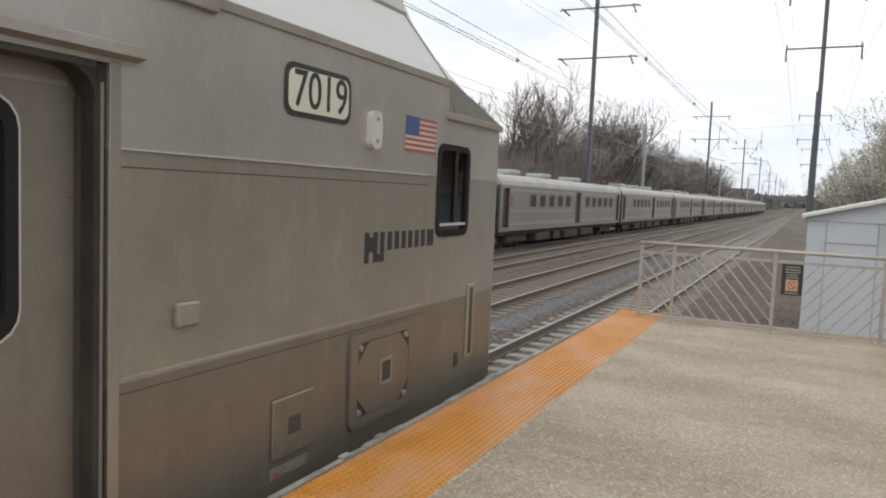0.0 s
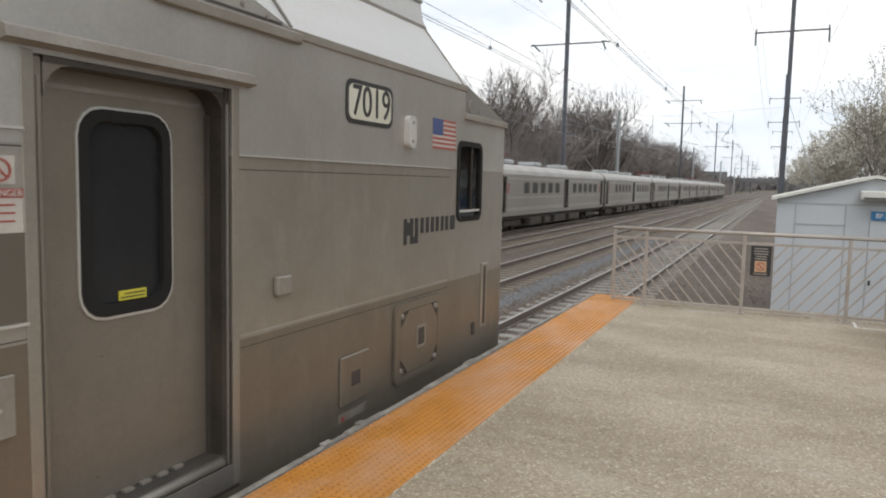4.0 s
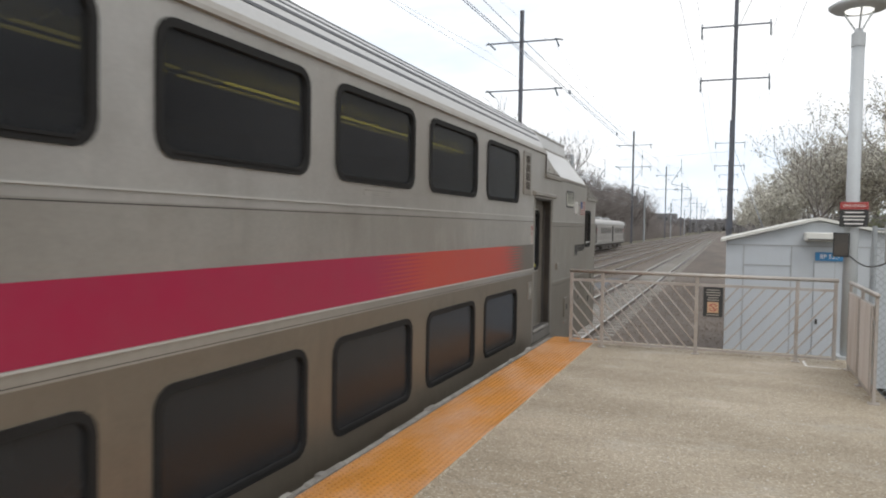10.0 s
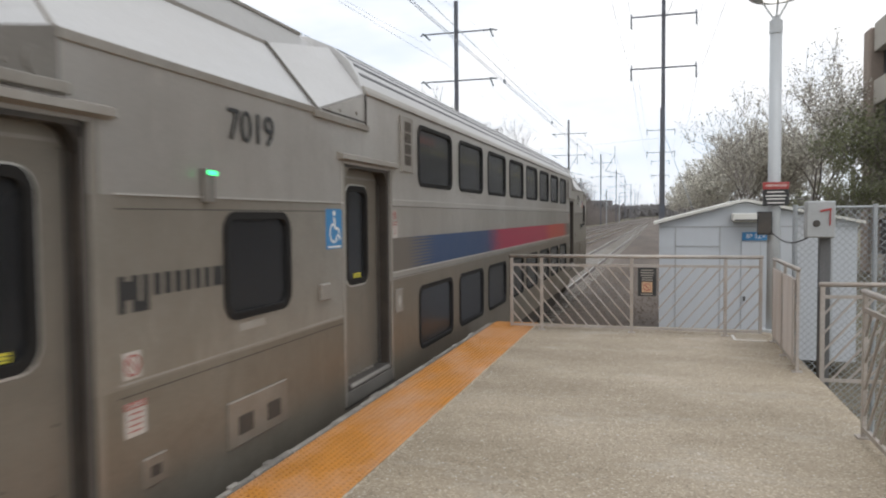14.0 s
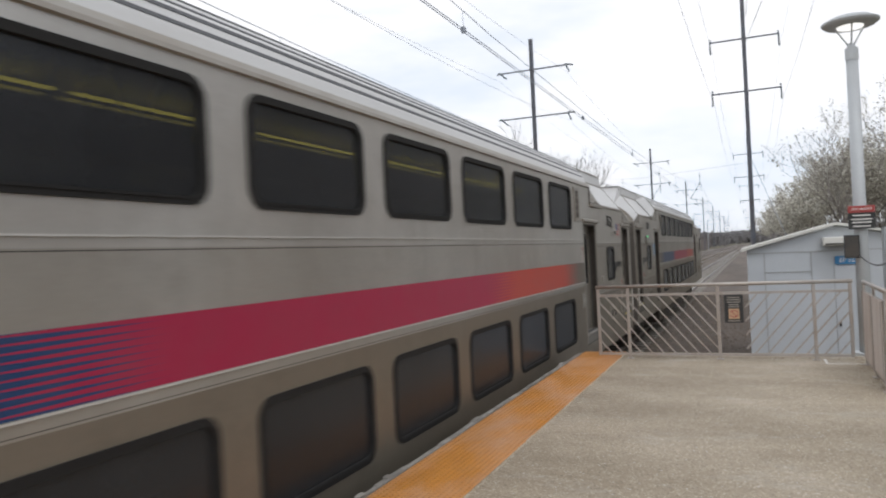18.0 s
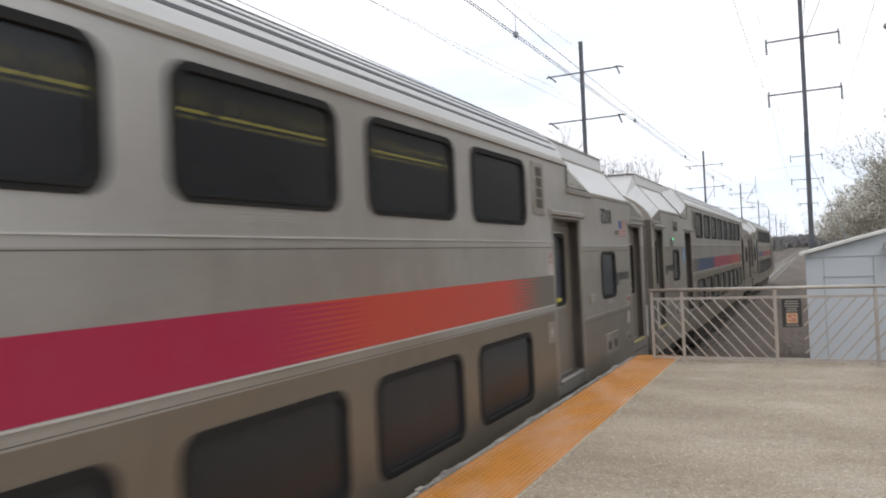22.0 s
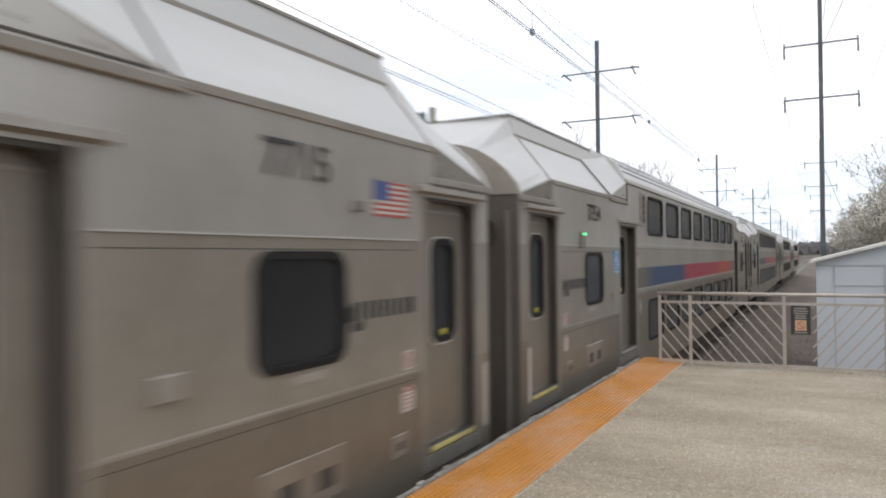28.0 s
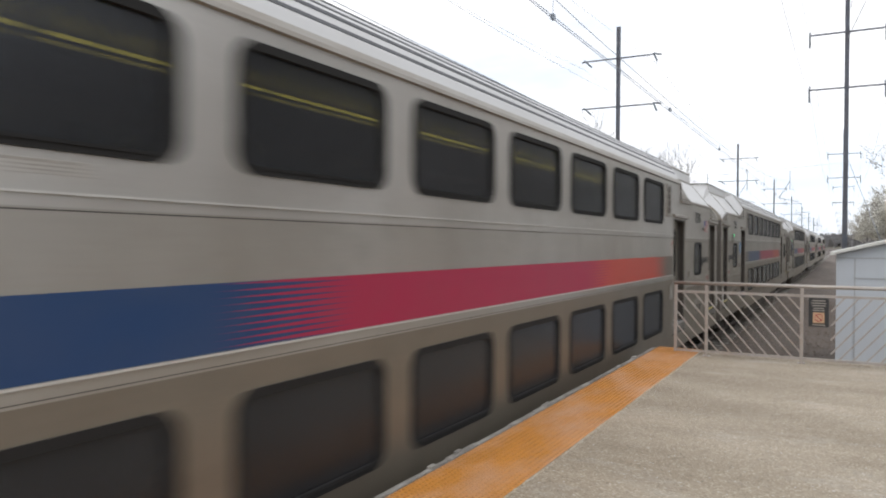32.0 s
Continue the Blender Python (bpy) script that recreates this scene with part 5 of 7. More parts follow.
def window_parts(car, sx, s0, s1, z0, z1, r=0.13, name="window", glass=None):
    b = bmesh.new()
    ring_yz(b, sx * (HW - 0.03), sx * (HW + 0.012), rounded(-s1, -s0, z0 + UP, z1 + UP, r),
            rounded(-s1 + 0.047, -s0 - 0.047, z0 + UP + 0.047, z1 + UP - 0.047, r - 0.04))
    w = part(name, b, M_RUBBER, car, "black rubber framed window")
    glass_pane("pane", sx, HW - 0.022, HW - 0.014, -s1 + 0.03, -s0 - 0.03, z0 + UP + 0.03, z1 + UP - 0.03, glass or M_GLASS, w, "clear glass" if glass else "dark smoked glass")
    b = bmesh.new()
    box(b, sx * (HW + 0.012), sx * (HW + 0.018), -s1 + 0.12, -s0 - 0.12, z0 + UP + 0.03, z0 + UP + 0.038)
    part("sill", b, M_RUBBER, w)
    return w


def door_parts(car, sx, s0, s1, gutter=True, win=(0.925, 1.82)):
    main = s1 - s0 > 1.0
    x = HW - (0.13 if main else 0.10)
    ws0, ws1 = (s0 + 0.31, s1 - 0.30) if main else (s0 + 0.24, s1 - 0.28)
    za, zb = win[0] + UP, win[1] + UP
    # leaf: one plate pierced by its rounded window
    b = bmesh.new()
    ring_yz(b, sx * (x - 0.04), sx * x, rounded(-s1 + 0.005, -s0 - 0.005, 0.078 + UP, 2.0 + UP, 0.004), rounded(-ws1, -ws0, za, zb, 0.11))
    leaf = part("door", b, M_DOOR, car, "grey sliding door leaf")
    b = bmesh.new()
    ring_yz(b, sx * (x - 0.03), sx * (x + 0.012), rounded(-ws1 - 0.012, -ws0 + 0.012, za - 0.012, zb + 0.012, 0.12), rounded(-ws1 + 0.04, -ws0 - 0.04, za + 0.04, zb - 0.04, 0.085))
    part("window_seal", b, M_RUBBER, leaf, "black rubber window seal")
    b = bmesh.new()
    ring_yz(b, sx * (x - 0.01), sx * (x + 0.007), rounded(-ws1 - 0.024, -ws0 + 0.024, za - 0.026, zb + 0.024, 0.13), rounded(-ws1 - 0.010, -ws0 + 0.010, za - 0.010, zb + 0.010, 0.118))
    part("window_rim", b, M_BRIGHT, leaf)
    glass_pane("pane", sx, x - 0.025, x - 0.018, -ws1 + 0.03, -ws0 - 0.03, za + 0.03, zb - 0.03, M_GLASS, leaf, "dark smoked glass")
    b = bmesh.new()
    box(b, sx * (x - 0.016), sx * (x - 0.010), -ws1 + 0.20, -ws0 - 0.13, za + 0.047, za + 0.092)
    st_ = part("sticker", b, M_YELLOW, leaf, "small yellow sticker")
    b = bmesh.new()
    box(b, sx * (x - 0.010), sx * (x - 0.009), -ws1 + 0.21, -ws0 - 0.14, za + 0.057, za + 0.063)
    box(b, sx * (x - 0.010), sx * (x - 0.009), -ws1 + 0.23, -ws0 - 0.14, za + 0.074, za + 0.080)
    part("sticker_print", b, M_BLACK, st_)
    b = bmesh.new()
    box(b, sx * (x - 0.005), sx * (x + 0.004), -s1 + 0.09, -s0 - 0.09, 1.895 + UP, 1.915 + UP)
    part("rub_strip", b, M_RIM, leaf)
    # jambs with rubber ridges, header and sill of the recess
    for a, c, e in ((s0, s0 + 0.05, s0 + 0.062), (s1 - 0.05, s1, s1 - 0.062)):
        b = bmesh.new()
        box(b, sx * (x + 0.003), sx * (HW - 0.012), -c, -a, -0.02 + UP, 2.0 + UP, 0.012)
        jm = part("door_jamb", b, M_JAMB if a == s0 else M_DOOR, car, "dark rubber edged door jamb" if a == s0 else "grey door jamb")
        b = bmesh.new()
        box(b, sx * (x + 0.002), sx * (x + 0.03), -max(e, c if e > c else a), -min(e, c if e > c else a), 0.05 + UP, 1.86 + UP)
        part("jamb_strip", b, M_DARK if a == s0 else M_RIM, jm)
        b = bmesh.new()
        ym = -(a + c) / 2
        box(b, sx * (HW - 0.013), sx * (HW - 0.004), ym - 0.008, ym + 0.008, 0.02 + UP, 1.92 + UP, 0.003)
        part("ridge", b, M_HOOD if a == s0 else M_DOOR, jm)
    for y0, d, m_ in ((-s0 - 0.05, -1, M_JAMB), (-s1 + 0.05, 1, M_DOOR)):
        b = bmesh.new()
        pts = [(y0 - d * 0.002, 1.975 + UP)] + [(y0 + d * (0.13 - 0.13 * math.sin(k * 0.3927)), 1.975 - 0.13 + 0.13 * math.cos(k * 0.3927) + UP) for k in range(5)]
        plate_yz(b, sx * (x + 0.004), sx * (HW - 0.014), pts)
        part("corner_fillet", b, m_, car)
    b = bmesh.new()
    box(b, sx * (x + 0.003), sx * (HW - 0.010), -s1 + 0.05, -s0 - 0.05, 1.975 + UP, 2.0 + UP)
    part("door_header", b, M_DARK, car)
    # threshold: dark tray with a rounded lip, pale tread teeth and a flush frame below
    b = bmesh.new()
    box(b, sx * (x - 0.03), sx * (HW - 0.012), -s1 + 0.02, -s0 - 0.02, -0.06 + UP, 0.075 + UP, 0.008)
    sill = part("door_sill", b, M_DARK, car, "dark grooved door sill")
    b = bmesh.new()
    rod(b, (sx * (HW - 0.012), -s1 + 0.10, 0.045 + UP), (sx * (HW - 0.012), -s0 - 0.07, 0.045 + UP), 0.026, sides=8)
    part("sill_lip", b, M_CHEEK if main else M_SILL, sill, "worn rounded metal lip", smooth=True)
    n = int((s1 - s0 - 0.3) / 0.105)
    for k in range(n):
        b = bmesh.new()
        y0 = -s1 + 0.16 + 0.105 * k
        box(b, sx * (x + 0.006), sx * (x + 0.035), y0, y0 + 0.055, 0.0755 + UP, 0.088 + UP)
        part("tread_tooth", b, M_RIM, sill)
    b = bmesh.new()
    box(b, sx * (HW - 0.004), sx * (HW + 0.005), -s1 - 0.05, -s0 + 0.05, -0.105 + UP, 0.018 + UP, 0.003)
    part("sill_frame", b, M_HOOD, sill)
    b = bmesh.new()
    box(b, sx * (HW + 0.001), sx * (HW + 0.003), -s1 - 0.05, -s0 + 0.05, -0.125 + UP, -0.106 + UP)
    part("sill_seam", b, M_DARK, sill)
    for a, c in ((s0 - 0.055, s0), (s1, s1 + 0.055)):
        b = bmesh.new()
        box(b, sx * (HW - 0.002), sx * (HW + 0.006), -c, -a, -0.1 + UP, 2.01 + UP, 0.003)
        part("door_trim", b, M_MIDEND, car)
    if gutter:
        b = bmesh.new()
        loft(b, [[(sx * (HW - 0.002), y, 2.02 + UP), (sx * (HW + 0.055), y, 2.035 + UP), (sx * (HW + 0.05), y, 2.075 + UP), (sx * (HW - 0.002), y, 2.095 + UP)] for y in (-s1 - 0.14, -s0 + 0.14)])
        part("drip_rail", b, M_RIM, car, "grey drip rail over the door")


def truck(car, s):
    b = bmesh.new()
    for sx in (-1, 1):
        box(b, sx * 0.95, sx * 1.12, -s - 1.5, -s + 1.5, 0.38, 0.62, 0.03)
        box(b, sx * 0.93, sx * 1.16, -s - 0.35, -s + 0.35, 0.25, 0.8, 0.04)
    box(b, -0.95, 0.95, -s - 0.25, -s + 0.25, 0.35, 0.75)
    t = part("truck", b, M_UNDER, car, "grimy steel truck frame")
    for dy in (-1.25, 1.25):
        for sx in (-1, 1):
            b = bmesh.new()
            rod(b, (sx * 0.70, -s + dy, 0.43), (sx * 0.83, -s + dy, 0.43), 0.43, 0.43, 20)
            rod(b, (sx * 0.83, -s + dy, 0.43), (sx * 1.0, -s + dy, 0.43), 0.14, 0.14, 8)
            part("wheel", b, M_UNDER, t)


MID = 4.61         # where the tall middle begins, from either end


def end_roof(car, front, cab):
    """Lower roof over an end platform: sloped pale panels, beams along the top, facets at both ends."""
    f = (lambda s: -s) if front else (lambda s: -(LEN - s))

    def ring(s, pts):
        full = pts + [(-x, z) for x, z in pts[::-1] if x > 0]
        return [(x, f(s), z + UP) for x, z in full]

    lowp = [(HW, 2.155), (1.47, 2.275), (1.36, 2.41), (1.22, 2.53), (1.04, 2.64), (0.85, 2.70), (0, 2.74)]
    nose = [(HW, 2.15), (1.40, 2.235), (1.24, 2.30), (1.10, 2.37), (0.98, 2.42), (0.8, 2.48), (0, 2.56)] if cab else lowp
    high = [(HW - 0.01, 2.385), (1.42, 2.51), (1.30, 2.66), (1.19, 2.80), (1.07, 2.95), (1.0, 3.155), (0, 3.185)]
    blunt = not (cab and front)
    b = bmesh.new()
    loft(b, [ring(0.07 if blunt else 0.03, nose if not blunt else lowp), ring(1.045, high), ring(MID + 0.02, high)])
    part("end_roof", b, M_ROOF, car, "pale sloped roof panels")
    for sx in (-1, 1):
        b = bmesh.new()
        seam = [(HW - 0.008, 2.39), (1.30, 2.665), (1.07, 2.955)]
        for (xa, za), (xb, zb) in zip(seam, seam[1:]):
            bar(b, (sx * xa, f(1.045), za + UP), (sx * xb, f(1.045), zb + UP), 0.022, 0.012)
        part("roof_seam", b, M_RIM, car)
    if blunt:
        rim = [(x * 1.012, z + 0.012) for x, z in lowp]
        b = bmesh.new()
        loft(b, [ring(0.0, rim), ring(0.075, rim)])
        part("end_arch", b, M_TRIM, car, "grey rounded end arch")
        for x0 in (0.29, -0.62):
            b = bmesh.new()
            fin = [(-0.16, 2.72), (0.12, 2.72), (0.02, 3.12), (-0.07, 3.14)]
            loft(b, [[(x0 - q, f(s), z + UP) for q, z in fin] for s in (0.16, 0.19)])
            part("roof_fin", b, M_FIN, car, "dark teal roof bracket")
        b = bmesh.new()
        rod(b, (-0.3, f(1.6), 3.15 + UP), (-0.3, f(1.6), 3.5 + UP), 0.05, 0.05, 8)
        part("roof_post", b, M_RIM, car)
    for sx in (-1, 1):
        b = bmesh.new()
        loft(b, [[(sx * x, f(s), z + UP) for x, z in ((0.92, 2.935), (1.075, 2.935), (1.04, 3.16), (0.92, 3.17))] for s in (1.03, 4.28)])
        bm_ = part("roof_beam", b, M_ROOF, car, "pale box beam along the roof edge")
        for x, z, w, h in ((1.08, 2.935, 0.03, 0.03), (1.035, 3.17, 0.035, 0.022)):
            b = bmesh.new()
            bar(b, (sx * x, f(1.02), z + UP), (sx * x, f(4.29), z + UP), w, h)
            part("beam_edge", b, M_RIM, bm_)
    if blunt:
        b = bmesh.new()
        bar(b, (-1.03, f(1.03), 3.18 + UP), (1.03, f(1.03), 3.18 + UP), 0.03, 0.03)
        part("roof_lip", b, M_HOOD, car)
    for sx in (-1, 1):
        # white facet and grey triangle where the roof steps up to the tall middle
        b = bmesh.new()
        quad = [(1.085, 3.62, 2.95), (1.20, MID - 0.08, 3.09), (HW - 0.012, MID, 2.67), (HW - 0.002, 3.64, 2.405)]
        loft(b, [[(sx * x, f(s), z + UP) for x, s, z in quad], [(sx * (x - 0.15), f(s), z - 0.16 + UP) for x, s, z in quad]])
        fc = part("roof_facet", b, M_ROOF, car, "pale folded roof facet")
        b = bmesh.new()
        bar(b, (sx * 1.088, f(3.61), 2.953 + UP), (sx * (HW + 0.001), f(3.63), 2.408 + UP), 0.022, 0.014)
        part("facet_seam", b, M_HOOD, fc)
        b = bmesh.new()
        tri = [(MID + 0.01, 2.36), (MID + 0.01, 2.66), (3.62, 2.385)]
        loft(b, [[(sx * x, f(s), z + UP) for s, z in tri] for x in (HW - 0.25, HW + 0.003)])
        ck = part("roof_cheek", b, M_BODY, car, "grey triangular roof cheek")
        b = bmesh.new()
        bar(b, (sx * (HW + 0.004), f(MID), 2.36 + UP), (sx * (HW + 0.004), f(MID), 2.66 + UP), 0.02, 0.02)
        part("cheek_edge", b, M_DARK, ck)
        b = bmesh.new()
        bar(b, (sx * (HW + 0.003), f(MID - 0.02), 2.405 + UP), (sx * (HW + 0.003), f(3.72), 2.405 + UP), 0.012, 0.012)
        part("cheek_edge", b, M_DARK, ck)
        for s, z in ((4.4, 2.46), (4.05, 2.44), (3.85, 2.415)):
            b = bmesh.new()
            rod(b, (sx * (HW - 0.01), f(s), z + UP), (sx * (HW + 0.012), f(s), z + UP), 0.018, 0.014, 6)
            part("bolt", b, M_RIM, ck)
        b = bmesh.new()
        tri = [(0.02, 2.14), (1.045, 2.14), (1.045, 2.41), (0.02, 2.17)]
        loft(b, [[(sx * x, f(s), z + UP) for s, z in tri] for x in (1.25, HW + 0.002)])
        ck = part("end_cheek", b, M_CHEEK, car)
        b = bmesh.new()
        rod(b, (sx * (HW - 0.02), f(0.92), 2.225 + UP), (sx * (HW + 0.014), f(0.92), 2.225 + UP), 0.075, 0.065, 12)
        part("cover", b, M_CHEEK, ck)
        for s, z in ((0.74, 2.20), (0.55, 2.165), (0.36, 2.13)):
            b = bmesh.new()
            rod(b, (sx * (HW - 0.01), f(s), z + UP), (sx * (HW + 0.012), f(s), z + UP), 0.016, 0.012, 6)
            part("bolt", b, M_RIM, ck)
        for sa, sb, z, proud in ((1.045, 3.65, 2.385, 0.012), (3.55, MID + 0.03, 2.36, 0.03), (0.0, 1.08, 2.14, 0.03)):
            b = bmesh.new()
            box(b, sx * (HW - 0.01), sx * (HW + proud), min(f(sa), f(sb)), max(f(sa), f(sb)), z - 0.035 + UP, z + 0.02 + UP, 0.005)
            part("roof_edge", b, M_RIM, car)


def flag(car, sx, s0, s1, z0, z1):
    x = sx * (HW + 0.001)
    b = bmesh.new()
    box(b, x, x + sx * 0.002, -s1, -s0, z0 + UP, z1 + UP)
    fl = part("flag_decal", b, M_DECAL, car, "striped flag decal")
    h = (z1 - z0) / 13
    for i in range(7):
        b = bmesh.new()
        za = z0 + 2 * i * h
        box(b, x + sx * 0.002, x + sx * 0.0035, -s1, -s0, za + UP, za + h + UP)
        part("stripe", b, M_DECALRED, fl)
    b = bmesh.new()
    box(b, x + sx * 0.0035, x + sx * 0.005, -s1, -s1 + 0.42 * (s1 - s0), z0 + 6 * h + UP, z1 + UP)
    part("canton", b, M_FLAGBLUE, fl)


def emblem(car, sx, s0, s1, z0, z1):
    """Operator's mark, reduced to plain dark blocks."""
    x0, x1 = sx * (HW + 0.001), sx * (HW + 0.004)
    w = s1 - s0
    h = z1 - z0
    b = bmesh.new()
    for q0, q1, a0, a1 in ((0.0, 0.05, 0.0, 1.0), (0.05, 0.11, 0.35, 0.85), (0.11, 0.16, 0.0, 1.0), (0.16, 0.22, 0.0, 0.28), (0.20, 0.25, 0.0, 1.0)):
        y0 = -s1 + q0 * w
        box(b, x0, x1, y0, -s1 + q1 * w, z0 + a0 * h + UP, z0 + a1 * h + UP)
    mk = part("emblem", b, M_BLACK, car, "dark block mark of the operator")
    n = 7
    for i in range(n):
        b = bmesh.new()
        ya = -s1 + (0.30 + 0.70 * i / n) * w
        yb = ya + 0.70 / n * w * (0.55 if i < n - 1 else 1.0)
        box(b, x0, x1, ya, yb, z0 + 0.38 * h + UP, z0 + h + UP)
        part("mark_bar", b, M_BLACK, mk)


def wall_box(car, sx, name, s0, s1, z0, z1, depth, material, label="", inset=None):
    b = bmesh.new()
    box(b, sx * (HW - 0.002), sx * (HW + depth), -s1, -s0, z0 + UP, z1 + UP, min(0.008, depth * 0.4))
    p = part(name, b, material, car, label)
    if inset:
        # No hollow is cut: a dark plate on the face gives its shade.
        b = bmesh.new()
        box(b, sx * (HW + depth), sx * (HW + depth + 0.002), -s1 + inset[0], -s0 - inset[0], z0 + inset[1] + UP, z1 - inset[1] + UP)
        part("recess_shade", b, M_DARK, p)
    return p


def notice(car, sx, s0, s1, z0, z1, head=True):
    p = wall_box(car, sx, "warning_decal", s0, s1, z0, z1, 0.002, M_DECAL, "small white and red warning decal")
    x0, x1 = sx * (HW + 0.002), sx * (HW + 0.0035)
    b = bmesh.new()
    if head:
        box(b, x0, x1, -s1, -s0, z1 - 0.035 + UP, z1 + UP)
        for k in range(4):
            z = z1 - 0.06 - 0.03 * k
            if z > z0 + 0.02:
                box(b, x0, x1, -s1 + 0.035, -s0 - 0.035, z - 0.004 + UP, z + 0.003 + UP)
    else:
        cy, cz, r = -(s0 + s1) / 2, (z0 + z1) / 2 + UP, 0.38 * (z1 - z0)
        for i in range(12):
            a, c = i * 0.5236, (i + 1) * 0.5236
            bar(b, (x1, cy + r * math.cos(a), cz + r * math.sin(a)), (x1, cy + r * math.cos(c), cz + r * math.sin(c)), 0.006, 0.008)
        bar(b, (x1, cy - r * 0.7, cz + r * 0.7), (x1, cy + r * 0.7, cz - r * 0.7), 0.006, 0.008)
    part("decal_print", b, M_DECALRED, p)
    if head and sx > 0:
        written("decal_word", "DANGER", 0.036, M_DECAL, p, Matrix.Translation((x1 + 0.001, -(s0 + s1) / 2, z1 - 0.018 + UP)) @ pose(0, 0, 0, 90, 0, 90))


def along_roof(q):
    """Point and normal on the upper roof curve, q from the panel's top to near the crown."""
    pts = [Vector((1.45, 2.83)), Vector((1.36, 2.98)), Vector((1.20, 3.12)), Vector((0.95, 3.23))]
    ls = [(c - a).length for a, c in zip(pts, pts[1:])]
    d = q * sum(ls)
    for a, c, l in zip(pts, pts[1:], ls):
        if d <= l:
            p = a.lerp(c, d / l)
            t = (c - a).normalized()
            return p.x, p.y, t.y, -t.x
        d -= l


def coach(cab=False):
    name = "cab_coach" if cab else "bilevel_coach"
    car = thing(name, "silver bilevel cab coach leading the departing train" if cab else "silver bilevel coach with a red and blue stripe", "train car", "coaches of the departing train")
    for sx in (1, -1):
        wins = [(-b_ + 0.042, -a_ - 0.042, z0 + 0.042 + UP, z1 - 0.042 + UP) for a_, b_ in WIN for z0, z1 in (ZU, ZL)]
        doors = both(*DOOR)
        ends = [(LEN - END_DOOR[1], LEN - END_DOOR[0])] if cab else both(*END_DOOR)
        ewins = ([] if cab else [END_WIN]) + [(LEN - END_WIN[1] - 0.05, LEN - END_WIN[0] - 0.05)]
        holes = wins + [(-b_, -a_, -0.02 + UP, 2.0 + UP) for a_, b_ in doors + ends] + [(-b_ + 0.042, -a_ - 0.042, 0.93 + UP, 1.538 + UP) for a_, b_ in ewins]
        if cab:
            holes.append((-1.17, -0.67, 1.235 + UP, 1.875 + UP))
        xi, xo = sx * (HW - 0.05), sx * HW
        b = bmesh.new()
        zt = 1.66
        holed_wall(b, xi, xo, -LEN + MID, -MID, zt + UP, 2.67 + UP, holes)
        holed_wall(b, xi, xo, -MID, -1.045, zt + UP, 2.38 + UP, holes)
        holed_wall(b, xi, xo, -LEN + 1.045, -LEN + MID, zt + UP, 2.38 + UP, holes)
        holed_wall(b, xi, xo, -1.045, -0.02, zt + UP, 2.145 + UP, holes)
        holed_wall(b, xi, xo, -LEN + 0.02, -LEN + 1.045, zt + UP, 2.145 + UP, holes)
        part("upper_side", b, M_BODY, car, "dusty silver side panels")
        cuts = sorted(doors + ends)
        bays = [(a1, c0) for (a0, a1), (c0, c1) in zip([(0, 0.02)] + cuts, cuts + [(LEN - 0.02, LEN)])]
        # Lower panels hold dust and shade in their colour; the upper side stays palest.
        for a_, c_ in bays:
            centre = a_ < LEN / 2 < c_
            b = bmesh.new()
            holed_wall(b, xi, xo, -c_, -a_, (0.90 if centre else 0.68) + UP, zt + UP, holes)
            part("middle_panel", b, M_MID if centre else M_MIDEND, car, "dusty silver middle panel with some shade in its tone")
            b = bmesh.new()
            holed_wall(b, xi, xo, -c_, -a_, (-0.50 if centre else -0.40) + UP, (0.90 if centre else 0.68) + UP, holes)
            part("lower_panel", b, M_LOWER if centre else M_LOWEND, car, "dusty lower panel with shade in its brown tone")
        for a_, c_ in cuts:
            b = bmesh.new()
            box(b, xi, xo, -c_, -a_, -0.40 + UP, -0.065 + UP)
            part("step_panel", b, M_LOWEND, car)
        for a_, b_ in WIN:
            for z0, z1 in (ZU, ZL):
                window_parts(car, sx, a_, b_, z0, z1)
        for i in (2, 6):
            dc = wall_box(car, sx, "window_decal", WIN[i][0] + 0.45, WIN[i][0] + 0.95, 1.785, 1.845, 0.002, M_BODY, "faint printed decal under the window")
            b = bmesh.new()
            box(b, sx * (HW + 0.002), sx * (HW + 0.003), -WIN[i][0] - 0.93, -WIN[i][0] - 0.47, 1.83 + UP, 1.841 + UP)
            for z in (1.797, 1.813):
                box(b, sx * (HW + 0.002), sx * (HW + 0.003), -WIN[i][0] - 0.80, -WIN[i][0] - 0.49, z + UP, z + 0.007 + UP)
            part("decal_print", b, M_TRIM, dc)
        for a_, b_ in ewins:
            window_parts(car, sx, a_, b_, 0.89, 1.58)
        if cab:
            w = window_parts(car, sx, 0.63, 1.21, 1.195, 1.915, 0.09, "cab_window", M_CLEAR)
            b = bmesh.new()
            box(b, sx * (HW - 0.01), sx * (HW + 0.008), -1.15, -0.64, 1.28 + UP, 1.30 + UP)
            part("sash", b, M_BRIGHT, w)
            b = bmesh.new()
            box(b, sx * (HW - 0.01), sx * (HW + 0.006), -0.885, -0.86, 1.30 + UP, 1.88 + UP)
            part("sash_post", b, M_JAMB, w)
        for a_, b_ in doors:
            door_parts(car, sx, a_, b_)
        for a_, b_ in ends:
            door_parts(car, sx, a_, b_, True, (0.875, 1.765) if a_ > LEN / 2 else (0.85, 1.68))
        # painted stripe and trim lines
        b = bmesh.new()
        box(b, sx * (HW + 0.001), sx * (HW + 0.004), -LEN + 5.28, -5.28, 0.985 + UP, 1.325 + UP)
        part("painted_stripe", b, M_STRIPE, car, "band fading from orange through crimson to blue")
        mid = (5.28, LEN - 5.28)
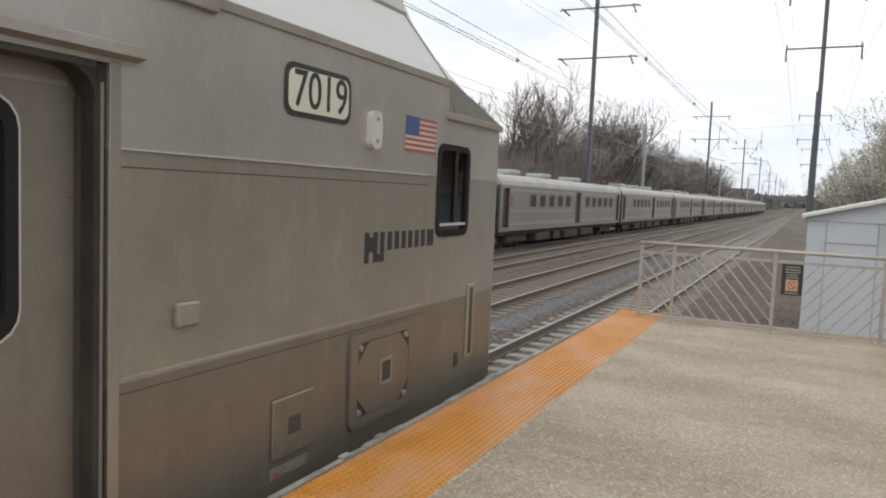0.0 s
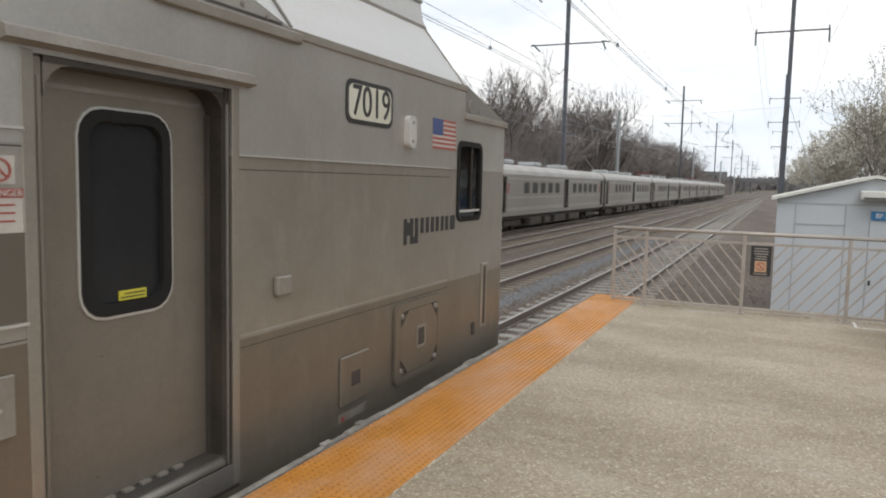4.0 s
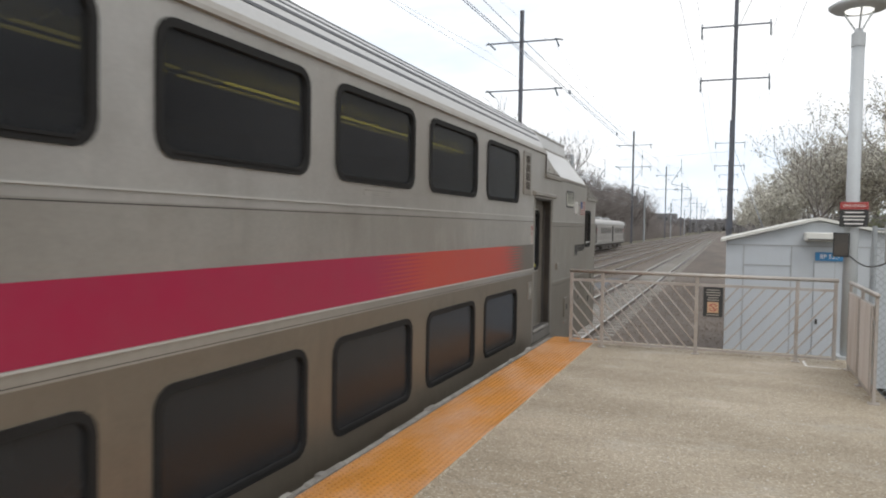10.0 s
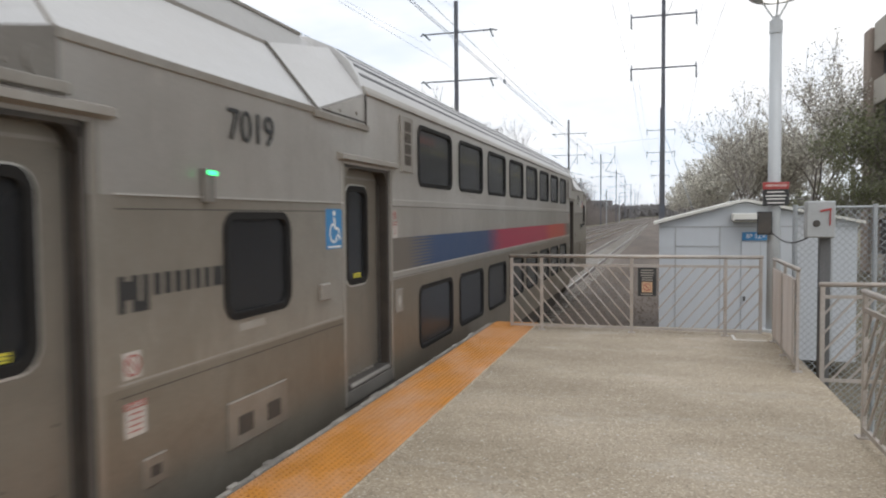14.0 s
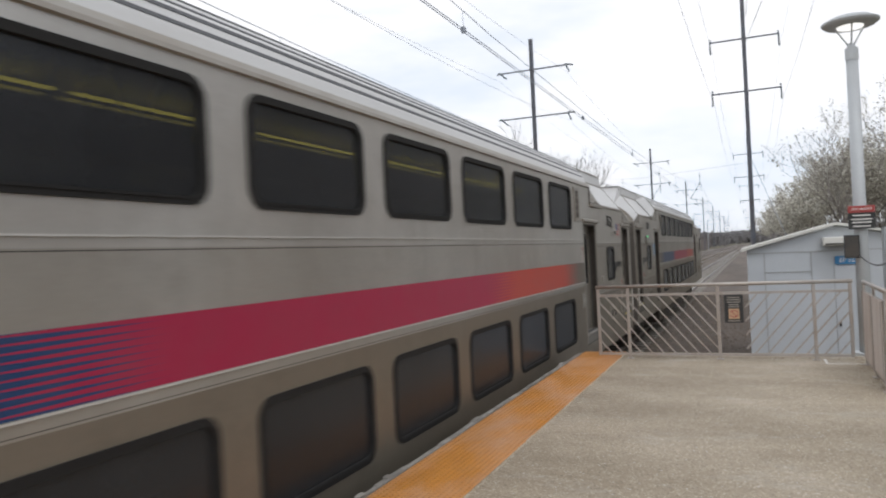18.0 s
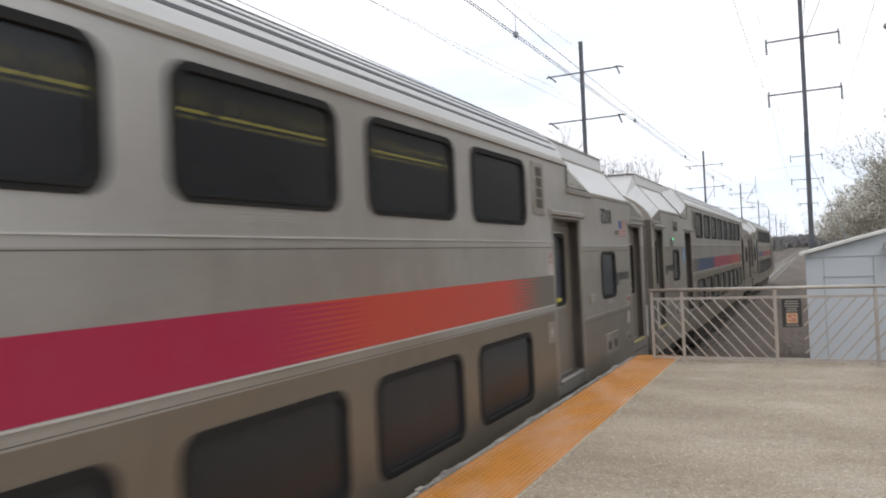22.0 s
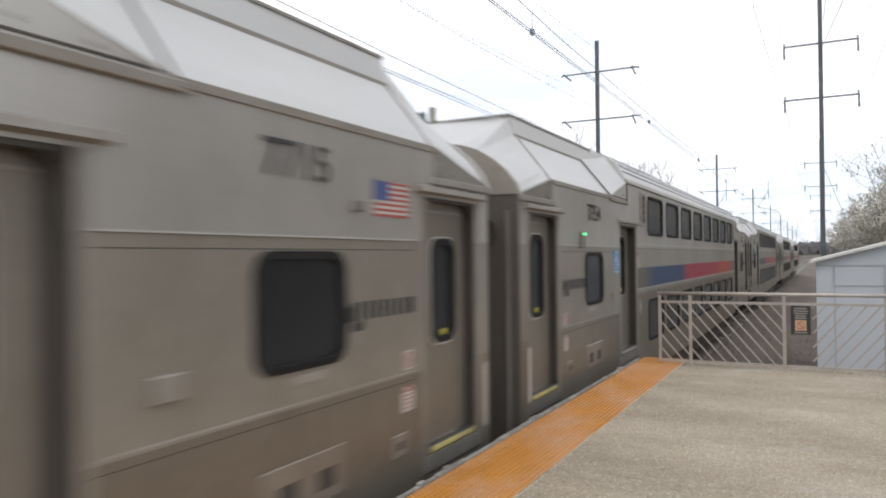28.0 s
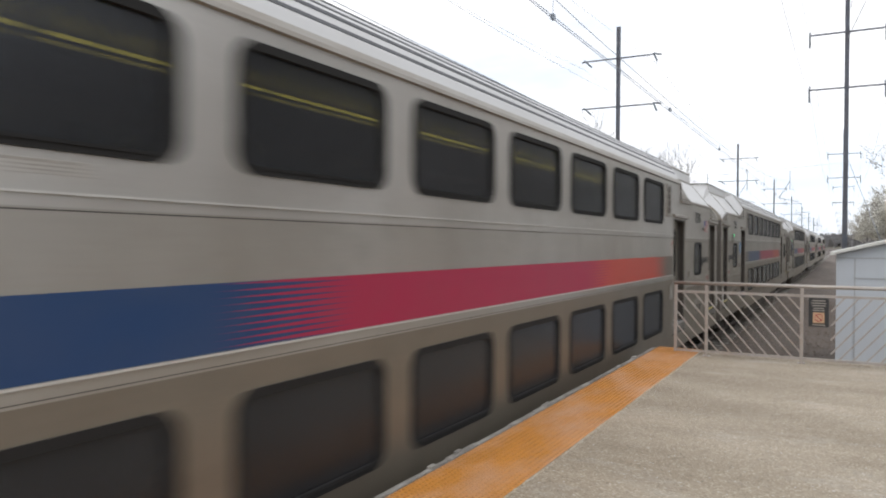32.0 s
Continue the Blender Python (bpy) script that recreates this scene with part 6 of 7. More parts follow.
        for (a_, b_), z, h, m_ in ((mid, 1.715, 0.010, M_BRIGHT), (mid, 1.648, 0.006, M_DARK), (mid, 0.975, 0.011, M_BRIGHT), (mid, 0.915, 0.004, M_DARK),
                                   ((1.37, 4.08), 1.665, 0.009, M_BRIGHT), ((1.37, 4.08), 1.59, 0.006, M_DARK), ((1.37, 4.08), 0.70, 0.012, M_TRIM), ((1.37, 4.08), 0.635, 0.005, M_DARK),
                                   ((LEN - 4.08, LEN - 1.37), 1.665, 0.009, M_BRIGHT), ((LEN - 4.08, LEN - 1.37), 1.59, 0.006, M_DARK),
                                   ((LEN - 4.08, LEN - 1.37), 0.70, 0.012, M_TRIM), ((LEN - 4.08, LEN - 1.37), 0.635, 0.005, M_DARK)):
            b = bmesh.new()
            box(b, sx * (HW - 0.001), sx * (HW + (0.010 if m_ is M_BRIGHT else 0.0015)), -b_, -a_, z - h / 2 + UP, z + h / 2 + UP)
            part("belt_line", b, m_, car)
        b = bmesh.new()
        loft(b, [[(sx * (HW - 0.01), y, 2.655 + UP), (sx * (HW + 0.025), y, 2.665 + UP), (sx * (HW + 0.018), y, 2.695 + UP), (sx * (HW - 0.03), y, 2.70 + UP)] for y in (-LEN + MID, -MID)])
        part("gutter", b, M_RIM, car)
        b = bmesh.new()
        loft(b, [[(sx * (HW - 0.03), y, 2.69 + UP), (sx * (HW + 0.006), y, 2.69 + UP), (sx * (HW - 0.010), y, 2.742 + UP), (sx * (HW - 0.05), y, 2.742 + UP)] for y in (-LEN + MID + 0.01, -MID - 0.01)])
        part("fascia", b, M_TRIM, car, "grey fascia under the roof")
        for s0, s1 in both(5.54, 5.92):
            v = wall_box(car, sx, "vent", s0, s1, 2.01, 2.60, 0.02, M_RIM, "framed ventilation grille")
            for k in range(4):
                b = bmesh.new()
                za = 2.085 + 0.118 * k
                box(b, sx * (HW + 0.02), sx * (HW + 0.0215), -s1 + 0.09, -s0 - 0.08, za + UP, za + 0.105 + UP)
                lv = part("louvre", b, M_LOUVRE, v, "dark brown grille panel")
                b = bmesh.new()
                for q in range(9):
                    y = -s1 + 0.096 + q * 0.0215
                    box(b, sx * (HW + 0.0215), sx * (HW + 0.023), y, y + 0.004, za + 0.004 + UP, za + 0.101 + UP)
                st_ = part("slat", b, M_DARK, lv)
        for s0, s1 in both(5.345, 5.555):
            g = wall_box(car, sx, "intercom", s0, s1, 0.555, 0.795, 0.012, M_RIM, "small grey intercom panel")
            for k in range(5):
                b = bmesh.new()
                e = 0.06 + 0.014 * abs(k - 2)
                box(b, sx * (HW + 0.012), sx * (HW + 0.016), -s1 + e, -s0 - e, 0.615 + 0.024 * k + UP, 0.627 + 0.024 * k + UP)
                part("grille_bar", b, M_BRIGHT, g)
        for s0, s1 in both(5.285, 5.435):
            notice(car, sx, s0, s1, 1.325, 1.49)
            notice(car, sx, s0 + 0.03, s1 - 0.0, 1.505, 1.61, False)
        # fittings of the end sections
        for rear in (False, True):
            q = (lambda s: LEN - s) if rear else (lambda s: s)

            def fit(name_, s0, s1, z0, z1, depth, m_, label="", inset=None):
                a_, c_ = sorted((q(s0), q(s1)))
                return wall_box(car, sx, name_, a_, c_, z0, z1, depth, m_, label, inset)
            if cab and not rear:
                fit("handle_cover", 3.65, 3.785, 0.88, 0.99, 0.035, M_RIM, "small latch cover")
                hb = fit("equipment_hatch", 1.55, 2.32, 0.02, 0.58, 0.012, M_DARK, "framed hatch with a chamfered cover")
                b = bmesh.new()
                ring_yz(b, sx * (HW + 0.004), sx * (HW + 0.026), rounded(-2.35, -1.52, -0.01 + UP, 0.61 + UP, 0.06), rounded(-2.27, -1.60, 0.05 + UP, 0.55 + UP, 0.05))
                part("hatch_frame", b, M_LOWEND, hb)
                b = bmesh.new()
                y0, y1, z0, z1, c = -2.265, -1.605, 0.055 + UP, 0.545 + UP, 0.13
                plate_yz(b, sx * (HW + 0.012), sx * (HW + 0.024), [(y1, z1 - c), (y1 - c, z1), (y0 + c, z1), (y0, z1 - c), (y0, z0 + c), (y0 + c, z0), (y1 - c, z0), (y1, z0 + c)])
                part("hatch_cover", b, M_LOWEND, hb)
                b = bmesh.new()
                ring_yz(b, sx * (HW + 0.024), sx * (HW + 0.032), rounded(-2.00, -1.84, 0.22 + UP, 0.40 + UP, 0.01), rounded(-1.98, -1.86, 0.24 + UP, 0.38 + UP, 0.01))
                lt = part("latch", b, M_RIM, hb)
                # Dark plate inside the latch ring, coloured as a shaded hollow.
                b = bmesh.new()
                box(b, sx * (HW + 0.024), sx * (HW + 0.026), -1.98, -1.86, 0.24 + UP, 0.38 + UP)
                part("recess_shade", b, M_DARK, lt)
                for y, z in ((-2.235, 0.085), (-2.235, 0.515), (-1.635, 0.085), (-1.635, 0.515)):
                    b = bmesh.new()
                    rod(b, (sx * (HW + 0.012), y, z + UP), (sx * (HW + 0.03), y, z + UP), 0.026, 0.02, 8)
                    part("bolt", b, M_RIM, hb)
                fit("socket_box", 2.72, 3.09, 0.03, 0.37, 0.02, M_LOWEND, "small square hatch", (0.13, 0.12))
                dc = fit("warning_decal", 2.74, 3.09, -0.085, -0.02, 0.002, M_HATCH, "faded grey and red decal")
                b = bmesh.new()
                box(b, sx * (HW + 0.002), sx * (HW + 0.0035), -3.06, -3.02, -0.075 + UP, -0.045 + UP)
                part("decal_mark", b, M_DECALRED, dc)
                b = bmesh.new()
                for z in (-0.075, -0.058, -0.041):
                    box(b, sx * (HW + 0.002), sx * (HW + 0.0035), -2.96, -2.77, z + UP, z + 0.007 + UP)
                part("decal_print", b, M_TRIM, dc)
                fit("grab_slot", 0.42, 0.58, 0.14, 0.77, 0.012, M_MIDEND, "vertical hand slot", (0.05, 0.03))
                fit("latch_box", 0.72, 0.78, 0.10, 0.22, 0.015, M_DARK)
                b = bmesh.new()
                plate_yz(b, sx * (HW - 0.002), sx * (HW + 0.045), rounded(-2.22, -2.10, 1.80 + UP, 2.04 + UP, 0.05))
                lm = part("marker_lamp", b, M_LENS, car, "frosted marker lamp")
                for z in (1.85, 1.99):
                    b = bmesh.new()
                    rod(b, (sx * (HW + 0.045), -2.16, z + UP), (sx * (HW + 0.05), -2.16, z + UP), 0.014, sides=8)
                    part("bolt", b, M_RIM, lm)
                b = bmesh.new()
                plate_yz(b, sx * (HW - 0.002), sx * (HW + 0.006), rounded(-3.045, -2.415, 1.92 + UP, 2.21 + UP, 0.07))
                pl = part("number_plate", b, M_BLACK, car, "framed fleet number plate")
                b = bmesh.new()
                plate_yz(b, sx * (HW + 0.006), sx * (HW + 0.009), rounded(-3.015, -2.445, 1.95 + UP, 2.18 + UP, 0.055))
                part("plate_face", b, M_PLATE, pl)
                emblem(car, sx, 1.24, 2.2, 1.06, 1.26)
                flag(car, sx, 1.26, 1.73, 1.82, 2.065)
                continue
            fit("window_decal", 2.46, 2.78, 0.81, 0.86, 0.002, M_TRIM, "faded paper-white decal under the window")
            fit("latch_cover", 3.60, 3.77, 0.88, 1.01, 0.035, M_RIM, "small latch cover")
            hb = fit("equipment_hatch", 2.30, 3.05, 0.08, 0.38, 0.015, M_HATCH, "pair of square hatches")
            # Two dark plates on the hatch, coloured as shaded hollows.
            for k in (0, 1):
                b = bmesh.new()
                ya = -q(3.0 - 0.36 * k)
                yb = -q(2.70 - 0.36 * k)
                box(b, sx * (HW + 0.015), sx * (HW + 0.019), min(ya, yb) + 0.07, max(ya, yb) - 0.06, 0.15 + UP, 0.27 + UP)
                part("recess_shade", b, M_DARK, hb)
            fit("socket_box", 1.52, 1.70, 0.12, 0.28, 0.015, M_HATCH, "", (0.05, 0.05))
            lamp_s = 2.08
            if rear:
                fit("marker_lamp", lamp_s, lamp_s + 0.085, 1.63, 1.835, 0.05, M_HOOD, "side marker lamp")
            else:
                fit("marker_lamp", lamp_s, lamp_s + 0.075, 1.84, 1.91, 0.045, M_HOOD, "small side marker lamp")
            if rear:
                b = bmesh.new()
                box(b, sx * (HW + 0.05), sx * (HW + 0.06), -q(lamp_s + 0.085), -q(lamp_s), 1.795 + UP, 1.82 + UP)
                part("door_light", b, M_GREEN, car, "lit green door indicator")
            a_, c_ = sorted((q(1.38), q(2.28)))
            emblem(car, sx, a_, c_, 1.06, 1.25)
            if not rear:
                flag(car, sx, 1.45, 1.92, 1.82, 2.065)
            else:
                sgn = fit("access_sign", 3.755, 4.06, 1.28, 1.61, 0.003, M_BLUE, "blue wheelchair access sign")
                b = bmesh.new()
                yc = -q(3.905)
                rod(b, (sx * (HW + 0.003), yc, 1.575 + UP), (sx * (HW + 0.005), yc, 1.575 + UP), 0.025, sides=8)
                bar(b, (sx * (HW + 0.004), yc, 1.540 + UP), (sx * (HW + 0.004), yc + 0.01, 1.445 + UP), 0.003, 0.028)
                bar(b, (sx * (HW + 0.004), yc, 1.455 + UP), (sx * (HW + 0.004), yc + 0.08, 1.445 + UP), 0.003, 0.022)
                bar(b, (sx * (HW + 0.004), yc + 0.08, 1.445 + UP), (sx * (HW + 0.004), yc + 0.11, 1.355 + UP), 0.003, 0.022)
                for i in range(9):
                    a1, a2 = 1.6 + i * 0.5, 2.1 + i * 0.5
                    bar(b, (sx * (HW + 0.004), yc - 0.01 + 0.075 * math.cos(a1), 1.410 + UP + 0.075 * math.sin(a1)), (sx * (HW + 0.004), yc - 0.01 + 0.075 * math.cos(a2), 1.410 + UP + 0.075 * math.sin(a2)), 0.003, 0.016)
                box(b, sx * (HW + 0.003), sx * (HW + 0.0045), yc - 0.12, yc + 0.12, 1.290 + UP, 1.305 + UP)
                part("symbol", b, M_WHITE, sgn)
            notice(car, sx, min(q(1.40), q(1.56)), max(q(1.40), q(1.56)), 0.42, 0.60)
            notice(car, sx, min(q(1.40), q(1.53)), max(q(1.40), q(1.53)), 0.72, 0.86, False)
            b = bmesh.new()
            yy = -q(0.18)
            rod(b, (sx * (HW + 0.03), yy, 0.05 + UP), (sx * (HW + 0.03), yy, 0.6 + UP), 0.014, sides=6)
            part("grab_rail", b, M_BRIGHT, car)
    # middle roof, with dark strips laid on for the shade in its grooves
    prof_ = [(HW - 0.01, 2.66), (1.45, 2.83), (1.36, 2.98), (1.20, 3.12), (0.95, 3.23), (0.5, 3.29), (0, 3.31)]
    full = prof_ + [(-x, z) for x, z in prof_[::-1] if x > 0]
    b = bmesh.new()
    loft(b, [[(x, y, z + UP) for x, z in full] for y in (-LEN + MID, -MID)])
    part("roof", b, M_ROOF, car, "pale silver curved roof")
    for sx in (1, -1):
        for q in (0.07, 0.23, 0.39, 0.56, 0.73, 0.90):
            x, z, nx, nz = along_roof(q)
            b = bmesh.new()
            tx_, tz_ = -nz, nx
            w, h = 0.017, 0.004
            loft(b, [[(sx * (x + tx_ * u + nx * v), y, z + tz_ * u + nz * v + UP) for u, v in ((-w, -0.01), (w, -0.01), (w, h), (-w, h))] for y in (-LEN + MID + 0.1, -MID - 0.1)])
            part("groove_strip", b, M_GROOVE, car)
    end_roof(car, True, cab)
    end_roof(car, False, False)
    # inside: dark decks with light strips
    b = bmesh.new()
    box(b, -1.40, 1.40, -LEN + 5.5, -5.5, 1.22 + UP, 1.30 + UP)
    box(b, -0.25, 0.25, -LEN + 5.5, -5.5, -0.4 + UP, 1.2 + UP)
    box(b, -1.40, 1.40, -LEN + 5.5, -5.5, -0.45 + UP, -0.35 + UP)
    box(b, -1.40, 1.40, -LEN + 0.1, -LEN + 5.4, -0.1 + UP, -0.03 + UP)
    box(b, -1.40, 1.40, -5.4, -0.1, -0.1 + UP, -0.03 + UP)
    box(b, -1.40, 1.40, -5.48, -5.42, -0.1 + UP, 2.6 + UP)
    box(b, -1.40, 1.40, -LEN + 5.42, -LEN + 5.48, -0.1 + UP, 2.6 + UP)
    if not cab:
        box(b, -1.40, 1.40, -2.2, -2.1, -0.1 + UP, 2.3 + UP)
    part("interior", b, M_INSIDE, car, "dim coach interior")
    for a_, c_ in WIN:
        for sx in (1, -1):
            if sx > 0:
                # The inner, dimmer row is no lamp: it glows as the first row's reflection.
                for x_, z_, m_ in ((0.63, 2.59, M_GLOWD if cab and a_ > 11 else M_LAMPY), (0.52, 2.575, M_GLOWD)):
                    b = bmesh.new()
                    box(b, x_ - 0.022, x_ + 0.022, -c_ - 0.06, -c_ + 1.18, z_ + UP, z_ + 0.012 + UP)
                    box(b, x_ - 0.022, x_ + 0.022, -c_ + 1.30, -c_ + 1.62, z_ + UP, z_ + 0.012 + UP)
                    part("ceiling_glow", b, m_, car, "yellowish glow of the interior lights")
            b = bmesh.new()
            for z in (0.0, 1.32):
                for k in (0, 1):
                    yb = -c_ + 0.12 + 0.8 * k
                    box(b, sx * 0.45, sx * 1.36, yb, yb + 0.12, z + UP, z + 0.78 + UP, 0.03)
            part("seat", b, M_INSIDE, car)
    a_ = WIN[7][0]
    dd = bmesh.new()
    box(dd, HW - 0.11, HW - 0.07, -a_ - 1.15, -a_ - 0.45, 2.37 + UP, 2.51 + UP, 0.005)
    dp = part("destination_display", dd, M_BLACK, car, "lit orange destination display behind the glass")
    for k in range(9):
        b = bmesh.new()
        y = -a_ - 1.10 + 0.068 * k
        box(b, HW - 0.07, HW - 0.068, y, y + 0.045, 2.40 + UP, 2.48 + UP)
        part("text_bar", b, M_ORANGE, dp)
    # ends, coupler, underframe and trucks
    for rear in (False, True):
        q = (lambda s: -(LEN - s)) if rear else (lambda s: -s)
        b = bmesh.new()
        if cab and not rear:
            box(b, -HW + 0.005, HW - 0.005, min(q(0.0), q(0.05)), max(q(0.0), q(0.05)), -0.40 + UP, 2.06 + UP)
        else:
            half_ = [(HW - 0.006, -0.40), (HW - 0.006, 2.14), (1.46, 2.265), (1.35, 2.39), (1.21, 2.51), (1.03, 2.62), (0.84, 2.68)]
            loft(b, [[(x, q(s), z + UP) for x, z in half_ + [(-x, z) for x, z in half_[::-1]]] for s in (0.012, 0.06)])
        part("end_wall", b, M_BODY if cab and not rear else M_END, car, "pale cab front" if cab and not rear else "grimy dark end bulkhead")
        if not (cab and not rear):
            b = bmesh.new()
            arch = [(-0.58, 0.0), (0.58, 0.0), (0.58, 1.9), (0.46, 2.2), (0.22, 2.36), (-0.22, 2.36), (-0.46, 2.2), (-0.58, 1.9)]
            loft(b, [[(x * k, q(s), z + UP) for x, z in arch] for s, k in ((0.02, 1.0), (-0.12, 1.0), (-0.14, 0.95), (-0.20, 0.95), (-0.22, 1.0), (-0.36, 1.0))])
            part("gangway", b, M_RUBBER, car, "black rubber gangway")
            for sx in (1, -1):
                b = bmesh.new()
                box(b, min(sx * 0.66, sx * 0.77), max(sx * 0.66, sx * 0.77), min(q(-0.05), q(0.02)), max(q(-0.05), q(0.02)), 0.30 + UP, 1.19 + UP, 0.008)
                ld = part("end_ladder", b, M_RIM, car, "steel end step plate with rungs")
                for z in (0.52, 0.69, 0.86, 1.04):
                    b = bmesh.new()
                    rod(b, (sx * 0.50, q(-0.065), z + UP), (sx * 1.18, q(-0.065), z + UP), 0.014, sides=5)
                    part("rung", b, M_BRIGHT, ld)
                b = bmesh.new()
                loft(b, [[(sx * 1.13 + r * math.cos(k * 0.4488), q(s), 1.81 + UP + r * math.sin(k * 0.4488)) for k in range(14)] for r, s in ((0.15, 0.02), (0.165, -0.05), (0.145, -0.055), (0.10, 0.008))])
                lp_ = part("end_marker", b, M_DARK, car)
                b = bmesh.new()
                rod(b, (sx * 1.13, q(0.012), 1.81 + UP), (sx * 1.13, q(-0.025), 1.81 + UP), 0.065, 0.05, 12)
                part("lens", b, M_REDLENS, lp_, "red marker lens")
                b = bmesh.new()
                rod(b, (sx * 1.4, q(-0.012), -0.3 + UP), (sx * 1.4, q(-0.012), 2.0 + UP), 0.02, sides=6)
                part("corner_pipe", b, M_HOOD, car)
        b = bmesh.new()
        rod(b, (0, q(0.1), -0.55 + UP), (0, q(-0.2), -0.55 + UP), 0.12, 0.12, 8)
        part("coupler", b, M_UNDER, car)
    b = bmesh.new()
    box(b, -1.35, 1.35, -LEN + 6.0, -6.0, -0.95 + UP, -0.45 + UP, 0.05)
    box(b, -1.3, 1.3, -5.9, -0.3, -0.38 + UP, -0.12 + UP)
    box(b, -1.3, 1.3, -LEN + 0.3, -LEN + 5.9, -0.38 + UP, -0.12 + UP)
    part("underframe", b, M_UNDER, car, "grimy underframe")
    truck(car, 3.35)
    truck(car, LEN - 3.35)
    return car


def fleet_number(car, text, s, z, size, material, width=1.0):
    written("fleet_number", text, size, material, car, Matrix.Translation((HW + 0.011, -s, z + UP)) @ pose(0, 0, 0, 90, 0, 90), width=width)


lead = coach(True)
fleet_number(lead, "7019", 2.72, 2.065, 0.29, M_BLACK, 0.9)
fleet_number(lead, "7019", LEN - 2.65, 2.12, 0.29, M_BLACK)
plain = coach(False)
train = [lead, plain]
for k in range(4):
    train.append(copy_thing(plain, Matrix.Identity(4)))
for car, num in zip(train[1:], ("7662", "7218", "7754", "7715", "7586")):
    fleet_number(car, num, 2.72, 2.09, 0.31, M_BLACK)
    fleet_number(car, num, LEN - 2.72, 2.09, 0.31, M_BLACK)


# ---------------------------------------------------------------- train on the far track
def commuter_car(panto):
    car = thing("commuter_car", "silver single level electric commuter car with a pantograph" if panto else "silver single level electric commuter car", "train car", "cars of the passing train")
    L2, W2 = 25.4, 1.5
    groups = [[4.2 + 1.62 * i for i in range(5)], [15.2 + 1.62 * i for i in range(5)]]
    wl_ = [w0 for g in groups for w0 in g]
    doors = [(0.35, 1.25), (12.9, 14.1), (L2 - 1.25, L2 - 0.35)]
    for sx in (1, -1):
        holes = [(w0, w0 + 1.05, 2.15, 2.85) for w0 in wl_] + [(a, c, 1.15, 3.1) for a, c in doors]
        b = bmesh.new()
        holed_wall(b, sx * (W2 - 0.05), sx * W2, 0, L2, 0.95, 3.25, holes)
        part("side", b, M_FARCAR, car)
        for w0 in wl_:
            b = bmesh.new()
            ring_yz(b, sx * (W2 - 0.03), sx * (W2 + 0.01), rounded(w0 - 0.03, w0 + 1.08, 2.12, 2.88, 0.12, 2), rounded(w0 + 0.03, w0 + 1.02, 2.18, 2.82, 0.1, 2))
            w = part("window", b, M_RIM, car)
            b = bmesh.new()
            box(b, sx * (W2 - 0.03), sx * (W2 - 0.02), w0, w0 + 1.05, 2.15, 2.85)
            part("pane", b, M_BLACK, w, "dark window glass")
        for a, c in doors:
            b = bmesh.new()
            box(b, sx * (W2 - 0.16), sx * (W2 - 0.12), a, c, 1.15, 3.1)
            part("door", b, M_DARK, car)
        for z in (1.25, 1.35, 1.95, 3.0):
            b = bmesh.new()
            box(b, sx * (W2 - 0.001), sx * (W2 + 0.012), 1.4, 12.8, z, z + 0.025)
            box(b, sx * (W2 - 0.001), sx * (W2 + 0.012), 14.2, L2 - 1.4, z, z + 0.025)
            part("flute", b, M_BRIGHT, car)
        b = bmesh.new()
        for y0 in (1.35, L2 - 1.65):
            loft(b, [[(sx * (W2 + 0.001), y0, 2.2), (sx * (W2 + 0.001), y0 + 0.22, 2.2), (sx * (W2 + 0.001), y0 + 0.32, 2.75), (sx * (W2 + 0.001), y0 + 0.1, 2.75)],
                     [(sx * (W2 + 0.004), y0, 2.2), (sx * (W2 + 0.004), y0 + 0.22, 2.2), (sx * (W2 + 0.004), y0 + 0.32, 2.75), (sx * (W2 + 0.004), y0 + 0.1, 2.75)]])
        part("red_mark", b, M_RED, car)
    rp = [(W2, 3.2), (1.42, 3.48), (1.2, 3.68), (0.7, 3.82), (0, 3.86)]
    full = rp + [(-x, z) for x, z in rp[::-1] if x > 0]
    b = bmesh.new()
    loft(b, [[(x, y, z) for x, z in full] for y in (0, L2)])
    part("roof", b, M_FARROOF, car)
    for y0, y1 in ((3.5, 5.0), (9.0, 10.4), (15.5, 17.0)):
        b = bmesh.new()
        box(b, -0.6, 0.6, y0, y1, 3.82, 4.12, 0.08)
        part("roof_unit", b, M_GREYBOX, car)
    for y0 in (0.0, L2 - 0.06):
        b = bmesh.new()
        box(b, -W2 + 0.01, W2 - 0.01, y0, y0 + 0.06, 0.95, 3.3)
        part("end_wall", b, M_DARK, car)
    for y0, y1 in ((-0.3, 0.0), (L2, L2 + 0.3)):
        b = bmesh.new()
        box(b, -0.6, 0.6, y0, y1, 1.1, 3.2)
        part("gangway", b, M_RUBBER, car)
    b = bmesh.new()
    box(b, -1.3, 1.3, 0.2, L2 - 0.2, 0.72, 0.95)
    for y0, y1 in ((5.8, 8.2), (9.0, 10.2), (11.2, 14.0), (15.0, 17.8)):
        box(b, -1.4, 1.4, y0, y1, 0.28, 0.72, 0.04)
    part("underframe", b, M_UNDER, car)
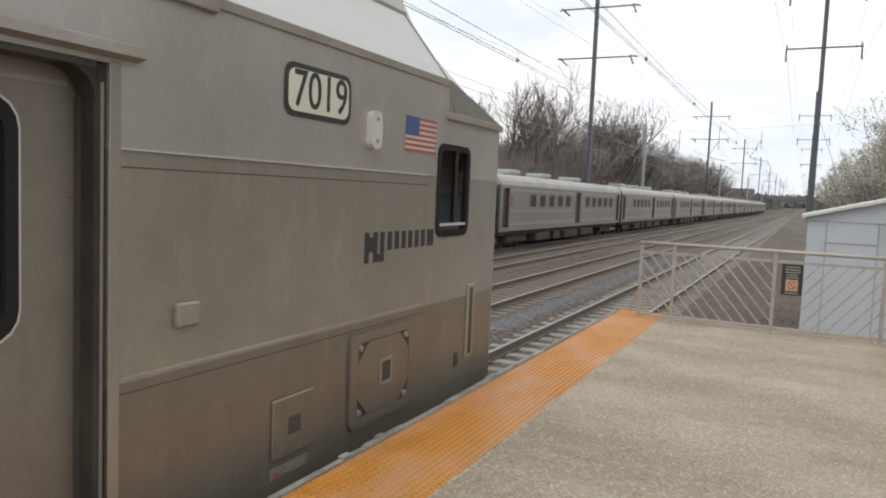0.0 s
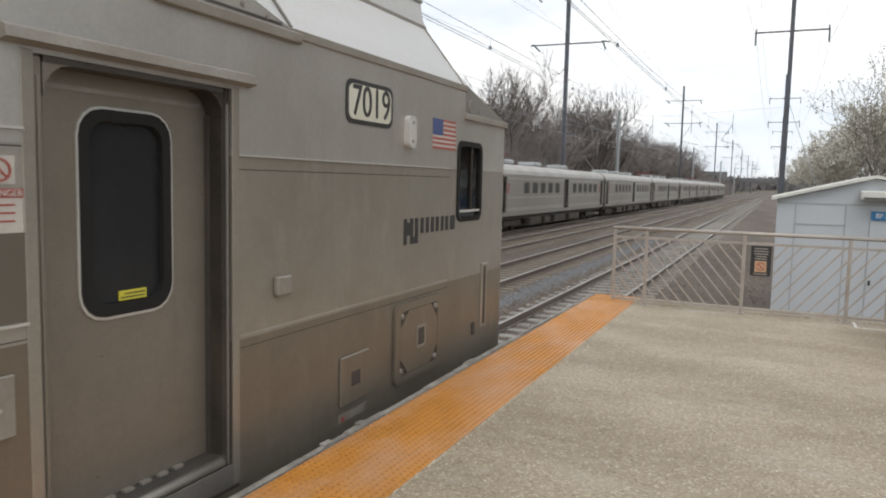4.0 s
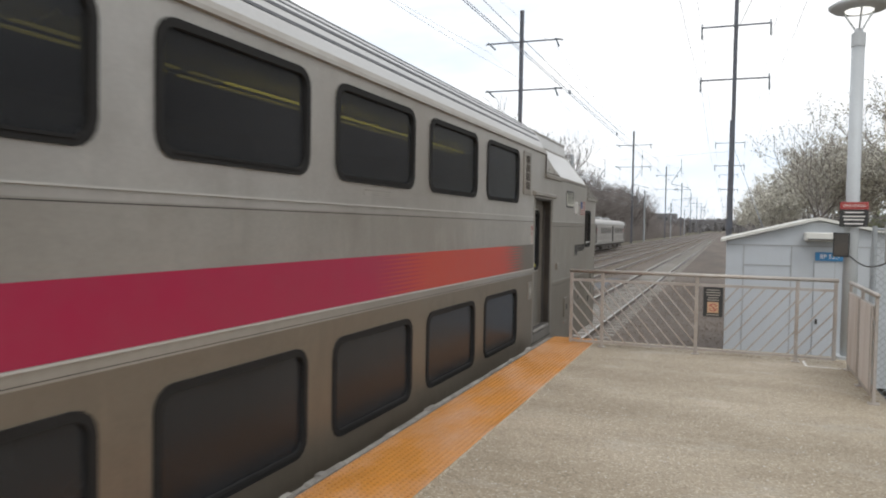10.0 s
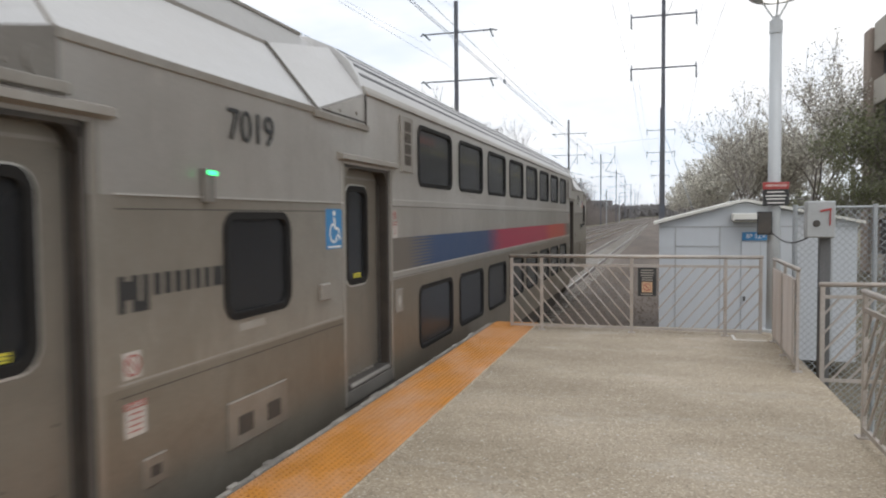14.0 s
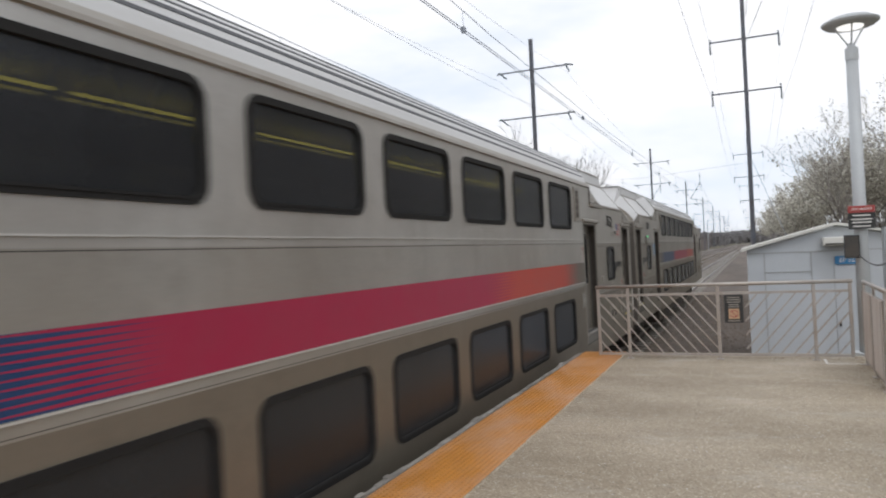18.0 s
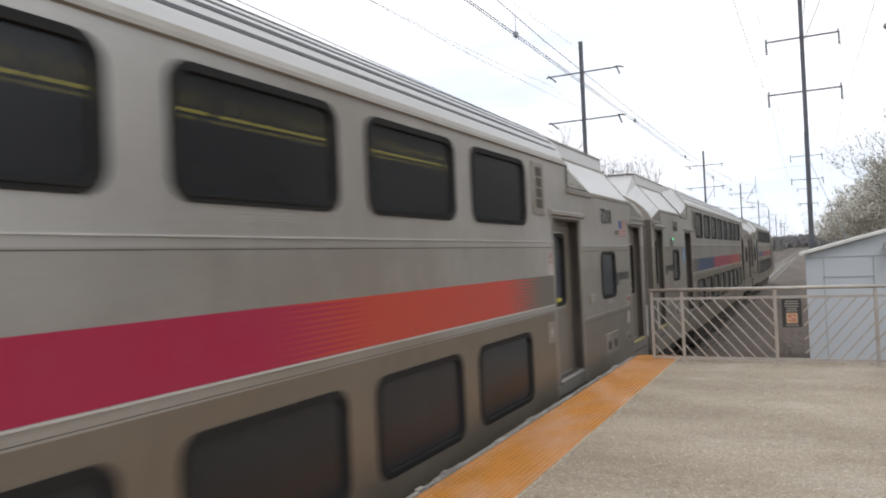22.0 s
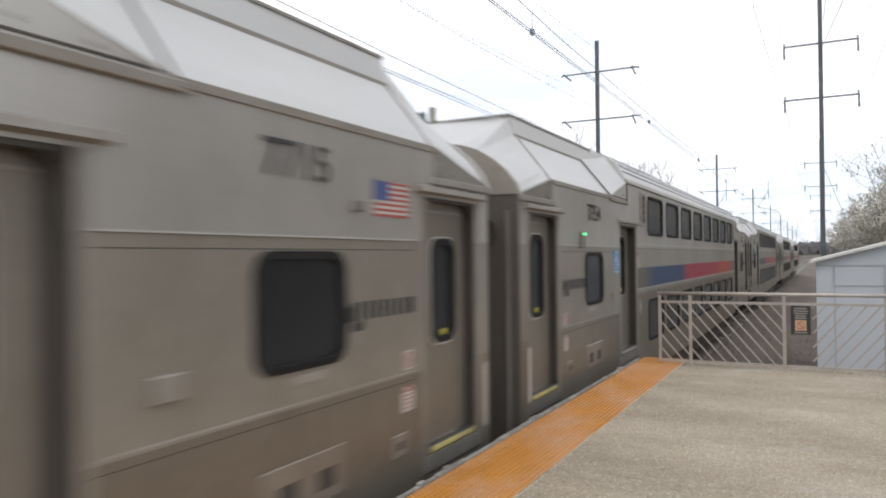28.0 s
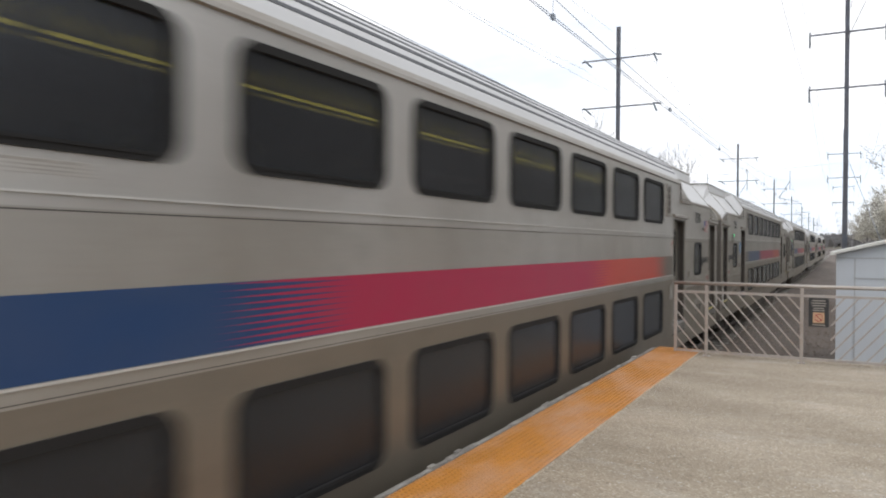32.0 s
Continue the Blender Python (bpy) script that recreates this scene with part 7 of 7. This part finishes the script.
    for y in (3.2, L2 - 3.2):
        b = bmesh.new()
        for sx in (-1, 1):
            box(b, sx * 1.0, sx * 1.2, y - 1.5, y + 1.5, 0.35, 0.65)
        box(b, -1.01, 1.01, y - 0.3, y + 0.3, 0.38, 0.7)
        t = part("truck", b, M_UNDER, car)
        for dy in (-1.2, 1.2):
            for sx in (-1, 1):
                b = bmesh.new()
                rod(b, (sx * 0.7, y + dy, 0.42), (sx * 0.84, y + dy, 0.42), 0.42, 0.42, 14)
                part("wheel", b, M_UNDER, t)
    if panto:
        b = bmesh.new()
        for sx in (-1, 1):
            bar(b, (sx * 0.5, 1.0, 4.0), (sx * 0.5, 2.6, 4.1), 0.05, 0.05)
            bar(b, (sx * 0.5, 1.0, 4.1), (sx * 0.6, 3.0, 4.35), 0.05, 0.05)
        bar(b, (-0.9, 1.1, 4.35), (0.9, 1.1, 4.35), 0.06, 0.06)
        bar(b, (-0.9, 3.0, 4.35), (0.9, 3.0, 4.35), 0.06, 0.06)
        part("pantograph", b, M_PANTO, car, "folded dull red pantograph")
    return car


mu_a = commuter_car(True)
mu_b = commuter_car(False)
FAR = [mu_a, mu_b]
for k in range(9):
    FAR.append(copy_thing(mu_a if k % 2 == 0 else mu_b, Matrix.Identity(4)))


# ---------------------------------------------------------------- what moves
RUN = [(0, -3.45), (1, -3.36), (2, -3.21), (3, -2.97), (4, -2.57), (5, -1.94), (6, -1.01), (7, 0.2), (8, 1.71), (9, 3.56), (10, 5.75), (11, 8.28), (12, 11.10),
       (13, 14.23), (14, 17.60), (15, 21.2), (16, 25.1), (17, 29.42), (18, 34.06), (19, 39.05), (20, 44.28), (21, 49.88), (22, 55.95), (23, 62.47), (24, 69.36),
       (25, 76.71), (26, 84.53), (27, 92.82), (28, 101.56), (29, 110.74), (30, 120.35), (31, 130.39), (32, 140.88)]


def motions():
    for k, car in enumerate(train):
        walk(car, [(t, pose(-1.83, f - PITCH * k, RAIL_Z)) for t, f in RUN])
    for k, car in enumerate(FAR):
        y0 = 283.5 - 25.4 - 26.1 * k
        walk(car, [(t, pose(TRACKS[3], y0 - 18.8 * t, RAIL_Z)) for t in (0, 8, 16, 24, 32)])


motions()
